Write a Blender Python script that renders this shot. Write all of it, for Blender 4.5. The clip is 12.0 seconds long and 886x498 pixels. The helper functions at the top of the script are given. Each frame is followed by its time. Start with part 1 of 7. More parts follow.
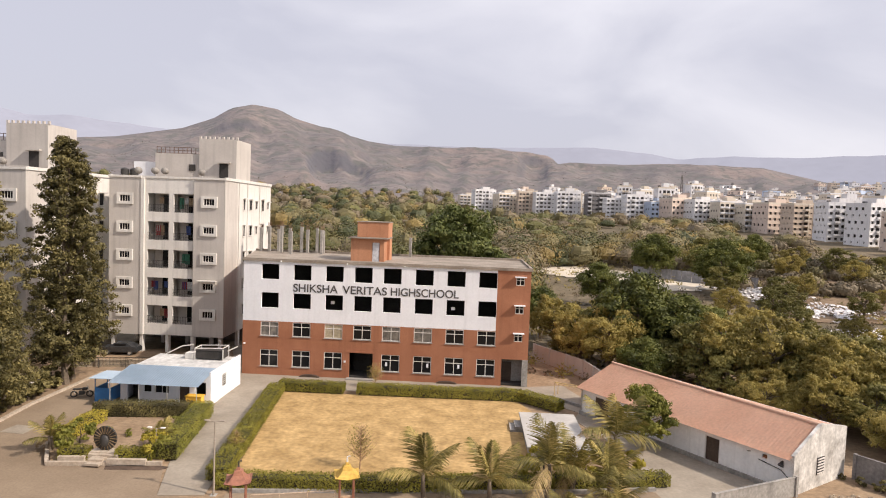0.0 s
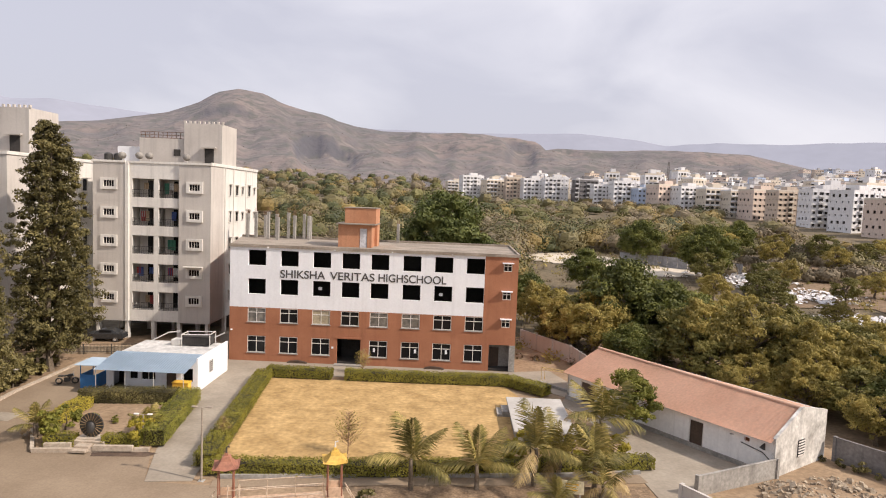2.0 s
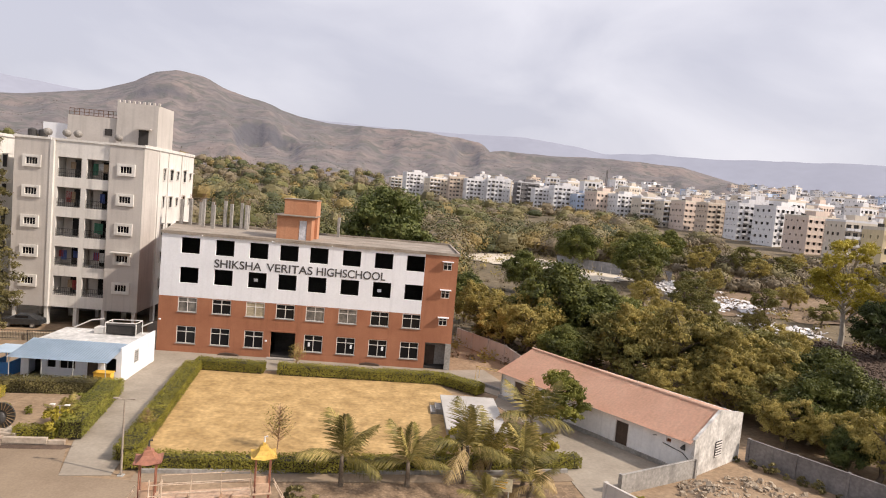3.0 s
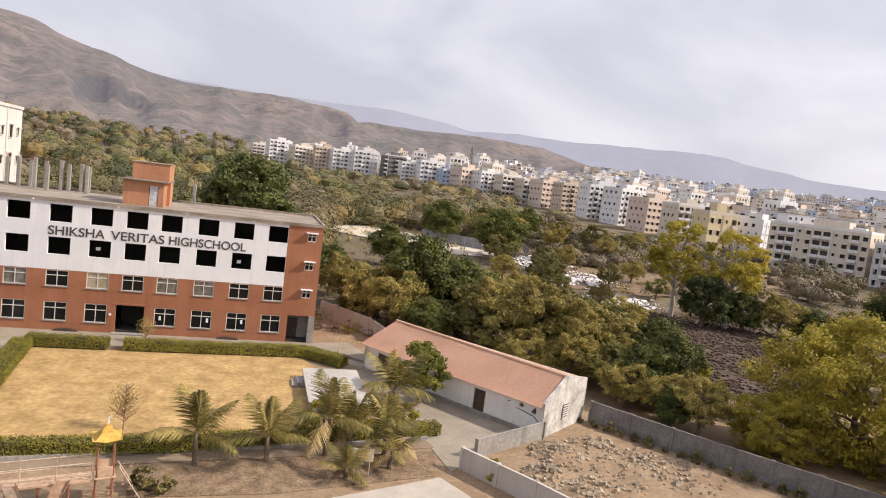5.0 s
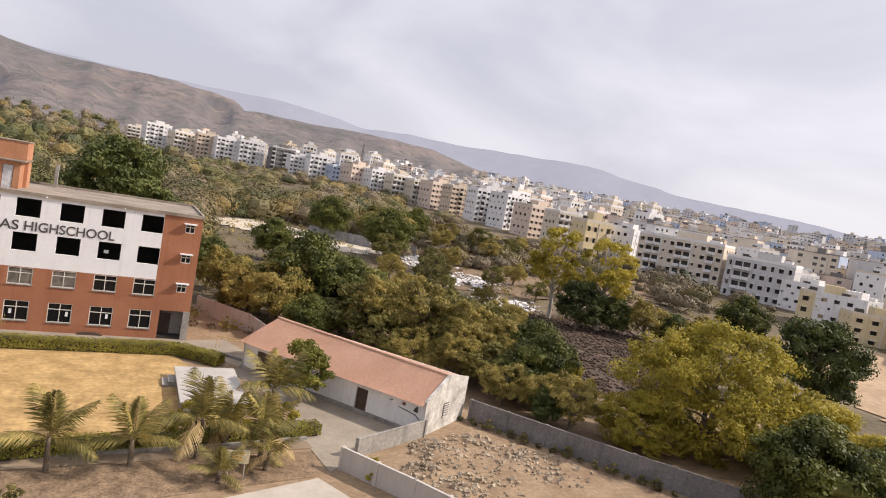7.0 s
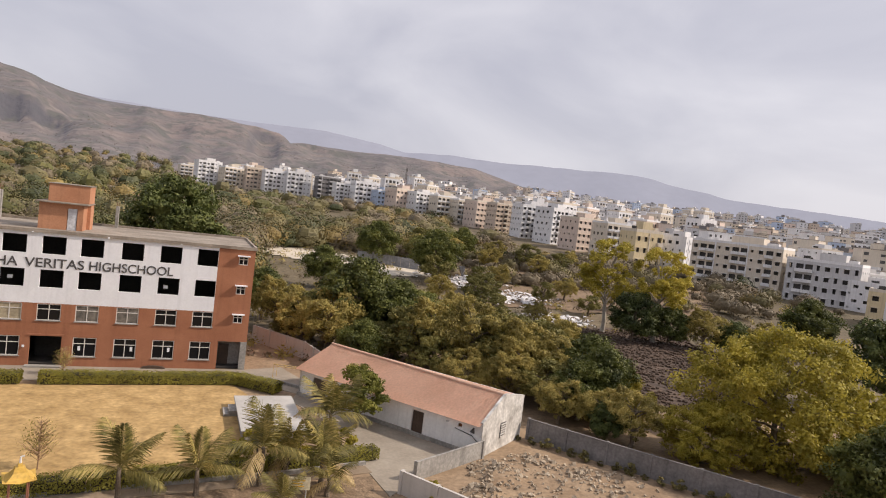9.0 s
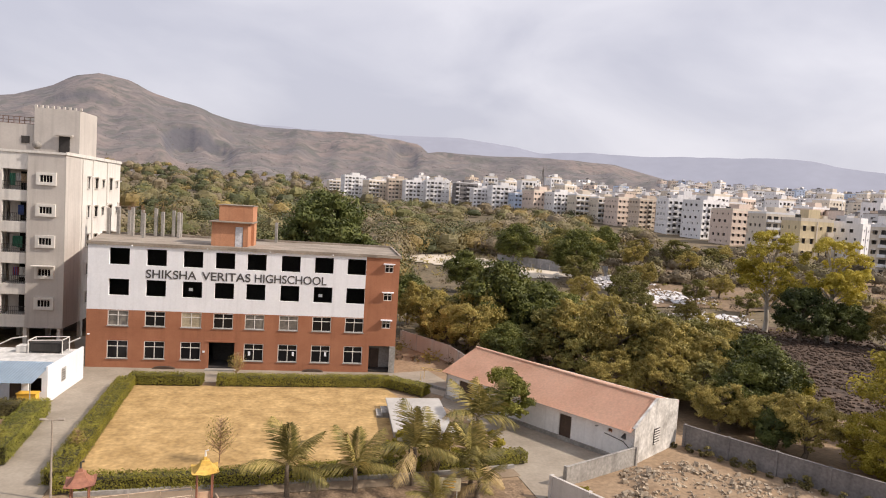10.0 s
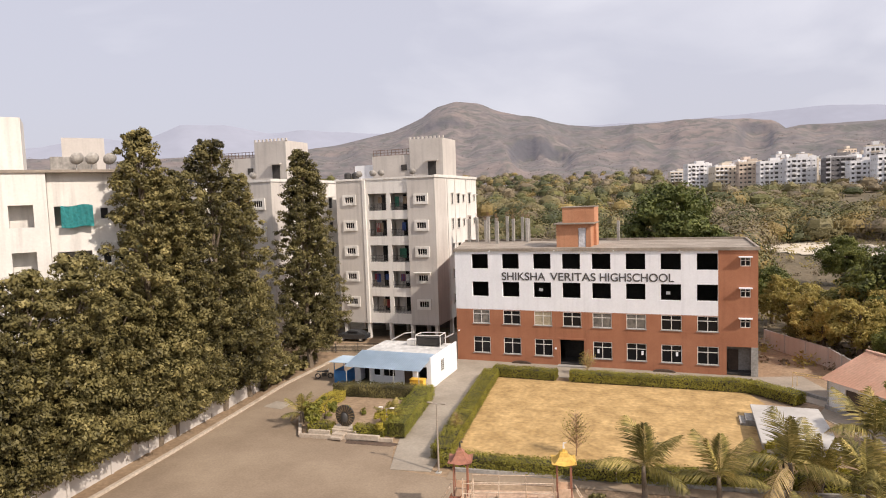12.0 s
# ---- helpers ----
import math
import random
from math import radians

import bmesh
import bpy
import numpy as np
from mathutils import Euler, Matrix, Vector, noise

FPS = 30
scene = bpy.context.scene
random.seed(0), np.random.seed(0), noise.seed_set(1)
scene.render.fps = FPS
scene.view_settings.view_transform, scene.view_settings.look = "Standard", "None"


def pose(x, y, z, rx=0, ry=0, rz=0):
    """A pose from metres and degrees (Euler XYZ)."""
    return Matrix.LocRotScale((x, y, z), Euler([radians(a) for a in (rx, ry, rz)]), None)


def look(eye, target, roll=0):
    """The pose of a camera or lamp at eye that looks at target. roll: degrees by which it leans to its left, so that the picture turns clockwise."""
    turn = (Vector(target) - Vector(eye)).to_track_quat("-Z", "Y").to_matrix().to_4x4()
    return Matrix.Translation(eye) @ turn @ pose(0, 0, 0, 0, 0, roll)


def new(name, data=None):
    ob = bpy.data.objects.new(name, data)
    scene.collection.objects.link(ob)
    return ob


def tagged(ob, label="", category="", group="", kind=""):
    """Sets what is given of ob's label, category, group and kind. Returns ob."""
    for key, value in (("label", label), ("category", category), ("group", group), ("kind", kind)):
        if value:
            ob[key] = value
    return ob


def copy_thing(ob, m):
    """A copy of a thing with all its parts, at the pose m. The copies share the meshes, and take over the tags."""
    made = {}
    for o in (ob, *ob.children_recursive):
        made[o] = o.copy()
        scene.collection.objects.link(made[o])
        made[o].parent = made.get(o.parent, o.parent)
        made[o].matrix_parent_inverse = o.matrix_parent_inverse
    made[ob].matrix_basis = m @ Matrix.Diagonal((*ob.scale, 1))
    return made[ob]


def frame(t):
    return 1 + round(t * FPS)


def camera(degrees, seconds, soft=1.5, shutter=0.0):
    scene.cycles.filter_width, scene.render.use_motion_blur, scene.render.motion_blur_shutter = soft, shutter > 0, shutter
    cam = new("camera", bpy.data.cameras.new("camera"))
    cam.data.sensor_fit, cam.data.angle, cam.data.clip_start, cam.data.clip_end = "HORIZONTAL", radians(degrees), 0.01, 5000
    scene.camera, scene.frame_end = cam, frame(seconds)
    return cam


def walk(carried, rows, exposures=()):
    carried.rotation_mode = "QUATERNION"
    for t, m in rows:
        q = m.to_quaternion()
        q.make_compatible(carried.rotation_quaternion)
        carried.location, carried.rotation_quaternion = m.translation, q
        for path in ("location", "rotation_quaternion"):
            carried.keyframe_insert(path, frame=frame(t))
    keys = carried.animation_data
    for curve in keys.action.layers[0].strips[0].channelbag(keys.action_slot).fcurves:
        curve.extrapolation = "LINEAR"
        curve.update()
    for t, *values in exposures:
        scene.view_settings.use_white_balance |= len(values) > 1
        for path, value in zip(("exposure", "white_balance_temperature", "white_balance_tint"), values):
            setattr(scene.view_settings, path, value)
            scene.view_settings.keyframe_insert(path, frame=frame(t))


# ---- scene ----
# camera: it turns on the spot at a high balcony
cam = camera(70.0, 12.0, 1.05)
EYE = 18.0
ROWS = [
    (0.0, 86.821, -2.108, 2.594),
    (0.5, 86.822, -2.218, 0.413),
    (1.0, 87.087, -2.476, 1.029),
    (1.5, 86.158, -2.235, 1.344),
    (2.0, 85.601, -2.207, 1.484),
    (2.5, 85.279, -3.325, 0.029),
    (3.0, 85.683, -5.05, -3.704),
    (5.0, 84.498, -7.236, -15.732),
    (5.5, 85.235, -7.398, -18.749),
    (6.0, 85.579, -9.123, -23.13),
    (6.5, 85.629, -10.522, -25.821),
    (8.5, 87.228, -7.6, -23.819),
    (9.0, 87.085, -6.818, -21.62),
    (9.5, 86.472, -5.649, -15.179),
    (10.0, 86.228, -3.636, -9.166),
    (10.5, 85.468, -1.988, -2.005),
    (11.0, 85.96, -0.054, 6.293),
    (11.5, 85.258, 1.774, 16.377),
    (12.0, 85.632, 1.981, 20.838),
]
walk(cam, [(t, pose(0, 0, EYE, rx, ry, rz)) for t, rx, ry, rz in ROWS], [(0.0, 0.0, 6500, 15.0), (6.5, 0.0, 6500, 15.0), (8.5, -0.28, 6500, 15.0), (9.5, -0.18, 6500, 15.0), (10.5, 0.0, 6500, 15.0), (12.0, 0.0, 6500, 15.0)])

# sky and sun: hazy bright day, sun high on the right
SUN_AZ, SUN_EL = -18.0, 40.0
sun_dir = Vector((math.cos(radians(SUN_AZ)) * math.cos(radians(SUN_EL)), math.sin(radians(SUN_AZ)) * math.cos(radians(SUN_EL)), math.sin(radians(SUN_EL))))
world = bpy.data.worlds.new("hazy_sky")
scene.world = world
world.use_nodes = True
wn, wl = world.node_tree.nodes, world.node_tree.links
wn.clear()
w_out = wn.new("ShaderNodeOutputWorld")
w_bg = wn.new("ShaderNodeBackground")
w_sky = wn.new("ShaderNodeTexSky")
w_sky.sky_type = "NISHITA"
w_sky.sun_disc = False
w_sky.sun_elevation = radians(SUN_EL)
w_sky.sun_rotation = radians(90 - SUN_AZ)
w_sky.dust_density = 4.0
w_sky.air_density = 1.2
w_tex = wn.new("ShaderNodeTexCoord")
w_map = wn.new("ShaderNodeMapping")
w_map.inputs["Scale"].default_value = (1.0, 1.0, 2.1)
w_noise = wn.new("ShaderNodeTexNoise")
w_noise.inputs["Scale"].default_value = 2.6
w_noise.inputs["Detail"].default_value = 7.0
w_noise.inputs["Roughness"].default_value = 0.48
w_noise.inputs["Distortion"].default_value = 0.4
w_ramp = wn.new("ShaderNodeValToRGB")
w_ramp.color_ramp.elements[0].position = 0.36
w_ramp.color_ramp.elements[0].color = (7.05, 7.2, 8.05, 1)
w_ramp.color_ramp.elements[1].position = 0.68
w_ramp.color_ramp.elements[1].color = (10.1, 10.15, 10.6, 1)
w_mix = wn.new("ShaderNodeMix")
w_mix.data_type = "RGBA"
w_mix.inputs["Factor"].default_value = 0.82
wl.new(w_tex.outputs["Generated"], w_map.inputs["Vector"])
wl.new(w_map.outputs["Vector"], w_noise.inputs["Vector"])
w_dot = wn.new("ShaderNodeVectorMath")
w_dot.operation = "DOT_PRODUCT"
w_dot.inputs[1].default_value = sun_dir
w_glow = wn.new("ShaderNodeMath")
w_glow.operation = "MULTIPLY_ADD"
w_glow.inputs[1].default_value = 0.3
w_sum = wn.new("ShaderNodeMath")
w_sum.operation = "ADD"
w_sum.inputs[1].default_value = -0.03
wl.new(w_tex.outputs["Generated"], w_dot.inputs[0])
wl.new(w_dot.outputs["Value"], w_glow.inputs[0])
wl.new(w_noise.outputs["Fac"], w_glow.inputs[2])
wl.new(w_glow.outputs["Value"], w_sum.inputs[0])
wl.new(w_sum.outputs["Value"], w_ramp.inputs["Fac"])
wl.new(w_sky.outputs["Color"], w_mix.inputs["A"])
wl.new(w_ramp.outputs["Color"], w_mix.inputs["B"])
wl.new(w_mix.outputs["Result"], w_bg.inputs["Color"])
w_bg.inputs["Strength"].default_value = 0.1
wl.new(w_bg.outputs["Background"], w_out.inputs["Surface"])

sun_data = bpy.data.lights.new("sun", "SUN")
sun_data.energy = 4.8
sun_data.angle = radians(1.0)
sun_data.color = (1.0, 0.895, 0.755)
sun_ob = new("sun", sun_data)
sun_ob.matrix_world = look((60, -10, 80), Vector((60, -10, 80)) - sun_dir)

# ---- materials ----
def surf(name, c1, c2, scale=0.4, fine=9.0, rough=0.85, bump=0.25, streak=0.0, metal=0.0, vary=0.0, depth=0.02, contrast=0.25):
    """A rough surface: two colours in broad patches, fine grain, relief and, if asked, rain streaks."""
    m = bpy.data.materials.new(name)
    m.use_nodes = True
    n, l = m.node_tree.nodes, m.node_tree.links
    b = n["Principled BSDF"]
    geo = n.new("ShaderNodeNewGeometry")
    big = n.new("ShaderNodeTexNoise")
    big.inputs["Scale"].default_value = scale
    big.inputs["Detail"].default_value = 6.0
    big.inputs["Roughness"].default_value = 0.6
    small = n.new("ShaderNodeTexNoise")
    small.inputs["Scale"].default_value = fine
    small.inputs["Detail"].default_value = 4.0
    ramp = n.new("ShaderNodeValToRGB")
    ramp.color_ramp.elements[0].position = 0.35
    ramp.color_ramp.elements[0].color = (*c1, 1)
    ramp.color_ramp.elements[1].position = 0.65
    ramp.color_ramp.elements[1].color = (*c2, 1)
    l.new(geo.outputs["Position"], big.inputs["Vector"])
    l.new(geo.outputs["Position"], small.inputs["Vector"])
    l.new(big.outputs["Fac"], ramp.inputs["Fac"])
    col = ramp.outputs["Color"]
    grain = n.new("ShaderNodeMapRange")
    grain.inputs["From Min"].default_value = 0.25
    grain.inputs["From Max"].default_value = 0.75
    grain.inputs["To Min"].default_value = 1.0 - contrast
    grain.inputs["To Max"].default_value = 1.0 + contrast
    l.new(small.outputs["Fac"], grain.inputs["Value"])
    mul = n.new("ShaderNodeVectorMath")
    mul.operation = "SCALE"
    l.new(col, mul.inputs["Vector"])
    l.new(grain.outputs["Result"], mul.inputs["Scale"])
    col = mul.outputs["Vector"]
    if streak:
        mp = n.new("ShaderNodeMapping")
        mp.inputs["Scale"].default_value = (2.2, 2.2, 0.12)
        st = n.new("ShaderNodeTexNoise")
        st.inputs["Scale"].default_value = 1.0
        st.inputs["Detail"].default_value = 5.0
        sr = n.new("ShaderNodeMapRange")
        sr.inputs["From Min"].default_value = 0.5
        sr.inputs["From Max"].default_value = 0.75
        sr.inputs["To Min"].default_value = 1.0
        sr.inputs["To Max"].default_value = 1.0 - streak
        l.new(geo.outputs["Position"], mp.inputs["Vector"])
        l.new(mp.outputs["Vector"], st.inputs["Vector"])
        l.new(st.outputs["Fac"], sr.inputs["Value"])
        m2 = n.new("ShaderNodeVectorMath")
        m2.operation = "SCALE"
        l.new(col, m2.inputs[0])
        l.new(sr.outputs["Result"], m2.inputs["Scale"])
        col = m2.outputs["Vector"]
    if vary:
        info = n.new("ShaderNodeObjectInfo")
        vr = n.new("ShaderNodeMapRange")
        vr.inputs["To Min"].default_value = 1.0 - vary
        vr.inputs["To Max"].default_value = 1.0 + vary
        l.new(info.outputs["Random"], vr.inputs["Value"])
        m3 = n.new("ShaderNodeVectorMath")
        m3.operation = "SCALE"
        l.new(col, m3.inputs[0])
        l.new(vr.outputs["Result"], m3.inputs["Scale"])
        col = m3.outputs["Vector"]
    l.new(col, b.inputs["Base Color"])
    b.inputs["Roughness"].default_value = rough
    b.inputs["Metallic"].default_value = metal
    if bump:
        bp = n.new("ShaderNodeBump")
        bp.inputs["Strength"].default_value = bump
        bp.inputs["Distance"].default_value = depth
        l.new(small.outputs["Fac"], bp.inputs["Height"])
        l.new(bp.outputs["Normal"], b.inputs["Normal"])
    return m


def leafy(name, c1, c2, c3, through_light=0.35, patch=0.5, each=0.28):
    """Leaves: three tones, one per leaf and per broad patch, with some light coming through."""
    m = bpy.data.materials.new(name)
    m.use_nodes = True
    n, l = m.node_tree.nodes, m.node_tree.links
    b = n["Principled BSDF"]
    geo = n.new("ShaderNodeNewGeometry")
    info = n.new("ShaderNodeObjectInfo")
    ramp = n.new("ShaderNodeValToRGB")
    ramp.color_ramp.elements[0].color = (*c1, 1)
    ramp.color_ramp.elements[1].color = (*c3, 1)
    mid = ramp.color_ramp.elements.new(0.5)
    mid.color = (*c2, 1)
    ns = n.new("ShaderNodeTexNoise")
    ns.inputs["Scale"].default_value = patch
    ns.inputs["Detail"].default_value = 3.0
    l.new(geo.outputs["Position"], ns.inputs["Vector"])
    s1 = n.new("ShaderNodeMath")
    s1.operation = "MULTIPLY_ADD"
    s1.inputs[1].default_value = each
    l.new(geo.outputs["Random Per Island"], s1.inputs[0])
    s2 = n.new("ShaderNodeMath")
    s2.operation = "MULTIPLY_ADD"
    s2.inputs[1].default_value = 1.5
    s2.inputs[2].default_value = -0.65
    l.new(ns.outputs["Fac"], s2.inputs[0])
    l.new(s2.outputs["Value"], s1.inputs[2])
    s3 = n.new("ShaderNodeMath")
    s3.operation = "MULTIPLY_ADD"
    s3.inputs[1].default_value = 0.3
    l.new(info.outputs["Random"], s3.inputs[0])
    l.new(s1.outputs["Value"], s3.inputs[2])
    l.new(s3.outputs["Value"], ramp.inputs["Fac"])
    l.new(ramp.outputs["Color"], b.inputs["Base Color"])
    b.inputs["Roughness"].default_value = 0.6
    b.inputs["Specular IOR Level"].default_value = 0.3
    tr = n.new("ShaderNodeBsdfTranslucent")
    l.new(ramp.outputs["Color"], tr.inputs["Color"])
    mix = n.new("ShaderNodeMixShader")
    mix.inputs["Fac"].default_value = through_light
    l.new(b.outputs["BSDF"], mix.inputs[1])
    l.new(tr.outputs["BSDF"], mix.inputs[2])
    l.new(mix.outputs["Shader"], n["Material Output"].inputs["Surface"])
    return m


def glass(name, tint, rough=0.08):
    m = bpy.data.materials.new(name)
    m.use_nodes = True
    b = m.node_tree.nodes["Principled BSDF"]
    b.inputs["Base Color"].default_value = (*tint, 1)
    b.inputs["Roughness"].default_value = rough
    b.inputs["Specular IOR Level"].default_value = 0.22
    return m


M_EARTH = surf("dry_earth", (0.22, 0.148, 0.088), (0.31, 0.222, 0.14), 0.35, 3.0, 0.95, 0.5, depth=0.06)
M_SCRUB = surf("dry_scrub_ground", (0.1, 0.08, 0.045), (0.17, 0.13, 0.078), 0.05, 0.9, 0.95, 0.6, depth=0.4, contrast=0.35)
M_FIELD = surf("ploughed_soil", (0.058, 0.038, 0.027), (0.1, 0.066, 0.046), 0.2, 1.6, 0.95, 0.8, depth=0.25, contrast=0.4)
M_DRYGRASS = surf("dry_grass_ground", (0.15, 0.1, 0.06), (0.235, 0.165, 0.1), 0.12, 1.2, 0.95, 0.7, depth=0.3, contrast=0.35)
# littered soil, its colour darkened to carry the palms' shade too
M_LITTER = surf("shade_darkened_litter_soil", (0.15, 0.1, 0.06), (0.27, 0.19, 0.12), 1.2, 6.0, 0.95, 0.8, depth=0.06, contrast=0.45)
M_TANFIELD = surf("fallow_field", (0.34, 0.235, 0.145), (0.42, 0.3, 0.19), 0.08, 1.0, 0.95, 0.4, depth=0.05)
M_LAWN = surf("dry_lawn", (0.31, 0.198, 0.076), (0.48, 0.322, 0.138), 0.55, 2.6, 0.95, 0.6, depth=0.05, contrast=0.26)
M_ASPHALT = surf("dusty_asphalt", (0.205, 0.15, 0.1), (0.285, 0.218, 0.15), 0.18, 7.0, 0.9, 0.25, contrast=0.12)
M_CONC_PATH = surf("concrete_path", (0.25, 0.212, 0.166), (0.33, 0.286, 0.228), 0.35, 4.0, 0.9, 0.2, contrast=0.12)
M_KERB = surf("kerb_stone", (0.38, 0.31, 0.24), (0.48, 0.41, 0.33), 0.8, 5.0, 0.9)
M_WHITE = surf("white_paint", (0.75, 0.76, 0.79), (0.81, 0.82, 0.85), 0.3, 6.0, 0.75, 0.08, streak=0.08, contrast=0.04)
M_BRICK = surf("brick_red_paint", (0.305, 0.122, 0.062), (0.37, 0.157, 0.083), 0.35, 8.0, 0.85, 0.15, streak=0.15, contrast=0.1)
M_BRICK_RAW = surf("terracotta_paint", (0.42, 0.19, 0.1), (0.5, 0.245, 0.135), 0.5, 8.0, 0.85, 0.15, streak=0.2, contrast=0.1)
M_ROOFSLAB = surf("weathered_concrete_roof", (0.2, 0.165, 0.13), (0.33, 0.285, 0.235), 0.35, 4.0, 0.95, 0.3, contrast=0.2)
M_CONCRETE = surf("grey_concrete", (0.25, 0.235, 0.215), (0.36, 0.34, 0.31), 0.5, 5.0, 0.9, 0.3, streak=0.3)
M_WALLGREY = surf("grey_block_wall", (0.15, 0.14, 0.136), (0.22, 0.205, 0.198), 0.5, 5.0, 0.9, 0.3, streak=0.25)
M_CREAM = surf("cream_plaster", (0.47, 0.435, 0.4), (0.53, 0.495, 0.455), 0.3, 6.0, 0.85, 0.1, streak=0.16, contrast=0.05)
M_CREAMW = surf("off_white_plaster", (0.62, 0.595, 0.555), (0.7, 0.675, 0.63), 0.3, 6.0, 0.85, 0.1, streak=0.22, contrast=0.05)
# near-black base colour, mostly standing in for shade inside rooms and openings
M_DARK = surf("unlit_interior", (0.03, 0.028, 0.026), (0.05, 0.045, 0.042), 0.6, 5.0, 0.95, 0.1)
M_GLASS = glass("dark_window_glass", (0.012, 0.012, 0.013), 0.2)
M_FRAME = surf("aluminium_frame", (0.62, 0.59, 0.55), (0.7, 0.67, 0.63), 1.0, 9.0, 0.5, 0.0, contrast=0.05)
M_SHEDROOF = surf("terracotta_sheet_roof", (0.7, 0.44, 0.31), (0.77, 0.51, 0.375), 0.3, 5.0, 0.85, 0.2, contrast=0.1)
M_SHEDWALL = surf("whitewashed_wall", (0.72, 0.71, 0.69), (0.82, 0.81, 0.79), 0.4, 4.0, 0.9, 0.15, streak=0.14, contrast=0.07)
M_BLUESHEET = surf("pale_blue_sheet", (0.38, 0.49, 0.6), (0.47, 0.58, 0.69), 0.5, 6.0, 0.55, 0.1, contrast=0.07)
M_BLUE = surf("blue_paint", (0.03, 0.16, 0.42), (0.05, 0.21, 0.5), 0.8, 6.0, 0.6, 0.05, contrast=0.08)
M_YELLOW = surf("yellow_paint", (0.75, 0.4, 0.03), (0.82, 0.48, 0.06), 0.8, 6.0, 0.6, 0.05, contrast=0.08)
M_BARK = surf("bark", (0.11, 0.085, 0.06), (0.19, 0.15, 0.11), 1.5, 12.0, 0.95, 0.6, depth=0.05, contrast=0.3)
M_PALEBARK = surf("pale_bark", (0.34, 0.3, 0.25), (0.46, 0.42, 0.36), 1.0, 8.0, 0.9, 0.4, depth=0.04)
M_BLACK = surf("black_metal", (0.025, 0.024, 0.023), (0.05, 0.047, 0.044), 1.0, 9.0, 0.55, 0.05)
M_STEEL = surf("galvanised_steel", (0.5, 0.49, 0.46), (0.62, 0.61, 0.58), 1.5, 9.0, 0.45, 0.05, metal=0.4, contrast=0.08)
M_POST = surf("dusty_post_paint", (0.27, 0.225, 0.18), (0.36, 0.31, 0.255), 1.5, 9.0, 0.6, 0.05)
M_BROWN = surf("dark_brown_door", (0.05, 0.032, 0.022), (0.085, 0.055, 0.038), 1.0, 7.0, 0.7, 0.1)

L_MANGO = leafy("mango_leaves", (0.024, 0.035, 0.01), (0.095, 0.115, 0.028), (0.23, 0.235, 0.07), 0.16)
L_GREEN = leafy("green_leaves", (0.075, 0.086, 0.017), (0.235, 0.23, 0.042), (0.41, 0.37, 0.08), 0.28)
L_BROAD = leafy("broad_green_leaves", (0.03, 0.04, 0.01), (0.13, 0.142, 0.03), (0.32, 0.305, 0.08), 0.2)
L_YELLOW = leafy("yellowing_leaves", (0.22, 0.19, 0.03), (0.48, 0.4, 0.062), (0.64, 0.52, 0.11), 0.4)
L_DRY = leafy("dry_brown_leaves", (0.14, 0.118, 0.034), (0.4, 0.325, 0.094), (0.58, 0.465, 0.155), 0.34)
L_THORN = leafy("grey_thorn_twigs", (0.12, 0.098, 0.066), (0.2, 0.16, 0.105), (0.29, 0.235, 0.15), 0.2)
L_OLIVE = leafy("olive_leaves", (0.032, 0.029, 0.011), (0.165, 0.141, 0.05), (0.43, 0.355, 0.145), 0.12, 0.8)
L_HEDGE = leafy("hedge_leaves", (0.14, 0.13, 0.02), (0.26, 0.235, 0.036), (0.39, 0.345, 0.06), 0.25, 0.9)
L_PALM = leafy("palm_leaflets", (0.06, 0.058, 0.016), (0.22, 0.185, 0.052), (0.56, 0.43, 0.15), 0.2, 0.7, 0.45)
# far leaf tones are greyed, so some distance haze is put into the colour
W_GREEN = leafy("far_green_leaves", (0.07, 0.073, 0.026), (0.13, 0.125, 0.042), (0.21, 0.19, 0.066), 0.08, 0.05, 0.2)
W_OLIVE = leafy("far_olive_leaves", (0.1, 0.087, 0.042), (0.175, 0.15, 0.066), (0.27, 0.225, 0.095), 0.08, 0.05, 0.2)
W_DRY = leafy("far_dry_leaves", (0.12, 0.096, 0.062), (0.195, 0.155, 0.096), (0.285, 0.23, 0.138), 0.08, 0.05, 0.2)
W_DARK = leafy("far_dark_leaves", (0.04, 0.048, 0.02), (0.075, 0.082, 0.032), (0.13, 0.13, 0.052), 0.08, 0.05, 0.2)
W_RUST = leafy("far_rusty_leaves", (0.16, 0.115, 0.042), (0.24, 0.175, 0.06), (0.33, 0.25, 0.085), 0.08, 0.05, 0.2)

# ---- building blocks ----
def link(name, bm, mat, parent=None, label=""):
    me = bpy.data.meshes.new(name)
    bm.to_mesh(me)
    bm.free()
    for mm in (mat if isinstance(mat, (list, tuple)) else [mat]):
        me.materials.append(mm)
    ob = new(name, me)
    if parent is not None:
        ob.parent = parent
    if label:
        ob["label"] = label
    return ob


def part(name, bm, mat, parent, label=""):
    return link(name, bm, mat, parent, label)


def empty(name, label, category, x=0.0, y=0.0, z=0.0, rz=0.0, group="", kind=""):
    ob = new(name)
    ob.empty_display_size = 0.2
    ob.matrix_basis = pose(x, y, z, 0, 0, rz)
    return tagged(ob, label, category, group, kind)


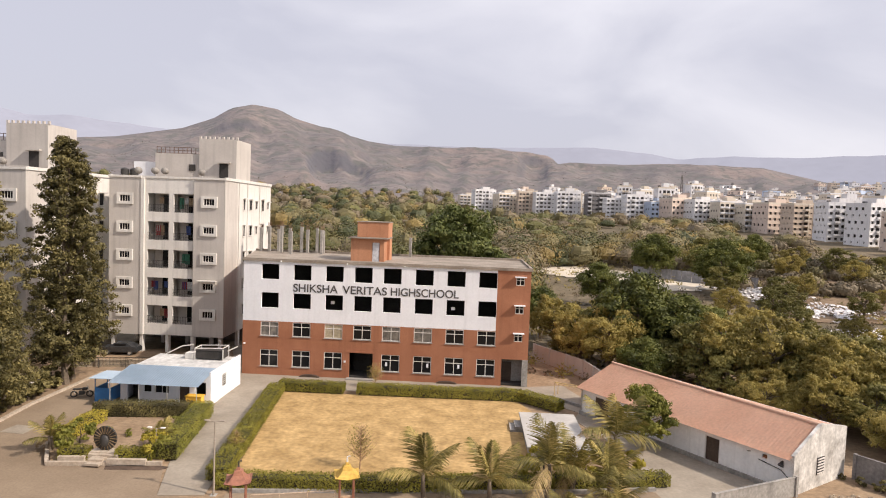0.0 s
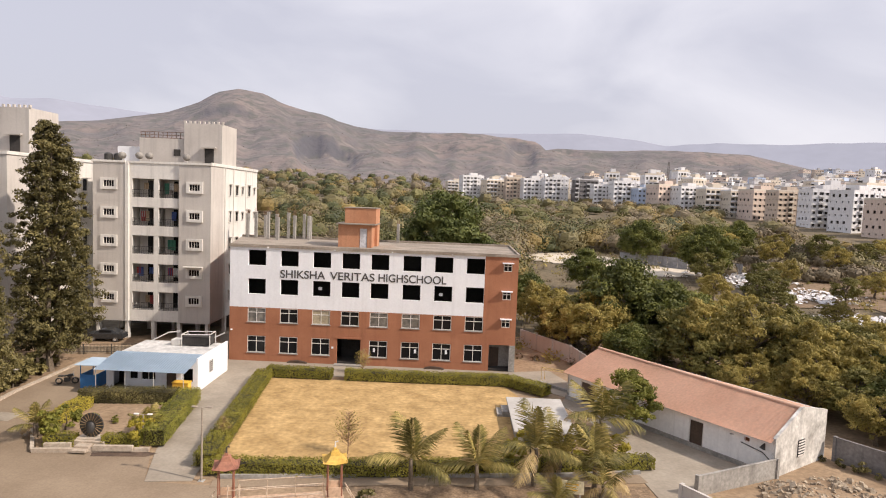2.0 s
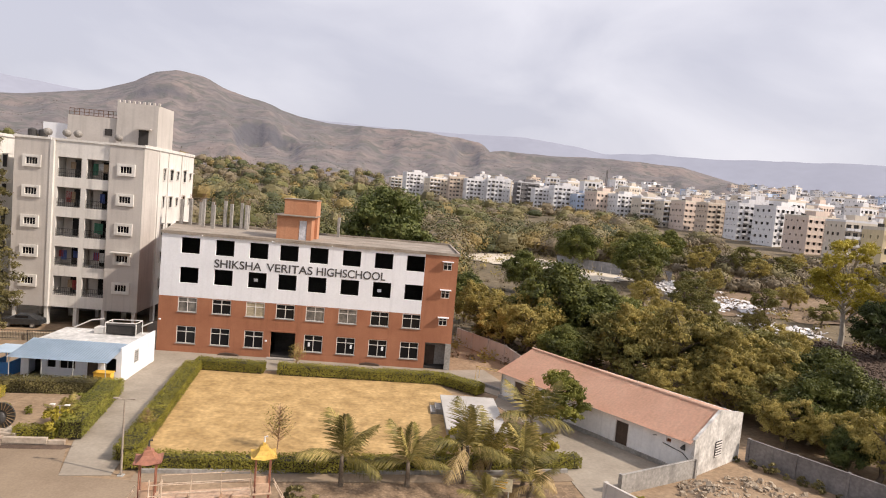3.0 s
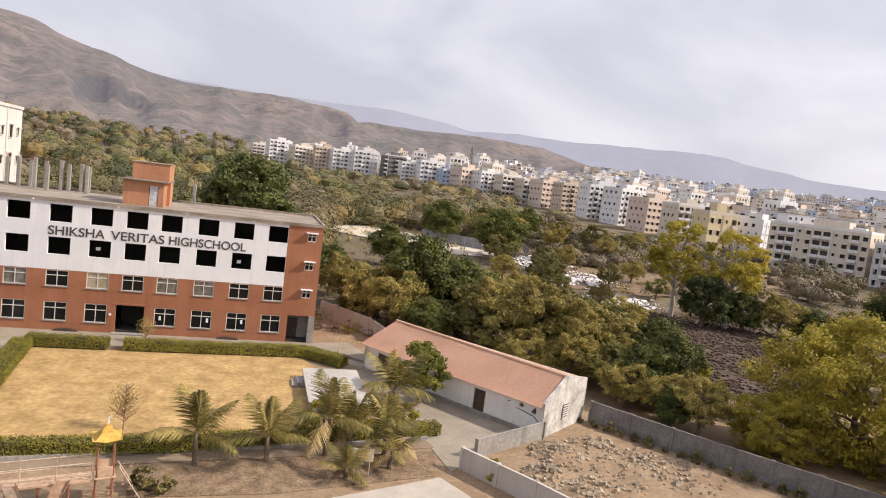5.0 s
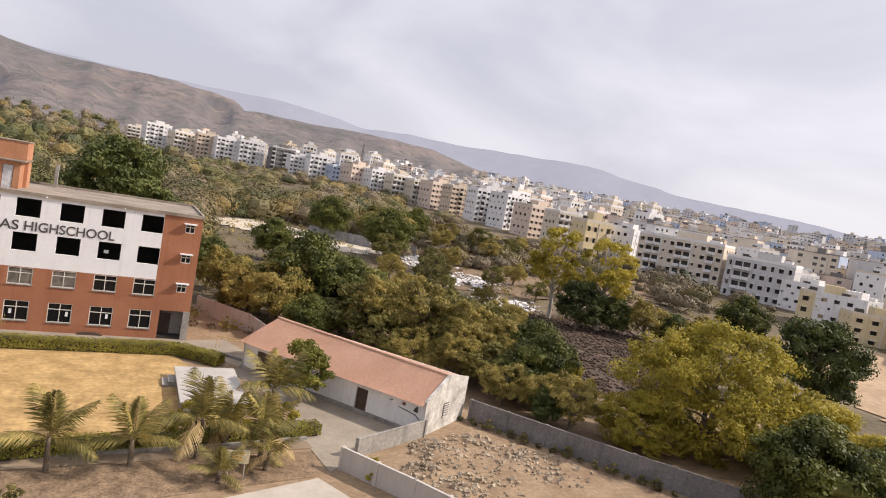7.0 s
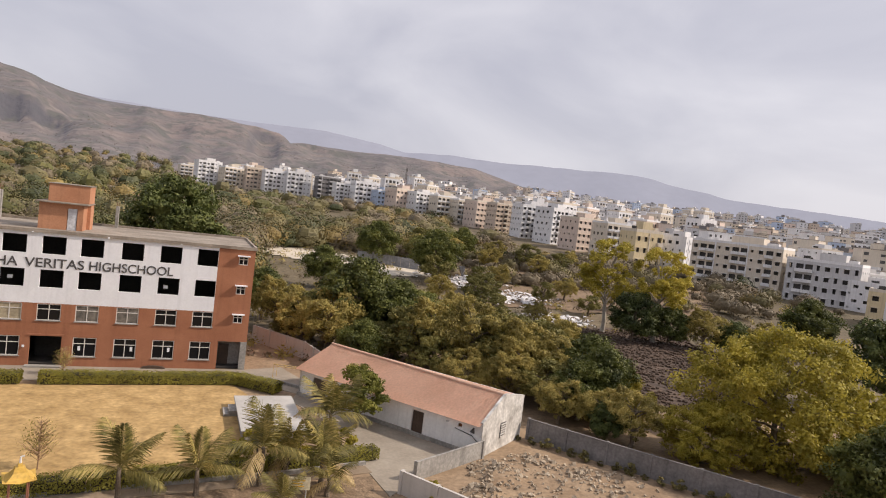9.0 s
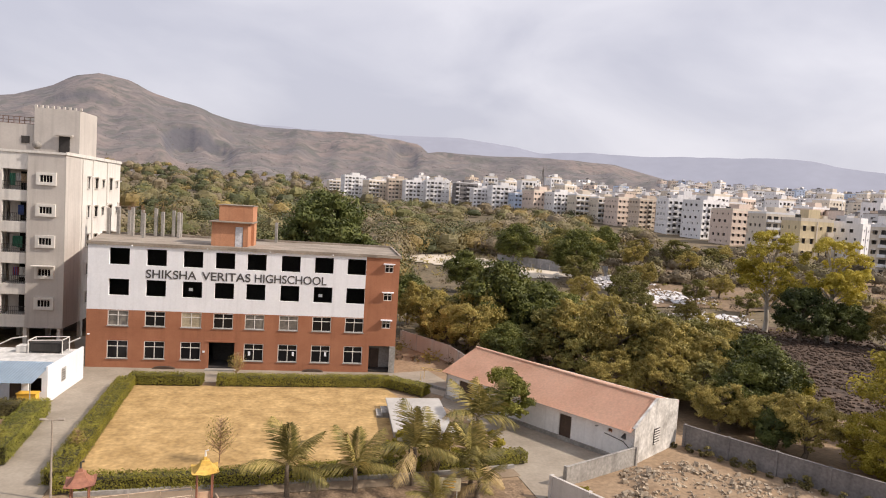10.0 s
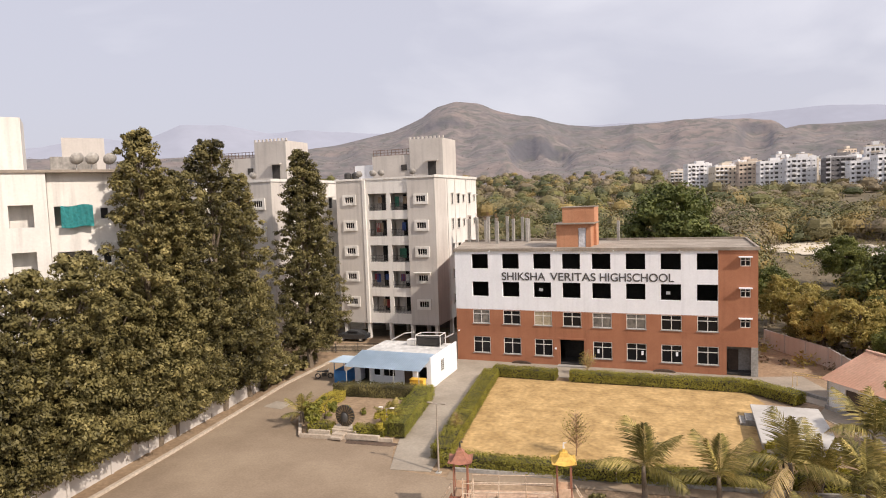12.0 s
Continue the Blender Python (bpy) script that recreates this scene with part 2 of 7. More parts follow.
def box(bm, x0, x1, y0, y1, z0, z1, bevel=0.0):
    v = [bm.verts.new((x, y, z)) for z in (z0, z1) for x, y in ((x0, y0), (x1, y0), (x1, y1), (x0, y1))]
    fs = [bm.faces.new([v[i] for i in q]) for q in ((3, 2, 1, 0), (4, 5, 6, 7), (0, 1, 5, 4), (1, 2, 6, 5), (2, 3, 7, 6), (3, 0, 4, 7))]
    if bevel:
        es = list({e for f in fs for e in f.edges})
        bmesh.ops.bevel(bm, geom=es, offset=bevel, segments=1, affect="EDGES")
    return bm


def boxes(*rows, bevel=0.0):
    bm = bmesh.new()
    for r in rows:
        box(bm, *r, bevel=bevel)
    return bm


def tube(bm, points, radii, sides=7):
    """A tapered tube along points, capped."""
    rings = []
    pts = [Vector(p) for p in points]
    for i, p in enumerate(pts):
        d = (pts[min(i + 1, len(pts) - 1)] - pts[max(i - 1, 0)]).normalized()
        a = d.cross(Vector((0.31, 0.95, 0.05)) if abs(d.z) > 0.8 else Vector((0, 0, 1))).normalized()
        c = d.cross(a)
        r = radii[i] if isinstance(radii, (list, tuple)) else radii
        rings.append([bm.verts.new(p + r * (math.cos(6.2832 * k / sides) * a + math.sin(6.2832 * k / sides) * c)) for k in range(sides)])
    for r0, r1 in zip(rings, rings[1:]):
        for k in range(sides):
            bm.faces.new((r0[k], r0[(k + 1) % sides], r1[(k + 1) % sides], r1[k]))
    bm.faces.new(rings[0][::-1])
    bm.faces.new(rings[-1])
    return bm


def tubes(rows, sides=6):
    bm = bmesh.new()
    for pts, r in rows:
        tube(bm, pts, r, sides)
    return bm


def poly_slab(bm, pts, z0, z1):
    """A flat slab over a plan outline (counter-clockwise)."""
    lo = [bm.verts.new((x, y, z0)) for x, y in pts]
    hi = [bm.verts.new((x, y, z1)) for x, y in pts]
    bm.faces.new(hi)
    bm.faces.new(lo[::-1])
    n = len(pts)
    for i in range(n):
        bm.faces.new((lo[i], lo[(i + 1) % n], hi[(i + 1) % n], hi[i]))
    return bm


def slab(name, pts, z0, z1, mat, label="", category="", kind="structure"):
    return tagged(link(name, poly_slab(bmesh.new(), pts, z0, z1), mat), label, category, "", kind)


def pierced(u0, u1, z0, z1, thick, holes, place):
    """A wall of some thickness with openings (a, b, c, d) cut through it. place(u, w, z) gives the point; w goes inwards."""
    bm = bmesh.new()
    us = sorted({u0, u1, *[h for o in holes for h in o[:2]]})
    zs = sorted({z0, z1, *[h for o in holes for h in o[2:]]})
    us = [u for u in us if u0 <= u <= u1]
    zs = [z for z in zs if z0 <= z <= z1]
    vs = {}

    def v(u, w, z):
        k = (round(u, 4), w, round(z, 4))
        if k not in vs:
            vs[k] = bm.verts.new(place(u, w, z))
        return vs[k]

    def solid(i, j):
        if not (0 <= i < len(us) - 1 and 0 <= j < len(zs) - 1):
            return False
        cu, cz = (us[i] + us[i + 1]) / 2, (zs[j] + zs[j + 1]) / 2
        return not any(o[0] < cu < o[1] and o[2] < cz < o[3] for o in holes)

    for i in range(len(us) - 1):
        for j in range(len(zs) - 1):
            if not solid(i, j):
                continue
            a, b, c, d = us[i], us[i + 1], zs[j], zs[j + 1]
            bm.faces.new((v(a, 0, c), v(b, 0, c), v(b, 0, d), v(a, 0, d)))
            bm.faces.new((v(a, thick, d), v(b, thick, d), v(b, thick, c), v(a, thick, c)))
            if not solid(i - 1, j):
                bm.faces.new((v(a, 0, d), v(a, thick, d), v(a, thick, c), v(a, 0, c)))
            if not solid(i + 1, j):
                bm.faces.new((v(b, 0, c), v(b, thick, c), v(b, thick, d), v(b, 0, d)))
            if not solid(i, j - 1):
                bm.faces.new((v(a, 0, c), v(a, thick, c), v(b, thick, c), v(b, 0, c)))
            if not solid(i, j + 1):
                bm.faces.new((v(b, 0, d), v(b, thick, d), v(a, thick, d), v(a, 0, d)))
    bmesh.ops.recalc_face_normals(bm, faces=bm.faces[:])
    return bm


def quads_mesh(name, co, mats, index=None):
    """A mesh of loose quads from an array (n, 4, 3)."""
    n = len(co)
    me = bpy.data.meshes.new(name)
    me.vertices.add(4 * n)
    me.vertices.foreach_set("co", np.ascontiguousarray(co, dtype=np.float32).ravel())
    me.loops.add(4 * n)
    me.loops.foreach_set("vertex_index", np.arange(4 * n, dtype=np.int32))
    me.polygons.add(n)
    me.polygons.foreach_set("loop_start", np.arange(0, 4 * n, 4, dtype=np.int32))
    for mm in mats:
        me.materials.append(mm)
    if index is not None:
        me.polygons.foreach_set("material_index", np.asarray(index, dtype=np.int32))
    me.update(calc_edges=True)
    return me


def leaf_quads(rng, centres, normals, length, width, droop=0.0, spread=0.9):
    """Leaf blades at centres, facing roughly along normals; each is a pointed quad."""
    n = len(centres)
    nn = normals + rng.normal(0, spread, (n, 3))
    nn /= np.linalg.norm(nn, axis=1)[:, None] + 1e-9
    t = rng.normal(0, 1, (n, 3))
    t[:, 2] -= droop
    t -= nn * (t * nn).sum(1)[:, None]
    t /= np.linalg.norm(t, axis=1)[:, None] + 1e-9
    s = np.cross(nn, t)
    L = (length * rng.uniform(0.6, 1.3, n))[:, None]
    Wd = (width * rng.uniform(0.6, 1.3, n))[:, None]
    a = centres - t * L * 0.5
    b = centres + s * Wd * 0.5 + t * L * 0.05 - nn * Wd * 0.12
    c = centres + t * L * 0.5
    d = centres - s * Wd * 0.5 + t * L * 0.05 - nn * Wd * 0.12
    return np.stack([a, b, c, d], 1)


def clump_points(rng, blobs, per, shell=0.55):
    """Points spread through the outer parts of blobs (x, y, z, rx, ry, rz); returns points and outward directions."""
    pts, nor = [], []
    for x, y, z, rx, ry, rz in blobs:
        d = rng.normal(0, 1, (per, 3))
        d /= np.linalg.norm(d, axis=1)[:, None]
        r = shell + (1 - shell) * rng.uniform(0, 1, per) ** 0.6
        r *= rng.uniform(0.85, 1.12, per)
        pts.append(np.array((x, y, z)) + d * r[:, None] * np.array((rx, ry, rz)))
        nor.append(d * 1.0 + np.array((0, 0, 0.35)))
    return np.concatenate(pts), np.concatenate(nor)

def core_quads(x, y, z, rx, ry, rz, ph, nu=8, nv=6):
    """A closed lumpy mass of foliage as quads."""
    u, v = np.meshgrid(np.linspace(0, 2 * math.pi, nu + 1), np.linspace(-1.45, 1.5, nv))
    e = np.stack((np.cos(u) * np.cos(v), np.sin(u) * np.cos(v), np.sin(v)), -1)
    swell = 1 + 0.16 * np.sin(5 * e[..., 0] + ph) * np.sin(4 * e[..., 1] + 2 * ph) + 0.12 * np.sin(6 * e[..., 2] + ph)
    q = np.array((x, y, z)) + e * swell[..., None] * np.array((rx, ry, rz))
    return np.stack((q[:-1, :-1], q[:-1, 1:], q[1:, 1:], q[1:, :-1]), 2).reshape(-1, 4, 3)


# ---- ground and hills ----
RIDGE = ((-180, 1.5), (-70, 3.0), (-60, 3.6), (-45, 4.1), (-35, 4.6), (-30, 5.2), (-25, 6.3), (-22.6, 7.3), (-21.2, 8.25), (-19.4, 8.7), (-17.3, 8.45), (-15.8, 7.75),
         (-13.5, 7.2), (-12, 6.8), (-9.5, 6.2), (-7, 5.9), (-0.5, 5.95), (3, 5.8), (6.8, 5.4), (7.4, 4.7), (8.6, 4.9), (13, 4.8), (17.5, 4.9), (24, 4.6), (28, 3.6), (32, 2.6), (40, 2.1), (60, 1.8), (180, 1.5))
FAR_RIDGE = ((-180, 3), (-70, 4), (-60, 4.5), (-53, 5.05), (-49.5, 5.85), (-46, 5.6), (-43, 6.95), (-39.3, 6.98), (-36, 6.3), (-32.8, 6.5), (-26, 6.1), (-20, 6.0), (-5, 6.1), (0, 6.0), (3, 6.1), (10.5, 6.25), (14.7, 5.8),
             (17.5, 5.3), (21.4, 5.55), (25.6, 5.4), (30, 5.5), (37.8, 5.5), (41, 5.0), (45.7, 4.15), (50, 3.9), (55, 3.6), (61, 2.95), (70, 2.5), (180, 3))


def profile(rows, az):
    for (a0, e0), (a1, e1) in zip(rows, rows[1:]):
        if a0 <= az <= a1:
            return e0 + (e1 - e0) * (az - a0) / (a1 - a0)
    return rows[0][1]


def land(x, y):
    """Height of the ground: level round the grounds, rising gently to the hills."""
    r = math.hypot(x, y)
    az = math.degrees(math.atan2(x, y))
    q = max(0.0, r - 105.0)
    z = 0.04 * q * min(1.0, q / 60.0) + 0.00003 * q * q
    z = min(z, 55.0)
    if r > 650.0:
        top = EYE + 1500.0 * math.tan(radians(profile(RIDGE, az)))
        f = min(1.0, (r - 650.0) / 850.0)
        g = f * f * (3 - 2 * f) if f < 1 else 1.0
        g = 0.35 * f + 0.65 * g * f
        rough_h = noise.fractal(Vector((x * 0.004, y * 0.004, 0)), 1.0, 2.0, 5) * 26.0 * math.sin(math.pi * min(1, f)) ** 0.7
        gully = abs(noise.noise(Vector((az * 0.25, r * 0.0008, 3.0)))) * 22.0 * math.sin(math.pi * min(1, f))
        calm = max(0.12, min(1.0, (32.0 - az) / 8.0))
        z = z + (top - z) * g + (rough_h - gully) * calm
        for a0, a1, r0, hgt in ((-15.0, -9.0, 1110.0, 40.0), (-24.0, -17.5, 1240.0, 22.0), (3.6, 7.1, 1380.0, 34.0), (8.2, 14.0, 1400.0, 14.0), (-6.5, 3.0, 1000.0, 9.0)):
            w = max(0.0, min(1.0, (az - a0) / 1.2, (a1 - az) / 1.2))
            if w > 0:
                edge = r0 + 30.0 * noise.noise(Vector((az * 0.5, 7.0, 0)))
                z += w * hgt * (1 / (1 + math.exp(-(r - edge) / 5.0)) - min(1.0, f))
        if r > 1500.0:
            z -= (r - 1500.0) * 0.12
        # quarried terraces across the flank
        if f < 0.97 and -24 < az < 10:
            step = 34.0
            cut = (z / step) - math.floor(z / step)
            amount = 0.6 * max(0.0, noise.noise(Vector((az * 0.12, z * 0.01, 9.0))) + 0.15)
            z += amount * step * (1 / (1 + math.exp(-14 * (cut - 0.5))) - cut)
    return z


def build_ground():
    azs = []
    a = -180.0
    while a < 180.0 - 1e-6:
        azs.append(a)
        a += 0.5 if -64 <= a < 70 else 4.0
    rs = [0, 12, 25, 40, 55, 70, 85, 95, 105, 115, 125, 140, 160, 180, 200, 225, 250, 280, 310, 350, 400, 450, 500, 560, 620, 650]
    rs += list(range(662, 1500, 12)) + [1500, 1530, 1600, 1750, 2000]
    verts, faces, mi = [], [], []
    for r in rs:
        for a in azs:
            x, y = r * math.sin(radians(a)), r * math.cos(radians(a))
            verts.append((x, y, land(x, y)))
    n = len(azs)
    for i in range(len(rs) - 1):
        for j in range(n):
            k = (j + 1) % n
            q = (i * n + j, (i + 1) * n + j, (i + 1) * n + k, i * n + k)
            faces.append(q)
            mi.append(0 if rs[i] < 85 else (1 if rs[i] < 640 else 2))
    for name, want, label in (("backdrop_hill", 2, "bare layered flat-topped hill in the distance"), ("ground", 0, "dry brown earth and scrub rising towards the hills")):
        pick = [q for q, m in zip(faces, mi) if (m == 2) == (want == 2)]
        ids = sorted({v for q in pick for v in q})
        where = {v: i for i, v in enumerate(ids)}
        me = bpy.data.meshes.new(name)
        me.from_pydata([verts[v] for v in ids], [], [tuple(where[v] for v in q) for q in pick])
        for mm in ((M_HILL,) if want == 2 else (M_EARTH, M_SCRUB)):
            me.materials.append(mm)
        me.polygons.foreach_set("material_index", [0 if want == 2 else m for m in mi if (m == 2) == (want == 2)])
        finish_ground(me, name, label)


def finish_ground(me, name, label):
    me.polygons.foreach_set("use_smooth", [True] * len(me.polygons))
    me.update()
    if me.polygons[len(me.polygons) // 2].normal.z < 0:
        me.flip_normals()
    return tagged(new(name, me), label, "ground", "", "structure")


def distant(name, rows, dist, colour, haze_glow, label):
    """A far range of hills; the paling by air is put into its colour and emission."""
    verts, faces = [], []
    azs = np.arange(-95, 96, 0.5)
    for a in azs:
        e = profile(rows, a) + 0.1 * noise.fractal(Vector((a * 0.35, dist, 0)), 1.0, 2.0, 4)
        for e2, d2 in ((e, dist), (e - 1.6, dist - 250), (0.2, dist - 700)):
            verts.append((d2 * math.sin(radians(a)), d2 * math.cos(radians(a)), EYE + d2 * math.tan(radians(e2))))
    for i in range(len(azs) - 1):
        for k in range(2):
            faces.append((3 * i + k, 3 * i + k + 1, 3 * i + k + 4, 3 * i + k + 3))
    me = bpy.data.meshes.new(name)
    me.from_pydata(verts, [], faces)
    me.polygons.foreach_set("use_smooth", [True] * len(me.polygons))
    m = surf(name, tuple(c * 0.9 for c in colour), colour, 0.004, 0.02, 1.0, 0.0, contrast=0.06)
    # the range emits a pale blue-grey that stands in for haze
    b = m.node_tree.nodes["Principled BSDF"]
    b.inputs["Emission Color"].default_value = (*haze_glow, 1)
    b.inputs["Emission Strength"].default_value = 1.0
    me.materials.append(m)
    return tagged(new(name, me), label, "hills", "", "structure")


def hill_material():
    """Dry hillside: tan soil, grey-green thorn cover in patches and dots, faint rock layers; emission adds the haze of
    the air between.
    """
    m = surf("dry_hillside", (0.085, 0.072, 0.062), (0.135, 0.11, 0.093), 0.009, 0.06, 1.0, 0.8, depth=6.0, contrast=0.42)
    n, l = m.node_tree.nodes, m.node_tree.links
    b = n["Principled BSDF"]
    src = b.inputs["Base Color"].links[0].from_socket
    geo = n.new("ShaderNodeNewGeometry")

    def noise_mask(scale, lo, hi, stretch=(1, 1, 1), detail=5.0):
        mp = n.new("ShaderNodeMapping")
        mp.inputs["Scale"].default_value = tuple(scale * k for k in stretch)
        ns = n.new("ShaderNodeTexNoise")
        ns.inputs["Scale"].default_value = 1.0
        ns.inputs["Detail"].default_value = detail
        ns.inputs["Distortion"].default_value = 0.5
        mr = n.new("ShaderNodeMapRange")
        mr.inputs["From Min"].default_value = lo
        mr.inputs["From Max"].default_value = hi
        l.new(geo.outputs["Position"], mp.inputs["Vector"])
        l.new(mp.outputs["Vector"], ns.inputs["Vector"])
        l.new(ns.outputs["Fac"], mr.inputs["Value"])
        return mr.outputs["Result"]

    def over(base, mask, colour, most):
        k = n.new("ShaderNodeMath")
        k.operation = "MULTIPLY"
        k.inputs[1].default_value = most
        l.new(mask, k.inputs[0])
        mx = n.new("ShaderNodeMix")
        mx.data_type = "RGBA"
        mx.inputs["B"].default_value = (*colour, 1)
        l.new(k.outputs["Value"], mx.inputs["Factor"])
        l.new(base, mx.inputs["A"])
        return mx.outputs["Result"]
    col = over(src, noise_mask(0.004, 0.5, 0.62), (0.165, 0.125, 0.1), 0.7)
    col = over(col, noise_mask(0.006, 0.48, 0.66, (1, 1, 9)), (0.075, 0.072, 0.066), 0.6)
    col = over(col, noise_mask(0.045, 0.5, 0.6, (1, 1, 1), 3.0), (0.055, 0.058, 0.04), 0.8)
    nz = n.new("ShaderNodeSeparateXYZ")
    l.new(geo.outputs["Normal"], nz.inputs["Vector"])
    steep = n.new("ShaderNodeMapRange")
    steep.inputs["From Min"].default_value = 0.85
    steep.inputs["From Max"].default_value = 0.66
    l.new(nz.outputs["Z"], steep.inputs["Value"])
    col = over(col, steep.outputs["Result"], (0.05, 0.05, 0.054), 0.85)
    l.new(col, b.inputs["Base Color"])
    # a faint mauve-grey emission stands in for haze over the hillside
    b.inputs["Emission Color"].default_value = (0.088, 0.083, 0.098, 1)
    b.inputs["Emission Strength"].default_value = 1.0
    return m


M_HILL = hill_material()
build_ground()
distant("backdrop", FAR_RIDGE, 3600.0, (0.175, 0.185, 0.22), (0.19, 0.193, 0.232), "far range of hills, haze put into its pale blue-grey colour")

# ---- paved and planted ground ----
slab("road", ((-37.9, 66.5), (-37.7, 52.6), (-36.4, 42.3), (-35.5, 35.1), (-34.8, 28.1), (-33.6, 12), (-2, 12), (-3, 31), (-14.5, 37.2), (-18.7, 37.3), (-20.4, 41.6), (-28.2, 40.6), (-30.6, 44), (-31.2, 53.5), (-31.2, 66.5)), 0.0, 0.03,
     M_ASPHALT, "dusty grey asphalt road and parking yard", "road")
slab("concrete_path", ((-18.7, 37.3), (-15.9, 37.7), (-18.9, 61.6), (6.4, 62.3), (12.6, 56.6), (13.4, 58.5), (10.4, 67.6), (6.6, 66.4), (-24.1, 66.4), (-27.8, 80), (-30.4, 80), (-23, 62.4), (-22.5, 52.6), (-20.3, 42.2)), 0.0, 0.045,
     M_CONC_PATH, "pale worn concrete path round the lawn", "path")
slab("lawn", ((-17.7, 60.5), (-15.2, 39.6), (8.4, 42.0), (9, 50), (5.2, 60.7)), 0.0, 0.07, M_LAWN, "dry straw-yellow lawn inside a clipped hedge", "lawn")
slab("driveway", ((12.7, 42.4), (13.3, 36.9), (15.6, 38.9), (22.2, 42.4), (10.6, 58.2), (9.8, 56.2), (13.2, 48)), 0.0, 0.04, M_CONC_PATH, "worn grey concrete yard before the shed", "driveway")
slab("terrace", ((2, 32.6), (2.4, 30), (16, 27), (13.4, 33.8), (12.3, 36.0)), 0.0, 0.12, surf("pale_paving", (0.4, 0.355, 0.3), (0.48, 0.43, 0.37), 0.4, 3.0, 0.85, 0.15, contrast=0.08), "pale cement terrace slab", "terrace")


def strip(name, pts, width, z0, z1, mat, label, category="kerb"):
    """A low bar along a line."""
    bm = bmesh.new()
    for (xa, ya), (xb, yb) in zip(pts, pts[1:]):
        d = Vector((xb - xa, yb - ya)).normalized() * (width / 2)
        poly_slab(bm, ((xa + d.y, ya - d.x), (xb + d.y, yb - d.x), (xb - d.y, yb + d.x), (xa - d.y, ya + d.x))[::1], z0, z1)
    bmesh.ops.recalc_face_normals(bm, faces=bm.faces[:])
    return tagged(link(name, bm, mat), label, category, "", "structure")


slab("road_patch", ((-35.6, 46.2), (-33.6, 46.0), (-33.5, 47.6), (-35.4, 47.9)), 0.03, 0.045, M_CONC_PATH, "pale cement patch in the road", "road patch")
slab("soil_spill", ((-24.0, 40.55), (-21.9, 40.75), (-20.4, 40.9), (-19.9, 41.5), (-20.6, 41.62), (-22.3, 41.35), (-24.2, 41.1)), 0.03, 0.05, M_FIELD, "dark soil spilled on the road edge", "soil")
strip("kerb", ((-33.7, 12), (-34.9, 28.1), (-35.6, 35.1), (-36.5, 42.3), (-37.75, 52.6), (-37.95, 64)), 0.3, 0.0, 0.22, M_KERB, "pale concrete kerb beside the road")
strip("front_path", ((-14.6, 37.5), (-4.4, 38.8), (7.4, 40.1), (13.0, 41.1)), 1.1, 0.0, 0.06, M_ASPHALT, "narrow grey-brown concrete path before the hedge", "path")
# bed of brown littered soil that also darkens the ground as palm shadow
slab("palm_bed", ((-6.0, 37.6), (-5.2, 34.2), (2.2, 34.4), (12.2, 36.4), (13.0, 40.0), (7.4, 39.4), (-4.4, 38.1)), 0.0, 0.05, M_LITTER, "leaf-littered brown soil with the palms' shade put into its colour", "soil")
strip("kerb_edge", ((-14.4, 38.3), (-4.5, 39.6), (7.3, 40.9), (13.0, 42.0)), 0.22, 0.0, 0.25, M_CONCRETE, "low concrete edging before the hedge")
strip("court_edge", ((8.6, 62.9), (10.6, 60.6), (13.0, 58.4)), 0.25, 0.0, 0.3, M_CONCRETE, "low dark drain edging")


def field(name, pts, mat, label, bumps=0.12):
    """A patch of ground lying on the sloping land, with furrows where it is ploughed."""
    bm = bmesh.new()
    xs, ys = [p[0] for p in pts], [p[1] for p in pts]
    n = 26
    grid = {}

    def inside(x, y):
        c = False
        for (xa, ya), (xb, yb) in zip(pts, pts[1:] + pts[:1]):
            if (ya > y) != (yb > y) and x < (xb - xa) * (y - ya) / (yb - ya) + xa:
                c = not c
        return c
    for i in range(n + 1):
        for j in range(n + 1):
            x, y = min(xs) + (max(xs) - min(xs)) * i / n, min(ys) + (max(ys) - min(ys)) * j / n
            grid[i, j] = bm.verts.new((x, y, land(x, y) + 0.1 + bumps * abs(noise.noise(Vector((x * 0.4, y * 0.4, 0))))))
    for i in range(n):
        for j in range(n):
            c = grid[i, j].co
            if inside(c.x + (max(xs) - min(xs)) / n / 2, c.y + (max(ys) - min(ys)) / n / 2):
                bm.faces.new((grid[i, j], grid[i + 1, j], grid[i + 1, j + 1], grid[i, j + 1]))
    bmesh.ops.delete(bm, geom=[v for v in bm.verts if not v.link_faces], context="VERTS")
    return tagged(link(name, bm, mat), label, "field", "", "structure")


field("ploughed_field", [(44, 58), (57, 50), (78, 70), (88, 92), (84, 100), (66, 100), (54, 82)], M_FIELD, "dark brown ploughed field with clods", 0.5)


def build_clods():
    """Turned clods lying over the ploughed field."""
    rng = np.random.default_rng(58)
    x, y = rng.uniform(46, 86, 5200), rng.uniform(52, 98, 5200)
    keep = (x + y > 102) & (y - x < 34) & (x - y < 12)
    pts = np.array([(a, b, land(a, b) + 0.32) for a, b in zip(x[keep], y[keep])])
    co = np.concatenate([core_quads(px, py, pz, w, w * 0.8, w * 0.55, px, 4, 4) for (px, py, pz), w in zip(pts, rng.uniform(0.14, 0.42, len(pts)))])
    tagged(new("clods", quads_mesh("clods", co, [M_FIELD])), "dark turned clods of ploughed soil", "soil", "", "stuff")


build_clods()
field("far_field", [(60, 120), (110, 108), (150, 150), (120, 190), (70, 170)], M_DRYGRASS, "dry grassy waste ground beyond the trees", 0.4)
field("fallow_field", [(84, 36), (100, 20), (150, 62), (150, 84), (128, 80), (104, 62)], M_TANFIELD, "bare tan fallow field", 0.1)
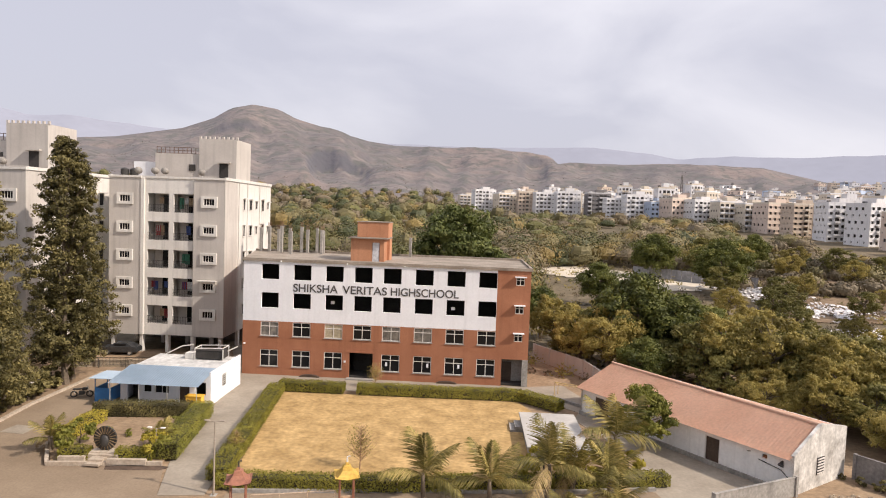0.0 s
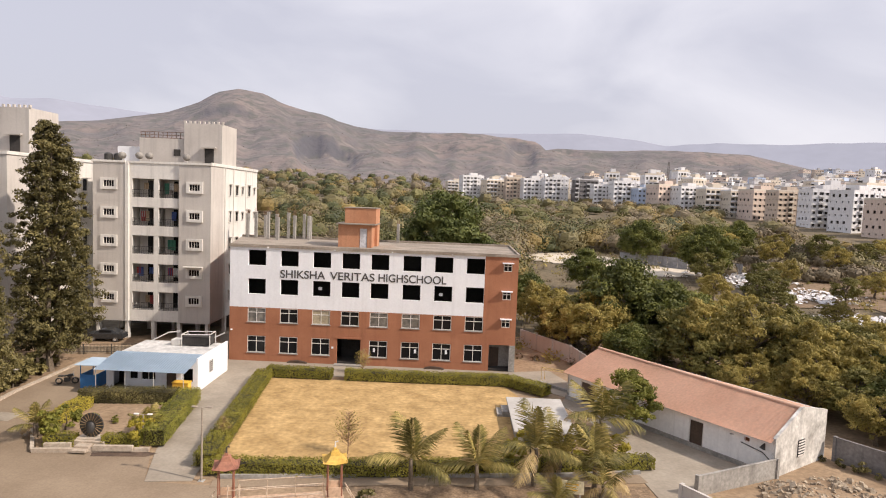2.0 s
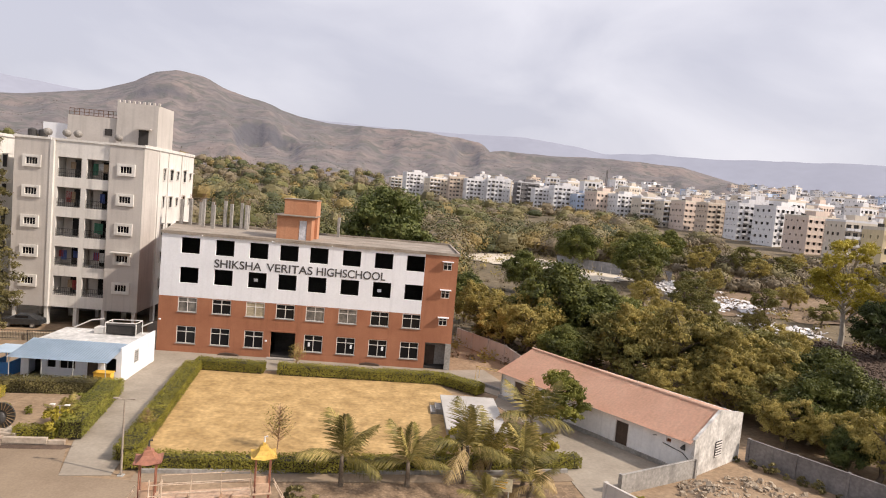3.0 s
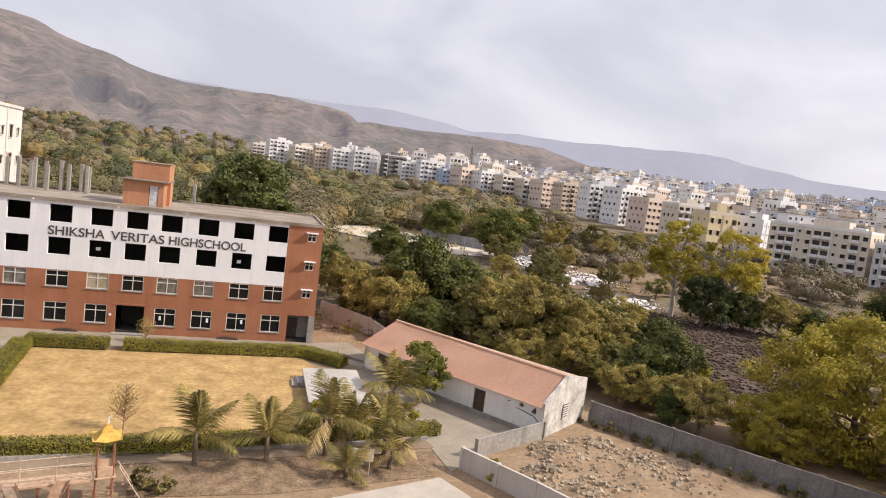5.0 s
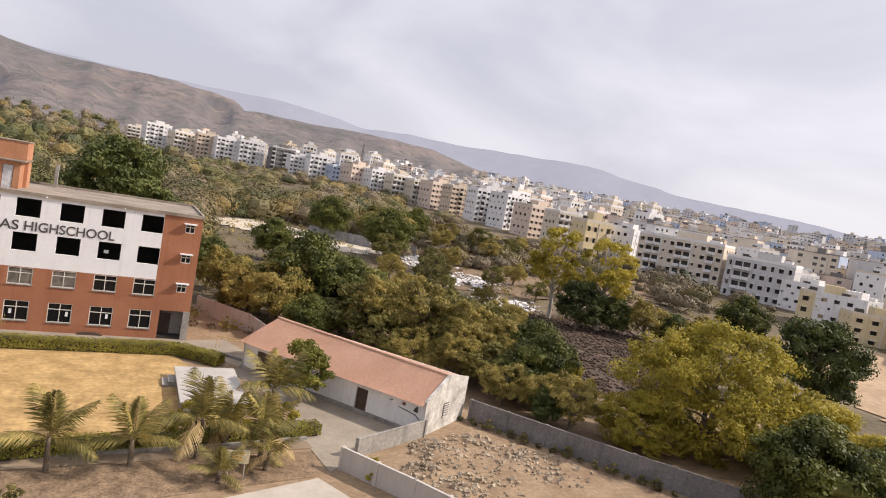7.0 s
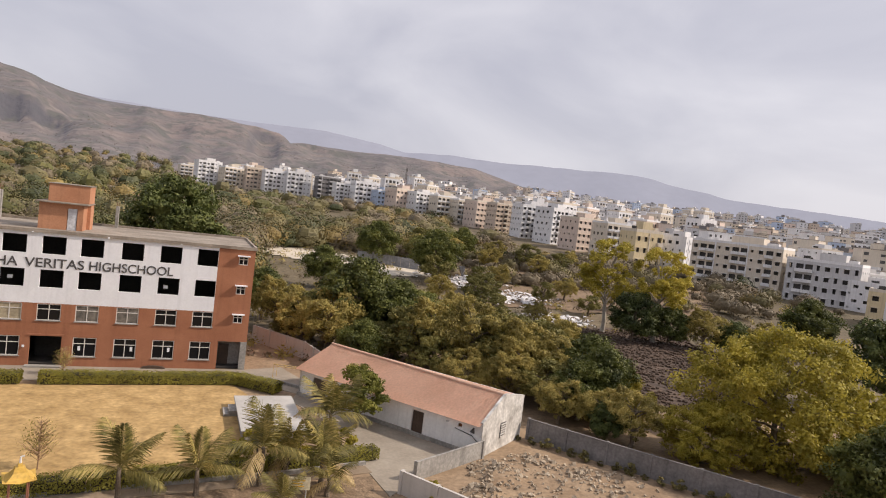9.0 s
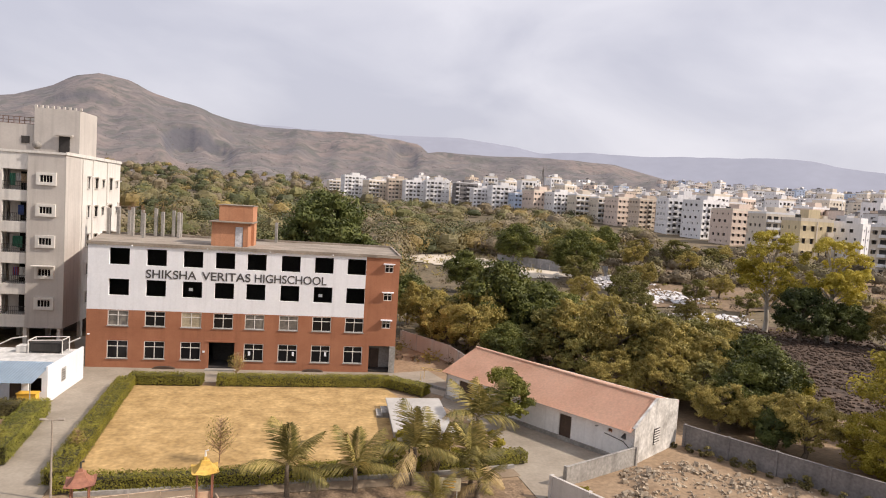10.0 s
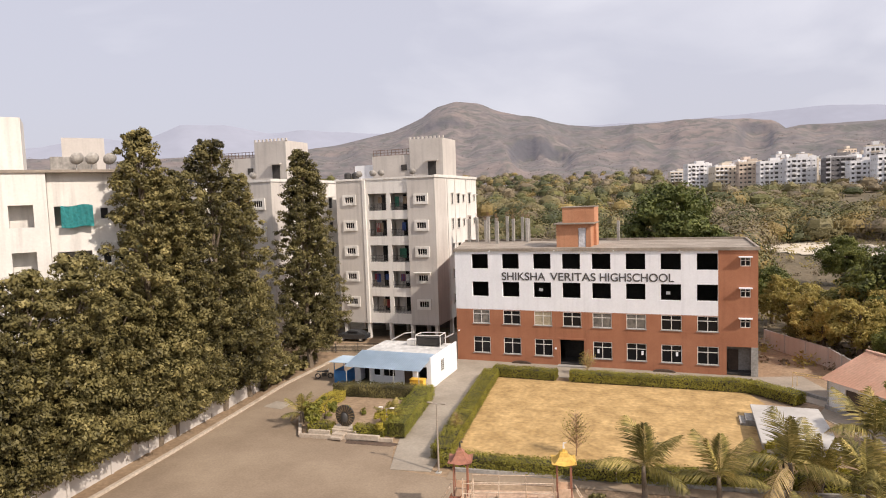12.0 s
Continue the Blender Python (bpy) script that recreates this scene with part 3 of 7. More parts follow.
field("sand_bank", [(14, 178), (40, 150), (70, 152), (72, 168), (46, 180), (18, 200)], surf("pale_sand", (0.5, 0.44, 0.35), (0.6, 0.53, 0.43), 0.1, 1.5, 0.95, 0.3, contrast=0.1), "pale sandy bank behind the trees", 0.2)

# ---- the school ----
def window_unit(parent, u0, u1, z0, z1, place, mat_pane, sill=True):
    """An aluminium window: outer frame, mullion, transom and panes."""
    w = 0.07
    bm = bmesh.new()

    def bar(a, b, c, d, w0, w1):
        vs = [Vector(place(u, ww, z)) for z in (c, d) for u, ww in ((a, w0), (b, w0), (b, w1), (a, w1))]
        v = [bm.verts.new(q) for q in vs]
        for q in ((3, 2, 1, 0), (4, 5, 6, 7), (0, 1, 5, 4), (1, 2, 6, 5), (2, 3, 7, 6), (3, 0, 4, 7)):
            bm.faces.new([v[i] for i in q])
    um, zt = (u0 + u1) / 2, z0 + (z1 - z0) * 0.68
    lights = ((u0 + w, um - w / 2, z0 + w, zt - w / 2), (um + w / 2, u1 - w, z0 + w, zt - w / 2), (u0 + w, um - w / 2, zt + w / 2, z1 - w), (um + w / 2, u1 - w, zt + w / 2, z1 - w))
    win = part("window", pierced(u0, u1, z0, z1, 0.1, lights, lambda u, ww, z: place(u, ww + 0.04, z)), M_FRAME, parent)
    if sill:
        bar(u0 - 0.08, u1 + 0.08, z0 - 0.07, z0, -0.08, 0.12)
        part("sill", bm, M_CONCRETE, win)
    for a, b, c, d in lights:
        bm = bmesh.new()
        bar(a, b, c, d, 0.08, 0.095)
        bmesh.ops.recalc_face_normals(bm, faces=bm.faces[:])
        part("pane", bm, mat_pane if d < z1 - w - 0.01 or mat_pane is not M_BOARD else M_BOARD, win)
    return win


M_BOARD = surf("frosted_beige_glass", (0.33, 0.28, 0.19), (0.42, 0.36, 0.25), 1.0, 4.0, 0.5, 0.05)
M_CURTAIN = surf("curtained_glass", (0.09, 0.085, 0.08), (0.22, 0.2, 0.17), 1.6, 3.0, 0.3, 0.0)


def split_letters(me, start, ink, s):
    """Each letter of a word becomes a part of its own."""
    bm = bmesh.new()
    bm.from_mesh(me)
    bmesh.ops.remove_doubles(bm, verts=bm.verts[:], dist=0.0004)
    todo = set(bm.verts)
    isles = []
    while todo:
        stack, isle = [todo.pop()], []
        while stack:
            v = stack.pop()
            isle.append(v)
            for e in v.link_edges:
                o = e.other_vert(v)
                if o in todo:
                    todo.discard(o)
                    stack.append(o)
        isles.append(isle)
    for isle in sorted(isles, key=lambda q: min(v.co.x for v in q)):
        b2 = bmesh.new()
        mapped = {v: b2.verts.new(v.co) for v in isle}
        for f in {f for v in isle for f in v.link_faces}:
            b2.faces.new([mapped[v] for v in f.verts])
        bmesh.ops.translate(b2, verts=b2.verts[:], vec=(start, -0.004, 9.13))
        part("letter", b2, ink, s, "dark raised capital letter")
    bm.free()


def build_school():
    X0, Y0, W, D, H, MID = -24.1, 66.4, 30.6, 13.4, 12.3, 5.85
    s = empty("school_building", "four-storey school, red brick below and white above, unfinished top floors", "building", X0, Y0, 0)
    cols = [1.95, 5.42, 8.88, 11.97, 15.06, 18.46, 21.83, 25.19]
    upper = [(c, c + 1.89, z, z + 1.63) for c in cols for z in (10.37, 7.3)]
    strip_w = [(29.05, 29.95, z, z + 0.85) for z in (10.75, 7.75, 4.8)]
    front = lambda u, w, z: (u, w, z)
    lower = [(c, c + 1.93, 4.27, 5.8) for c in cols] + [(c, c + 1.95, 0.97, 2.78) for i, c in enumerate(cols) if i != 3]
    door = (11.6, 14.15, 0.0, 2.85)
    porch = (27.85, 30.25, 0.0, 2.9)
    part("brick_wall", pierced(0, W, 0, MID, 0.3, lower + [door, porch] + [o for o in strip_w if o[3] < MID], front), M_BRICK, s, "brick-red painted wall")
    part("white_wall", pierced(0, 27.1, MID, H, 0.3, upper, front), M_WHITE, s, "white painted wall with open unglazed windows")
    part("stair_wall", pierced(27.1, W, MID, H, 0.3, [o for o in strip_w if o[3] > MID], front), M_BRICK, s)
    # the sides and the back
    part("side_wall", poly_slab(bmesh.new(), ((0, 0.3), (0.3, 0.3), (-2.9, D), (-3.2, D)), 0, H), M_BRICK, s)
    part("side_wall", boxes((W - 0.3, W, 0.3, D, 0, H)), M_BRICK, s)
    part("back_wall", boxes((-2.9, W - 0.3, D - 0.3, D, 0, H)), M_BRICK, s)
    # floors and inner wall take a near-black colour that paints the rooms' shade
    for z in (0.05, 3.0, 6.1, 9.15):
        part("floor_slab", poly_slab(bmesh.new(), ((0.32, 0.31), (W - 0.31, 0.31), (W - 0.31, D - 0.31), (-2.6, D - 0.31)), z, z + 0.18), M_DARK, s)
    part("inner_wall", boxes((0.35, W - 0.35, 5.2, 5.35, 0.25, H - 0.3)), M_DARK, s, "bare inner wall with its shade in a near-black colour")
    # roof with its thin worn cap and low upstand
    part("roof", poly_slab(bmesh.new(), ((-0.12, -0.15), (W + 0.15, -0.15), (W + 0.3, D + 0.1), (-3.4, D + 0.1)), H, H + 0.16), M_ROOFSLAB, s, "weathered bare concrete roof")
    bm = boxes((-0.1, W + 0.12, -0.12, 0.08, H + 0.16, H + 0.3), (W - 0.1, W + 0.12, 0.08, D, H + 0.16, H + 0.34), (-3.3, W - 0.1, D - 0.15, D + 0.08, H + 0.16, H + 0.4))
    part("parapet", bm, M_ROOFSLAB, s)
    # glazed windows
    for c, d in ((cols, 1),):
        for i, u in enumerate(cols):
            window_unit(s, u, u + 1.93, 4.27, 5.8, front, M_BOARD if i == 2 else (M_CURTAIN if i in (0, 4, 5) else M_GLASS))
            if i != 3:
                window_unit(s, u, u + 1.95, 0.97, 2.78, front, M_GLASS)
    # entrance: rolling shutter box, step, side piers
    # a near-black panel paints the shade deep in the doorway
    dr = part("entrance", boxes((11.55, 14.2, 3.0, 3.1, 0.24, 2.95)), M_DARK, s, "recessed entrance, its shade a near-black panel")
    part("lintel", boxes((11.45, 14.3, -0.08, 0.0, 2.85, 3.02)), M_BRICK, dr)
    part("step", boxes((11.4, 14.35, -0.7, 0.0, 0.045, 0.16)), M_CONCRETE, dr)
    part("lamp", boxes((11.05, 11.25, -0.12, -0.003, 1.75, 1.95), bevel=0.02), M_WHITE, dr)
    # porch at the stair
    part("porch_pier", boxes((30.0, W + 0.02, -0.05, -0.003, 0.045, 2.9)), M_CONCRETE, s)
    pd = part("porch_door", boxes((28.0, 29.0, 1.5, 1.56, 0.05, 2.3)), M_BROWN, s)
    part("porch_back", boxes((27.6, 30.28, 1.6, 1.7, 0.05, 2.95)), M_CONCRETE, s)
    for o in strip_w:
        window_unit(s, *o, front, M_GLASS, False)
        part("sunshade", boxes((o[0] - 0.15, o[1] + 0.15, -0.45, -0.003, o[3] + 0.02, o[3] + 0.12), bevel=0.01), M_WHITE, s, "white concrete window hood")
    # drain pipes and spouts along the top edge
    for u in (4.1, 11.2, 17.3, 23.6):
        part("spout", tubes([(((u, -0.12, H + 0.05), (u, -0.42, H - 0.02)), 0.05)]), M_WHITE, s)
    part("security_camera", boxes((0.15, 0.35, -0.2, -0.003, 3.3, 3.42), bevel=0.02), M_WHITE, s)
    for u, z in ((9.3, 7.85), (22.3, 7.75)):
        part("notice", boxes((u, u + 0.4, 0.9, 0.92, z, z + 0.32)), M_WHITE, s)
    for u, z in ((15.5, 1.55), (19.9, 1.6), (23.2, 1.65)):
        part("notice", boxes((u, u + 0.22, 0.02, 0.03, z, z + 0.42)), M_WHITE, s)
    # rubbed patches by the wall foot
    for u in (7.4, 22.1):
        bm = bmesh.new()
        for k in range(9):
            a = math.pi * k / 8
            bm.verts.new((u + 1.1 * math.cos(a), -0.35, 0.045 + 0.26 * math.sin(a)))
        bm.verts.ensure_lookup_table()
        f = bm.faces.new(bm.verts[:])
        ret = bmesh.ops.extrude_face_region(bm, geom=[f])
        bmesh.ops.translate(bm, verts=[v for v in ret["geom"] if isinstance(v, bmesh.types.BMVert)], vec=(0, 0.34, 0))
        part("drain_cover", bm, M_BROWN, s)
    # lettering, word by word
    ink = surf("dark_lettering", (0.05, 0.048, 0.05), (0.09, 0.085, 0.085), 1.0, 6.0, 0.6, 0.0)
    for word, start, length in (("SHIKSHA", 5.4, 4.8), ("VERITAS", 10.7, 4.75), ("HIGHSCHOOL", 15.87, 7.2)):
        cu = bpy.data.curves.new("lettering", "FONT")
        cu.body = word
        cu.extrude = 0.012
        cu.offset = 0.012
        tmp = bpy.data.objects.new("lettering_tmp", cu)
        scene.collection.objects.link(tmp)
        bpy.context.view_layer.update()
        me = bpy.data.meshes.new_from_object(tmp.evaluated_get(bpy.context.evaluated_depsgraph_get()))
        bpy.data.objects.remove(tmp)
        xs = [v.co.x for v in me.vertices]
        ys = [v.co.y for v in me.vertices]
        kx, ky = length / (max(xs) - min(xs)), 0.86 / (max(ys) - min(ys))
        for v in me.vertices:
            v.co = ((v.co.x - min(xs)) * kx, -0.02 - v.co.z, (v.co.y - min(ys)) * ky)
        me.flip_normals()
        split_letters(me, start, ink, s)
    return s


school = build_school()


def build_stair_head():
    s = empty("stair_head", "terracotta-painted stair head room on the school roof", "roof structure", -13.2, 69.4, 12.46)
    part("front_block", pierced(0, 3.7, 0, 2.5, 0.2, [(2.35, 3.2, 0.0, 2.1)], lambda u, w, z: (u, w, z)), M_BRICK_RAW, s)
    part("block", boxes((0, 0.2, 0.2, 2.2, 0, 2.5), (3.5, 3.7, 0.2, 2.2, 0, 2.5), (0, 3.7, 2.2, 2.4, 0, 2.5)), M_BRICK_RAW, s)
    part("tank_box", boxes((0.5, 4.0, 1.0, 4.4, 2.62, 4.3), bevel=0.02), M_BRICK_RAW, s)
    part("rear_wall", boxes((0.5, 4.0, 2.4, 4.4, 0, 2.5)), M_BRICK_RAW, s)
    part("slab", boxes((-0.25, 4.1, -0.45, 4.5, 2.5, 2.62)), M_ROOFSLAB, s)
    part("door", boxes((2.4, 3.15, 0.05, 0.1, 0.0, 2.08)), surf("pale_sheet_door", (0.5, 0.5, 0.52), (0.6, 0.6, 0.62), 1.0, 5.0, 0.5, 0.05), s, "pale grey sheet door")
    part("cap", boxes((0.42, 4.08, 0.92, 4.48, 4.3, 4.38)), M_ROOFSLAB, s)
    return s


build_stair_head()


def build_column():
    c = empty("concrete_column", "bare concrete column stub with rusty bars on top", "column", -26.5, 79.0, 12.46, group="columns on the school roof")
    part("shaft", boxes((-0.16, 0.16, -0.22, 0.22, 0, 3.0), bevel=0.02), M_CONCRETE, c)
    rust = surf("rusty_bar", (0.14, 0.07, 0.04), (0.22, 0.12, 0.07), 2.0, 9.0, 0.8, 0.0)
    for x in (-0.1, 0.1):
        for y in (-0.15, 0.15):
            part("bar", tubes([(((x, y, 3.0), (x * 1.3, y * 1.3, 3.55)), 0.02)], 4), rust, c)
    return c


col = build_column()
for i, (x, y) in enumerate(((-25.4, 78.9), (-24.3, 79.2), (-23.4, 77.4), (-22.9, 79.3), (-21.7, 75.6), (-21.4, 79.3), (-20.6, 79.2), (-18.4, 77.5), (-19.4, 79.3), (-18.6, 79.2), (-7.5, 78.9))):
    k = copy_thing(col, pose(x, y, 12.46, 0, 0, 0))
    k.scale = (1, 1, (1.05, 0.95, 1.1, 1.0, 0.92, 1.08, 0.97, 1.0, 1.04, 0.96, 0.8)[i])

# ---- flats beside the school ----
def flat_window(parent, x, z, w, h, y=0.0, hood=False):
    """A small window in a thick white surround."""
    bm = pierced(x - w / 2 - 0.35, x + w / 2 + 0.35, z - h / 2 - 0.3, z + h / 2 + 0.28, 0.3, [(x - w / 2, x + w / 2, z - h / 2, z + h / 2)], lambda u, ww, zz: (u, y - 0.18 + ww * 0.9, zz))
    f = part("window", bm, M_CREAMW, parent)
    part("pane", boxes((x - w / 2, x + w / 2, y - 0.03, y - 0.004, z - h / 2, z + h / 2)), M_GLASS, f)
    part("grille", pierced(x - w / 2, x + w / 2, z - h / 2, z + h / 2, 0.03, [(x - w / 2 + w * k / 4 + 0.025, x - w / 2 + w * (k + 1) / 4 - 0.025, z - h / 2 + 0.04, z + h / 2 - 0.04) for k in range(4)], lambda u, ww, zz: (u, y - 0.07 + ww, zz)), M_FRAME, f)
    if hood:
        part("hood", boxes((x - w / 2 - 0.5, x + w / 2 + 0.5, y - 0.7, y - 0.185, z + h / 2 + 0.3, z + h / 2 + 0.4)), M_CREAMW, f)
    return f


M_CLOTH = [surf("cloth_%s" % n, c, tuple(k * 1.2 for k in c), 2.0, 6.0, 0.9, 0.1) for n, c in (("white", (0.55, 0.55, 0.55)), ("red", (0.3, 0.05, 0.05)), ("blue", (0.06, 0.1, 0.28)), ("green", (0.05, 0.18, 0.12)), ("tan", (0.4, 0.3, 0.2)))]


def build_flats(x0, y0, seed, label, detailed=True):
    rng = random.Random(seed)
    W, D, H, B = 14.1, 17.0, 21.0, 2.15
    ST = 3.37
    s = empty("apartment_block", label, "building", x0, y0, 0)
    front = lambda u, w, z: (u, w, z)
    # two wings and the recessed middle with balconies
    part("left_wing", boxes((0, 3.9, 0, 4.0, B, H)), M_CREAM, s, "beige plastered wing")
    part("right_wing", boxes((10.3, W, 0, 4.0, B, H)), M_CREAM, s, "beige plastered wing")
    part("fin", boxes((3.9, 4.28, -0.08, 3.9, B, H)), M_CREAMW, s)
    slots = []
    for k in range(5):
        zt = 19.2 - ST * k
        slots += [(4.6, 7.2, zt - 2.2, zt), (7.75, 10.2, zt - 2.2, zt)]
    part("balcony_wall", pierced(4.28, 10.3, B, H, 0.25, slots, lambda u, w, z: (u, w + 0.25, z)), M_CREAMW, s, "white balcony bands")
    part("rear", boxes((0, W - 0.02, 4.0, D, B, H)), M_CREAMW, s, "off-white side and rear walls with rain streaks, lighter than the wings")
    for i, (a, b, c, d) in enumerate(slots):
        bal = part("balcony", boxes((a - 0.1, b + 0.1, 0.52, 2.2, c - 0.15, c)), M_CREAM, s)
        part("back_wall", boxes((a - 0.1, b + 0.1, 2.2, 2.3, c, d + 0.3)), M_CREAM, bal)
        part("sliding_door", boxes((a + 0.95, b - 0.15, 2.1, 2.18, c, c + 2.0)), M_GLASS, bal)
        part("door_frame", boxes(*[(a + 0.95 + (b - a - 1.1) * q / 2 - 0.03, a + 0.95 + (b - a - 1.1) * q / 2 + 0.03, 2.04, 2.1, c, c + 2.0) for q in range(3)]), M_FRAME, bal)
        gaps = [(a + (b - a) * q / 12 + 0.012, a + (b - a) * (q + 1) / 12 - 0.012, z0, z1) for q in range(12) for z0, z1 in ((c + 0.03, c + 0.42), (c + 0.45, c + 0.86))]
        part("railing", pierced(a, b, c, c + 0.9, 0.03, gaps, lambda u, ww, zz: (u, 0.3 + ww, zz)), M_BLACK, bal)
        for q in range(rng.randint(0, 3)):
            u = rng.uniform(a + 0.1, b - 0.7)
            hgt = rng.uniform(0.7, 1.3)
            bm = bmesh.new()
            for j in range(6):
                for zz in (c + 1.75, c + 1.75 - hgt):
                    bm.verts.new((u + j * 0.11, 0.75 + 0.05 * (j % 2), zz))
            bm.verts.ensure_lookup_table()
            for j in range(5):
                bm.faces.new((bm.verts[2 * j], bm.verts[2 * j + 1], bm.verts[2 * j + 3], bm.verts[2 * j + 2]))
            bmesh.ops.solidify(bm, geom=bm.faces[:], thickness=0.015)
            part("washing", bm, rng.choice(M_CLOTH), bal)
    for k in range(5):
        flat_window(s, 12.2, 18.35 - ST * k, 1.25, 0.78, 0.0, k == 3)
        flat_window(s, 1.98, 18.5 - ST * k, 1.25, 0.78, 0.0)
    # the off-white side: small windows, ledges and pipes
    for k in range(5):
        zc = 18.2 - ST * k
        for yy, w, h in ((6.2, 0.5, 1.3), (8.6, 0.9, 1.2), (10.8, 0.6, 0.9), (13.4, 0.9, 1.4), (15.6, 0.5, 0.8)):
            bm = pierced(yy - w / 2 - 0.1, yy + w / 2 + 0.1, zc - h / 2 - 0.1, zc + h / 2 + 0.1, 0.12, [(yy - w / 2, yy + w / 2, zc - h / 2, zc + h / 2)], lambda u, ww, zz: (W + 0.1 - ww, u, zz))
            f = part("window", bm, M_CREAMW, s)
            part("pane", boxes((W + 0.004, W + 0.02, yy - w / 2, yy + w / 2, zc - h / 2, zc + h / 2)), M_GLASS, f)
            part("hood", boxes((W + 0.1, W + 0.5, yy - w / 2 - 0.15, yy + w / 2 + 0.15, zc + h / 2 + 0.1, zc + h / 2 + 0.18)), M_CREAMW, f)
    for yy in (4.4, 7.4, 12.1):
        part("pipe", tubes([(((W + 0.08, yy, B), (W + 0.08, yy, H)), 0.06)]), M_CREAMW, s)
    # roof, parapet, upstand posts
    part("parapet", boxes((-0.1, 3.95, -0.12, 0.1, H, H + 0.25), (3.95, 10.25, 0.15, 0.35, H, H + 0.25), (10.25, W + 0.1, -0.12, 0.1, H, H + 0.25), (W - 0.1, W + 0.12, 0.1, D, H, H + 0.35), (-0.1, 0.1, 0.1, D, H, H + 0.3), (0.1, W - 0.1, D - 0.2, D, H, H + 0.3)), M_CREAMW, s)
    part("roof", boxes((0.1, W - 0.1, 0.35, D - 0.2, H, H + 0.06)), M_ROOFSLAB, s)
    tw = part("roof_tower", boxes((9.3, 14.0, 3.6, 8.6, H + 0.06, 26.2)), M_CREAM, s, "stair and lift tower with a battlemented top")
    for q in range(9):
        part("battlement", boxes((9.3 + 0.58 * q, 9.3 + 0.58 * q + 0.22, 3.6, 3.85, 26.2, 26.5)), M_CREAM, tw)
    # near-black panels on the walls paint the shade inside opening and vent
    part("opening", boxes((11.9, 13.0, 3.5, 3.61, H + 0.1, H + 2.2)), M_DARK, tw)
    part("hood", boxes((11.6, 13.4, 3.0, 3.49, H + 2.25, H + 2.4)), M_CREAM, tw)
    lo = part("tank_room", boxes((3.6, 9.29, 3.9, 8.6, H + 0.06, 24.3)), M_CREAM, s)
    part("vent", boxes((7.9, 8.7, 3.82, 3.9, H + 1.2, H + 2.0)), M_DARK, lo)
    gaps = [(3.75 + 0.55 * q, 4.24 + 0.55 * q, z0, z1) for q in range(10) for z0, z1 in ((24.36, 24.66), (24.72, 25.04))]
    part("railing", pierced(3.7, 9.25, 24.3, 25.1, 0.05, gaps, lambda u, ww, zz: (u, 4.0 + ww, zz)), surf("rusty_rail", (0.1, 0.06, 0.045), (0.17, 0.1, 0.07), 2.0, 8.0, 0.8, 0.0), lo)
    part("white_room", boxes((0.6, 3.58, 4.4, 8.0, H + 0.06, 23.2)), M_WHITE, s)
    # stilts, slab and dark parking below
    for u in (0.4, 3.9, 7.1, 10.2, 13.6):
        for w in (0.6, 6.0, 12.0, 16.4):
            part("pillar", boxes((u - 0.2, u + 0.2, w - 0.3, w + 0.3, 0, B), bevel=0.02), M_CREAMW, s)
    part("parking_back", boxes((0, W, 9.0, 9.2, 0, B)), M_WALLGREY, s)
    # roof clutter: dishes, tanks
    for u, w in ((5.0, 1.2), (6.3, 1.0), (10.6, 1.4), (2.9, 1.3)):
        bm = bmesh.new()
        bmesh.ops.create_uvsphere(bm, u_segments=14, v_segments=8, radius=0.5)
        bmesh.ops.delete(bm, geom=[v for v in bm.verts if v.co.z > -0.12], context="VERTS")
        bmesh.ops.solidify(bm, geom=bm.faces[:], thickness=0.03)
        bmesh.ops.transform(bm, matrix=pose(u, w, H + 1.0, -62, 0, 15), verts=bm.verts[:])
        dish = part("dish", bm, M_CONCRETE, s, "grey satellite dish")
        part("mast", tubes([(((u, w + 0.15, H + 0.05), (u, w + 0.2, H + 0.85)), 0.04)]), M_STEEL, dish)
    for u, w in ((1.0, 1.6), (2.0, 1.9)):
        bm = tubes([(((u, w, H + 0.06), (u, w, H + 1.0), (u, w, H + 1.15), (u, w, H + 1.22)), [0.48, 0.48, 0.3, 0.12])], 14)
        part("water_tank", bm, M_BLACK, s, "black plastic water tank")
    return s


build_flats(-43.35, 74.0, 3, "five-storey beige flats on stilts with balconies and roof tower")
build_flats(-60.5, 64.0, 8, "five-storey beige flats partly hidden behind tall trees")


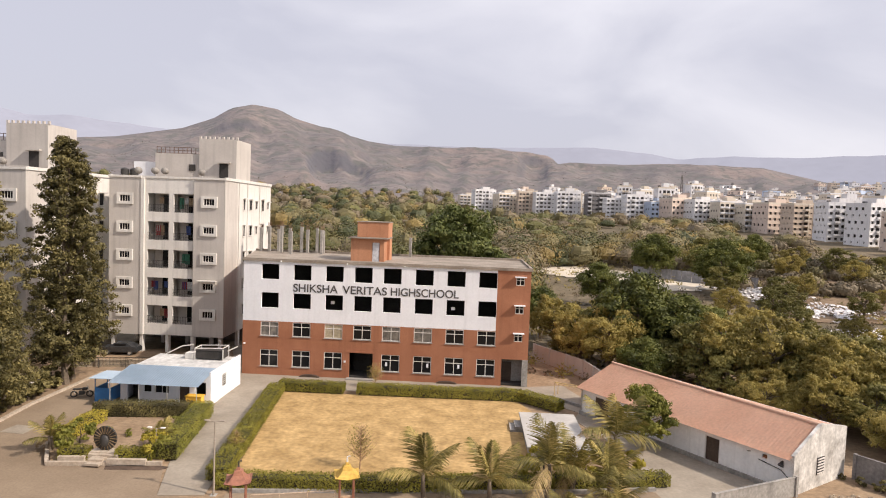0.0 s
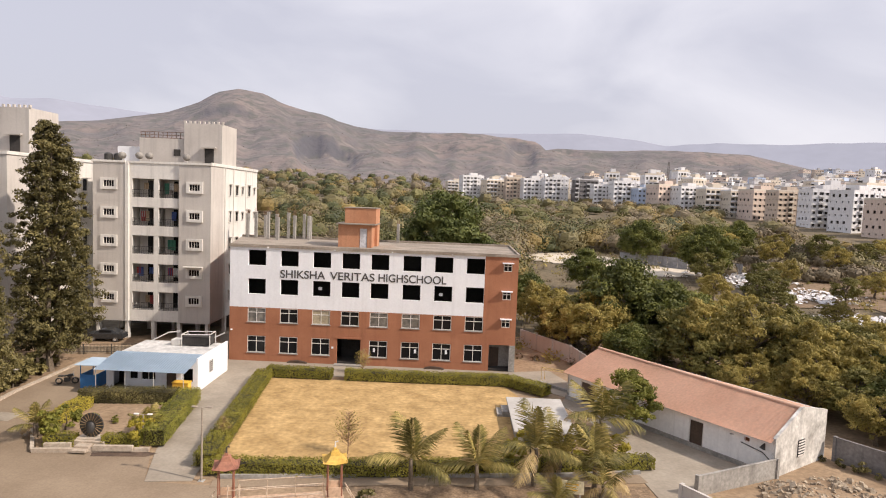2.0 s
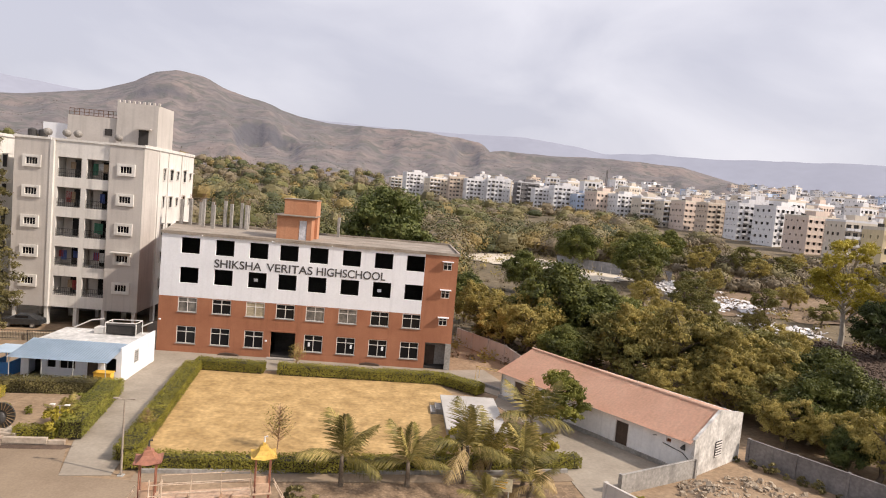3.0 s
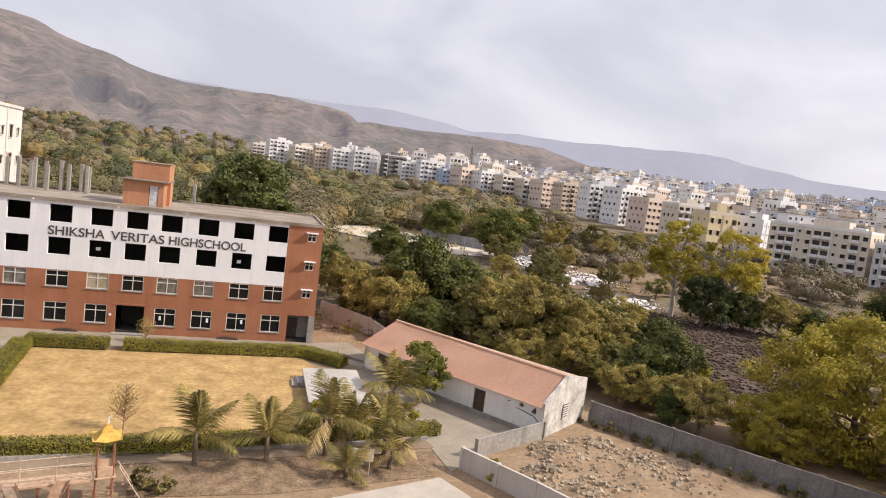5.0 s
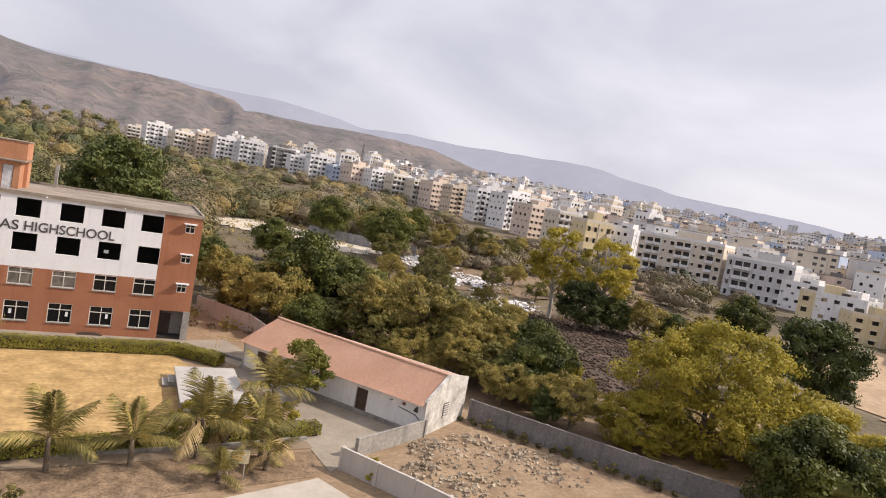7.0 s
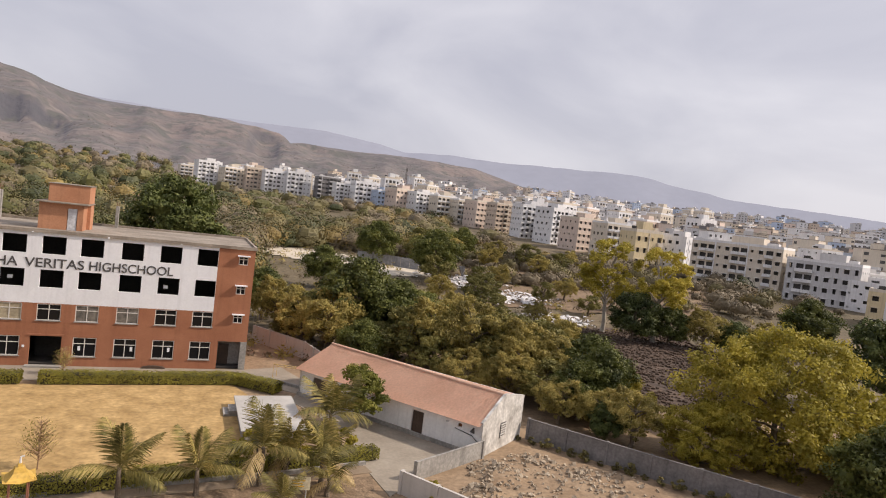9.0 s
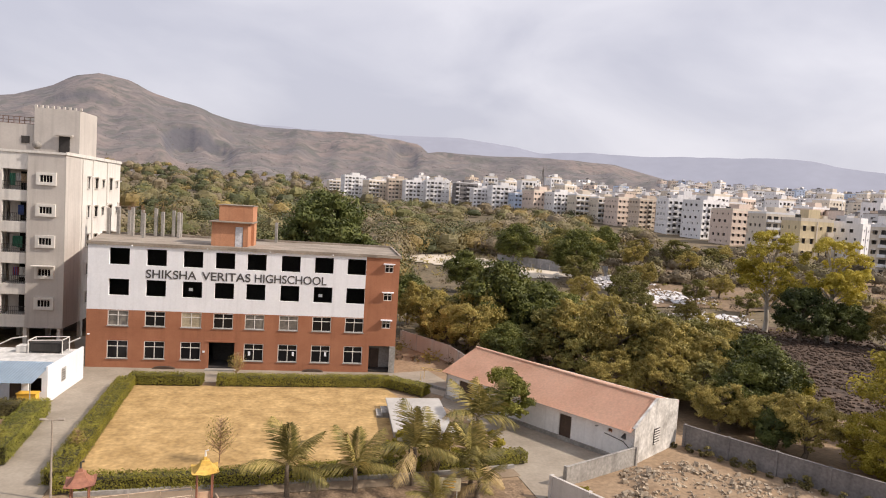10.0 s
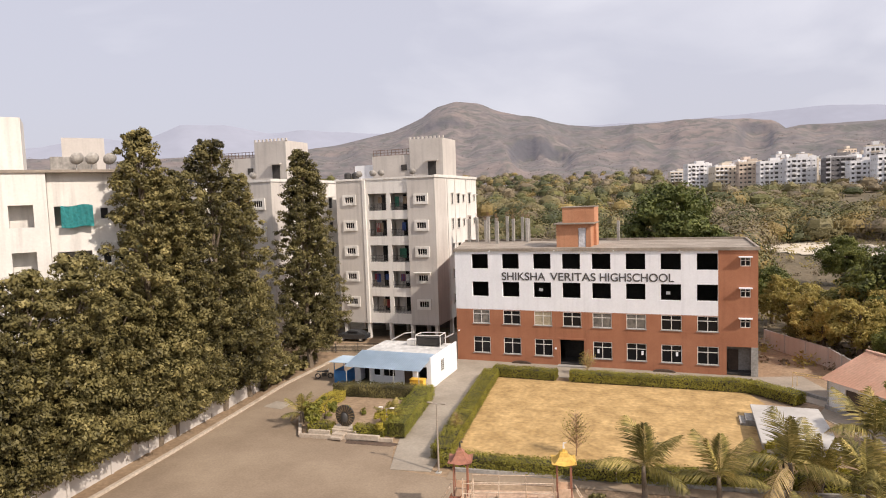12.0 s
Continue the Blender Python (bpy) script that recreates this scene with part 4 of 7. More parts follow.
def build_corner_flats():
    """The white flats by the road, seen over the trees."""
    H = 21.0
    s = empty("corner_flats", "white-plastered flats with small windows and a green awning", "building", -43.4, 33.0, 0)
    a = math.degrees(math.atan2(4.2, 3.4))
    rot = pose(0, 0, 0, 0, 0, a)
    bx = lambda u, w, z: rot @ Vector((u, w, z))

    def turned(bm):
        bmesh.ops.transform(bm, matrix=rot, verts=bm.verts[:])
        return bm
    ST = 3.37
    holes = []
    for k in range(6):
        zc = 18.0 - ST * k
        holes += [(3.35, 3.85, zc - 0.45, zc + 0.35), (4.4, 4.85, zc - 0.45, zc + 0.35), (0.35, 2.6, zc - 1.0, zc + 0.55)]
    holes = [h for h in holes if h[2] > 0.3]
    part("wall", pierced(0, 5.6, 0, H, 0.25, holes, bx), M_CREAMW, s, "sunlit white wall")
    part("side_wall", turned(boxes((5.35, 5.6, 0.25, 22, 0, H))), M_CREAMW, s)
    part("wall", turned(boxes((0, 0.25, 0.25, 6, 0, H))), M_CREAMW, s)
    part("inner_wall", turned(boxes((0.3, 5.3, 1.6, 1.7, 0, H - 0.2))), M_CREAM, s)
    part("rear", turned(boxes((-12, 5.3, 6, 22, 0, H))), M_CREAMW, s)
    wing = [(a, b, 18.0 - ST * k - 0.9, 18.0 - ST * k + 0.7) for k in range(5) for a, b in ((-4.6, -3.2), (-2.4, -0.9))]
    part("wing_wall", pierced(-5.2, -0.02, 0, H, 0.5, wing, lambda u, w, z: bx(u, w - 0.6, z)), M_CREAMW, s)
    part("wing", turned(boxes((-5.2, -0.02, 0.6, 6, 0, H))), M_CREAMW, s)
    part("roof", turned(boxes((-5.4, 5.75, -0.75, 22, H, H + 0.2))), M_ROOFSLAB, s)
    part("roof_room", turned(boxes((-5.2, -1.4, 2, 6, H + 0.2, 25.2))), M_CREAMW, s)
    part("roof_room", turned(boxes((1.0, 4.5, 14, 18, H + 0.2, 25.0))), M_CREAM, s)
    part("tank_stand", turned(boxes((0.3, 3.4, 1.5, 3.0, H + 0.2, H + 1.3), bevel=0.03)), M_CONCRETE, s)
    for k in range(6):
        zc = 18.0 - ST * k
        if zc < 1:
            continue
        for u in (3.35, 4.4):
            part("pane", turned(boxes((u, u + 0.48, 0.12, 0.14, zc - 0.45, zc + 0.35))), M_GLASS, s)
        if k != 0:
            part("railing", pierced(0.35, 2.6, zc - 1.0, zc - 0.1, 0.03, [(0.37 + 0.15 * q, 0.5 + 0.15 * q, zc - 0.97, zc - 0.14) for q in range(15)], lambda u, w, z: bx(u, w + 0.1, z)), M_BLACK, s)
    # taut green awning over the upper balcony
    bm = bmesh.new()
    n = 8
    for i in range(n + 1):
        for j in range(5):
            u = 0.75 + 2.1 * i / n
            bm.verts.new(rot @ Vector((u, -0.12 - 0.45 * j / 4 + 0.05 * math.sin(i * 1.9 + j), 18.6 - 1.6 * j / 4 - 0.08 * math.sin(i * 0.8))))
    bm.verts.ensure_lookup_table()
    for i in range(n):
        for j in range(4):
            bm.faces.new([bm.verts[q] for q in (i * 5 + j, (i + 1) * 5 + j, (i + 1) * 5 + j + 1, i * 5 + j + 1)])
    bmesh.ops.solidify(bm, geom=bm.faces[:], thickness=0.02)
    part("awning", bm, surf("teal_cloth", (0.02, 0.24, 0.25), (0.03, 0.32, 0.32), 1.0, 5.0, 0.7, 0.1), s, "teal-green cloth awning")
    for u, w in ((2.0, 0.6), (3.0, 0.5), (4.2, 0.7)):
        bm = bmesh.new()
        bmesh.ops.create_uvsphere(bm, u_segments=14, v_segments=8, radius=0.55)
        bmesh.ops.delete(bm, geom=[v for v in bm.verts if v.co.z > -0.12], context="VERTS")
        bmesh.ops.solidify(bm, geom=bm.faces[:], thickness=0.03)
        bmesh.ops.transform(bm, matrix=rot @ pose(u, w, H + 1.2, -60, 0, 20), verts=bm.verts[:])
        dish = part("dish", bm, M_CONCRETE, s, "grey satellite dish")
        part("mast", turned(tubes([(((u, w + 0.15, H + 0.2), (u, w + 0.25, H + 1.05)), 0.04)])), M_STEEL, dish)
    return s


build_corner_flats()

# ---- shed, yard walls, guard cabin ----
M_GABLE = surf("stained_gable", (0.36, 0.34, 0.31), (0.66, 0.64, 0.6), 0.7, 4.0, 0.9, 0.3, streak=0.25)


def build_shed():
    L, Wd, E0, E1 = 19.4, 7.0, 2.62, 3.6
    s = empty("long_shed", "long whitewashed shed with a terracotta sheet roof", "shed", 10.75, 58.1, 0, -54.3)
    doors = [(1.75, 2.75, 0.0, 2.1), (12.9, 14.0, 0.0, 2.1)]
    vents = [(17.2, 17.6, 1.9, 2.2)]
    part("front_wall", pierced(0, L, 0, E0, 0.2, doors + vents, lambda u, w, z: (u, w, z)), M_SHEDWALL, s, "stained white wall")
    part("back_wall", boxes((0, L, Wd - 0.2, Wd, 0, E1)), M_SHEDWALL, s)
    for u0, holes, rw in ((L - 0.2, [(3.0, 3.9, 0.9, 2.1)], 3.45), (0.0, [], 4.3)):
        bm = bmesh.new()
        pr = ((0, 0), (Wd, 0), (Wd, E1 + (0.12 if u0 else 0)), (rw, 4.3 + (0.14 if u0 else -0.05)), (0, E0 + (0.12 if u0 else -0.05)))
        lo = [bm.verts.new((u0, w, z)) for w, z in pr]
        hi = [bm.verts.new((u0 + 0.2 + (0.04 if u0 else 0), w, z)) for w, z in pr]
        bm.faces.new(lo[::-1])
        bm.faces.new(hi)
        for i in range(5):
            bm.faces.new((lo[i], lo[(i + 1) % 5], hi[(i + 1) % 5], hi[i]))
        bmesh.ops.recalc_face_normals(bm, faces=bm.faces[:])
        part("gable", bm, M_GABLE, s, "peeling whitewashed gable")
    # the near-black panel paints the shade behind the slats
    win = part("gable_window", boxes((L + 0.05, L + 0.09, 3.0, 3.9, 0.9, 2.1)), M_DARK, s)
    part("slat", boxes(*[(L + 0.09, L + 0.14, 3.0, 3.9, 0.95 + 0.2 * k, 1.03 + 0.2 * k) for k in range(6)]), M_FRAME, win)
    for a, b, c, d in doors:
        dd = part("door", boxes((a, b, 0.06, 0.12, 0.02, d)), M_BROWN, s, "dark brown steel door")
        part("frame", boxes((a - 0.06, a, -0.03, 0.1, 0.02, d + 0.06), (b, b + 0.06, -0.03, 0.1, 0.02, d + 0.06), (a, b, -0.03, 0.1, d, d + 0.06)), M_FRAME, dd)
    part("door_leaf", boxes((2.76, 3.4, -0.12, -0.06, 0.05, 2.05)), M_BROWN, s)
    # corrugated roof in two pitches
    for name, w0, z0, back in (("roof", -0.4, 2.5, False), ("rear_roof", 7.3, 3.52, True)):
        bm = bmesh.new()
        n = 150
        rows = []
        for i in range(n + 1):
            u = -0.3 + (L + 0.22) * i / n
            rw = 4.3 + (3.45 - 4.3) * u / L
            h = 0.005 * math.cos(i * math.pi)
            rows.append([bm.verts.new((u, w0, z0 + h)), bm.verts.new((u, (w0 + rw) / 2, (z0 + 4.3) / 2 + h)), bm.verts.new((u, rw, 4.3 + h))])
        for r0, r1 in zip(rows, rows[1:]):
            for k in range(2):
                bm.faces.new((r0[k], r1[k], r1[k + 1], r0[k + 1]) if not back else (r0[k], r0[k + 1], r1[k + 1], r1[k]))
        bmesh.ops.solidify(bm, geom=bm.faces[:], thickness=0.03)
        part(name, bm, M_SHEDROOF, s, "faded terracotta corrugated sheets")
    bm = bmesh.new()
    tube(bm, ((-0.3, 4.32, 4.34), (L - 0.1, 3.47, 4.34)), 0.12, 8)
    part("ridge_cap", bm, M_SHEDROOF, s)
    part("plinth", boxes((-0.05, L + 0.05, -0.15, -0.003, 0.04, 0.35)), M_CONCRETE, s)
    lamp = part("wall_lamp", tubes([(((16.4, 0, 2.1), (16.4, -0.45, 2.2)), 0.03)]), M_BLACK, s)
    part("shade", tubes([(((18.7, -0.05, 2.2), (18.7, -0.3, 1.9)), [0.05, 0.2])], 10), M_BLACK, lamp)
    part("pipe", tubes([(((17.0, -0.06, 1.75), (18.6, -0.06, 1.55), (19.1, -0.06, 1.2)), 0.03)]), M_BLACK, s)
    return s


build_shed()


def panel_wall(name, pts, h, mat, label, bay=3.0, post=0.16, cap=0.06):
    """A yard wall of panels between posts, with a coping."""
    s = empty(name, label, "wall", pts[0][0], pts[0][1], 0, kind="structure")
    ox, oy = pts[0]
    for (xa, ya), (xb, yb) in zip(pts, pts[1:]):
        d = Vector((xb - xa, yb - ya))
        ln = d.length
        n = max(1, round(ln / bay))
        m = Matrix.Translation((xa - ox, ya - oy, 0)) @ Matrix.Rotation(math.atan2(d.y, d.x), 4, "Z")
        me_panel = me_post = None
        for i in range(n + 1):
            q = m @ Matrix.Translation((ln * i / n, 0, 0))
            if i < n:
                if me_panel is None:
                    ob = part("panel", boxes((0.1, ln / n - 0.1, -0.06, 0.06, 0, h), (0.1, ln / n - 0.1, -0.09, 0.09, h, h + cap)), mat, s)
                    me_panel = ob.data
                else:
                    ob = new("panel", me_panel)
                    ob.parent = s
                ob.matrix_basis = q
            if me_post is None:
                ob = part("post", boxes((-0.1, 0.1, -post, post, 0, h + 0.1)), mat, s)
                me_post = ob.data
            else:
                ob = new("post", me_post)
                ob.parent = s
            ob.matrix_basis = q
    return s


panel_wall("boundary_wall_east", [(28.3, 46.0), (34.3, 37.6), (38.8, 31.8), (50, 17), (58, 5)], 1.75, M_WALLGREY, "grey concrete panel boundary wall", 3.4)
panel_wall("yard_wall", [(15.7, 39.0), (22.3, 42.4)], 1.3, M_CONCRETE, "stained grey plastered yard wall", 6.8)
panel_wall("near_wall", [(14.1, 37.3), (17.2, 32.6), (21, 26)], 1.45, M_CREAM, "weathered cream yard wall with piers", 2.6)
panel_wall("roadside_wall", [(-35.6, 20), (-37.6, 35), (-38.6, 45), (-40.2, 58)], 1.8, M_CREAM, "white plastered wall behind the roadside trees", 4.0)
panel_wall("rear_wall", [(8.6, 80), (13.4, 72), (14.6, 66), (18, 60.5)], 1.9, M_CREAM, "stained grey wall behind the school court", 3.0)
panel_wall("compound_wall", [(-42.5, 65.8), (-31.0, 68.4)], 0.75, surf("sandy_wall", (0.4, 0.33, 0.24), (0.5, 0.42, 0.32), 0.6, 5.0, 0.9, 0.2), "low sandy wall of the flats", 3.0)


def build_rail():
    s = empty("metal_fence", "dark metal fence before the flats", "fence", -42.5, 65.4, 0, 13)
    for k in range(5):
        part("post", boxes((k * 2.8 - 0.04, k * 2.8 + 0.04, -0.04, 0.04, 0, 1.15)), M_BLACK, s)
    for z in (0.25, 1.08):
        part("rail", boxes((0, 11.2, -0.02, 0.02, z, z + 0.05)), M_BLACK, s)
    first = part("bar", boxes((0, 0.02, -0.01, 0.01, 0.3, 1.08)), M_BLACK, s)
    for k in range(1, 80):
        b = new("bar", first.data)
        b.parent = s
        b.location = (0.14 * k, 0, 0)


build_rail()


def build_cabin():
    s = empty("guard_cabin", "small white cabin with a pale blue sheet awning", "cabin", -30.9, 55.0, 0)
    W, D = 8.0, 7.3
    front = [(0.5, 1.5, 0.03, 2.1), (2.0, 2.7, 1.0, 1.9), (3.1, 4.3, 1.0, 2.0), (5.3, 6.2, 0.03, 2.1), (6.7, 7.7, 0.9, 2.1)]
    part("front_wall", pierced(0, W, 0, 2.7, 0.15, front, lambda u, w, z: (u, w, z)), M_WHITE, s)
    part("side_wall", pierced(0.0, D, 0, 3.05, 0.15, [(2.6, 3.6, 1.0, 2.2)], lambda u, w, z: (W + 0.15 - w, u, z)), M_WHITE, s, "bright white side wall")
    part("side_wall", boxes((-0.15, -0.003, 0, D, 0, 2.7)), M_WHITE, s)
    part("back_wall", boxes((0, W, D - 0.15, D, 0, 2.7)), M_WHITE, s)
    part("roof", boxes((-0.15, W - 0.003, 0.16, D, 2.7, 2.8)), surf("white_lime_roof", (0.42, 0.42, 0.41), (0.62, 0.61, 0.59), 0.7, 3.0, 0.9, 0.2), s, "patchy whitewashed roof")
    # floor and partition carry the cabin's inside shade in their near-black colour
    part("floor", boxes((0.01, W - 0.01, 0.16, D - 0.16, 0.0, 0.06)), M_DARK, s)
    part("partition", boxes((0.01, W - 0.01, 1.9, 2.0, 0.06, 2.69)), M_DARK, s)
    w1 = part("window", boxes((3.1, 4.3, 0.06, 0.09, 1.0, 2.0)), M_GLASS, s)
    part("frame", boxes((3.05, 3.1, -0.02, 0.1, 0.95, 2.05), (4.3, 4.35, -0.02, 0.1, 0.95, 2.05), (3.1, 4.3, -0.02, 0.1, 2.0, 2.05), (3.68, 3.72, -0.01, 0.05, 1.0, 2.0)), M_FRAME, w1)
    w2 = part("window", boxes((W + 0.05, W + 0.08, 2.6, 3.6, 1.0, 2.2)), M_GLASS, s)
    part("slat", boxes(*[(W + 0.09, W + 0.14, 2.6, 3.6, 1.05 + 0.2 * k, 1.1 + 0.2 * k) for k in range(6)]), M_FRAME, w2)
    part("door", boxes((5.3, 6.2, 0.06, 0.1, 0.03, 2.1)), M_BROWN, s)
    # corrugated awning on thin posts
    bm = bmesh.new()
    rows = []
    for i in range(71):
        u = 0.0 + 8.0 * i / 70
        h = 0.005 * math.cos(i * math.pi)
        rows.append((bm.verts.new((u, -2.35, 2.35 + h)), bm.verts.new((u, 1.5, 3.08 + h))))
    for r0, r1 in zip(rows, rows[1:]):
        bm.faces.new((r0[0], r1[0], r1[1], r0[1]))
    bmesh.ops.solidify(bm, geom=bm.faces[:], thickness=0.02)
    part("awning", bm, M_BLUESHEET, s, "pale blue corrugated sheet awning")
    for u in (0.15, 2.7, 5.2, 7.8):
        part("post", tubes([(((u, -2.2, 0.03), (u, -2.2, 2.36)), 0.04)]), M_STEEL, s)
    # rails and a worn frame on the roof edge behind
    white = M_CREAMW
    part("roof_rail", tubes([(((0.6, D - 0.2, 2.85), (2.2, D - 0.2, 3.7), (3.4, D - 0.2, 3.9)), 0.07), (((5.9, D - 0.2, 2.9), (7.9, D - 0.2, 3.9)), 0.07)]), white, s)
    return s


build_cabin()


def build_roof_frame():
    s = empty("roof_frame", "worn white metal frame with dark sheeting on the cabin roof", "frame", -26.6, 60.3, 2.8)
    for x in (0, 2.8):
        for y in (0, 1.5):
            part("leg", tubes([(((x, y, 0), (x, y, 1.15)), 0.05)]), M_CREAMW, s)
    part("rim", tubes([(((0, 0, 1.15), (2.8, 0, 1.25), (2.8, 1.5, 1.25), (0, 1.5, 1.15), (0, 0, 1.15)), 0.05)]), M_CREAMW, s)
    part("sheet", boxes((0.08, 2.72, 0.1, 1.4, 0.15, 0.95)), M_DARK, s, "dark crumpled sheeting")
    part("box", boxes((-1.1, -0.2, 0.2, 1.1, 0, 0.6), bevel=0.04), M_CREAMW, s)
    return s


build_roof_frame()


def build_booth():
    s = empty("blue_booth", "blue metal booth with an open window band", "booth", -33.2, 54.6, 0.03)
    part("panel", boxes((0, 1.4, 0, 0.05, 0, 1.25)), M_BLUE, s)
    part("panel", boxes((1.35, 1.4, 0.05, 2.0, 0, 1.25)), M_BLUE, s)
    part("panel", boxes((0, 0.05, 0.05, 2.0, 0, 1.25)), M_BLUE, s)
    for x in (0.03, 1.37):
        for y in (0.03, 1.97):
            part("post", boxes((x - 0.03, x + 0.03, y - 0.03, y + 0.03, 1.25, 2.2)), M_BLUE, s)
    bm = boxes((-0.25, 2.0, -0.5, 2.3, 2.2, 2.25))
    part("roof", bm, M_BLUESHEET, s, "pale blue sheet roof")
    return s


build_booth()


def build_kiosk():
    s = empty("yellow_counter", "bright yellow counter box by the cabin wall", "counter", -24.6, 54.0, 0.03)
    part("body", boxes((0, 1.4, 0, 0.7, 0, 1.05), bevel=0.02), M_YELLOW, s)
    part("top", boxes((-0.06, 1.46, -0.06, 0.76, 1.05, 1.1)), M_YELLOW, s)
    return s


build_kiosk()


def wheel_mesh(r, t):
    bm = bmesh.new()
    n = 18
    rings = []
    for i in range(n):
        a = 6.2832 * i / n
        rings.append([bm.verts.new(((r + t * math.cos(b)) * math.cos(a), t * math.sin(b), (r + t * math.cos(b)) * math.sin(a))) for b in (0, 1.57, 3.14, 4.71)])
    for i in range(n):
        for k in range(4):
            bm.faces.new((rings[i][k], rings[(i + 1) % n][k], rings[(i + 1) % n][(k + 1) % 4], rings[i][(k + 1) % 4]))
    return bm


def build_motorbike():
    s = empty("motorcycle", "dark motorcycle parked beside the blue booth", "motorcycle", -35.0, 55.6, 0.03, 20)
    for x in (-0.65, 0.65):
        bm = wheel_mesh(0.25, 0.06)
        bmesh.ops.translate(bm, verts=bm.verts[:], vec=(x, 0, 0.31))
        part("wheel", bm, M_BLACK, s)
    part("engine", boxes((-0.25, 0.25, -0.14, 0.14, 0.25, 0.6), bevel=0.05), M_BLACK, s)
    part("fuel_tank", boxes((0.0, 0.48, -0.15, 0.15, 0.66, 0.9), bevel=0.07), M_BLACK, s)
    part("seat", boxes((-0.75, 0.0, -0.14, 0.14, 0.72, 0.84), bevel=0.05), M_BLACK, s)
    part("fork", tubes([(((0.65, 0, 0.31), (0.48, 0, 0.95)), 0.035)]), M_STEEL, s)
    part("handlebar", tubes([(((0.42, -0.36, 1.02), (0.48, 0, 0.97), (0.42, 0.36, 1.02)), 0.025)]), M_STEEL, s)
    part("tail", tubes([(((-0.65, 0, 0.31), (-0.5, 0, 0.75), (0.3, 0, 0.7)), 0.03)]), M_STEEL, s)
    return s


build_motorbike()


def build_car(x, y, rz, mat, label):
    s = empty("parked_car", label, "car", x, y, 0, rz)
    prof = ((-2.05, 0.35), (-2.1, 0.75), (-1.95, 0.95), (-1.15, 1.0), (-0.55, 1.42), (0.85, 1.46), (1.6, 1.05), (2.05, 0.95), (2.1, 0.4))
    bm = bmesh.new()
    a = [bm.verts.new((px, -0.82 + (0.14 if pz > 1.1 else 0), pz)) for px, pz in prof]
    b = [bm.verts.new((px, 0.82 - (0.14 if pz > 1.1 else 0), pz)) for px, pz in prof]
    bm.faces.new(a)
    bm.faces.new(b[::-1])
    for i in range(len(prof)):
        j = (i + 1) % len(prof)
        bm.faces.new((a[i], b[i], b[j], a[j]))
    bmesh.ops.recalc_face_normals(bm, faces=bm.faces[:])
    bmesh.ops.bevel(bm, geom=bm.edges[:], offset=0.05, segments=2, affect="EDGES")
    part("body", bm, mat, s)
    for sy in (-0.74, 0.74):
        part("side_glass", boxes((-0.5, 0.85, sy - 0.06, sy + 0.06, 1.06, 1.36)), M_GLASS, s)
        for px in (-1.3, 1.3):
            bm = wheel_mesh(0.22, 0.1)
            bmesh.ops.translate(bm, verts=bm.verts[:], vec=(px, sy * 1.02, 0.32))
            w = part("wheel", bm, M_BLACK, s)
            part("rim", tubes([(((px, sy * 1.02 - 0.06, 0.32), (px, sy * 1.02 + 0.06, 0.32)), 0.17)], 10), M_STEEL, w)
    return s


build_car(-40.9, 72.6, 4, surf("black_car_paint", (0.03, 0.032, 0.035), (0.04, 0.042, 0.045), 1.0, 5.0, 0.25, 0.0), "dark car parked beneath the flats")


def build_lamp_post(x, y, h, label):
    s = empty("lamp_post", label, "lamp post", x, y, 0.0)
    part("pole", tubes([(((0, 0, 0), (0, 0, h * 0.5), (0, 0, h)), [0.07, 0.055, 0.04])], 8), M_POST, s)
    part("base_plate", boxes((-0.18, 0.18, -0.18, 0.18, 0, 0.05)), M_STEEL, s)
    for sx in (-1, 1):
        arm = part("arm", tubes([(((0, 0, h - 0.05), (sx * 0.35, 0, h + 0.02)), 0.025)]), M_POST, s)
        part("lamp_head", boxes((min(sx * 0.3, sx * 0.66), max(sx * 0.3, sx * 0.66), -0.1, 0.1, h - 0.02, h + 0.07), bevel=0.03), M_POST if h > 3 else M_FRAME, arm)
    return s


build_lamp_post(-15.35, 37.8, 4.7, "slim grey lamp post with twin lamp heads")
build_lamp_post(-21.6, 42.9, 2.2, "short garden lamp post with twin white heads")


# ---- garden by the cabin ----
slab("garden_bed", ((-28.0, 41.0), (-20.7, 42.0), (-22.4, 52.4), (-31.0, 51.4), (-30.2, 44.2)), 0.0, 0.14, M_EARTH, "raised garden bed of bare earth", "garden bed")
strip("garden_kerb", ((-30.4, 44.2), (-28.1, 40.75), (-20.6, 41.75)), 0.25, 0.0, 0.3, M_KERB, "pale garden kerb")
for xa, xb in ((-27.6, -25.9), (-24.2, -21.6)):
    strip("garden_wall", ((xa, 41.25), (xb, 41.5)), 0.28, 0.14, 0.5, M_KERB, "low plastered garden wall", "wall")


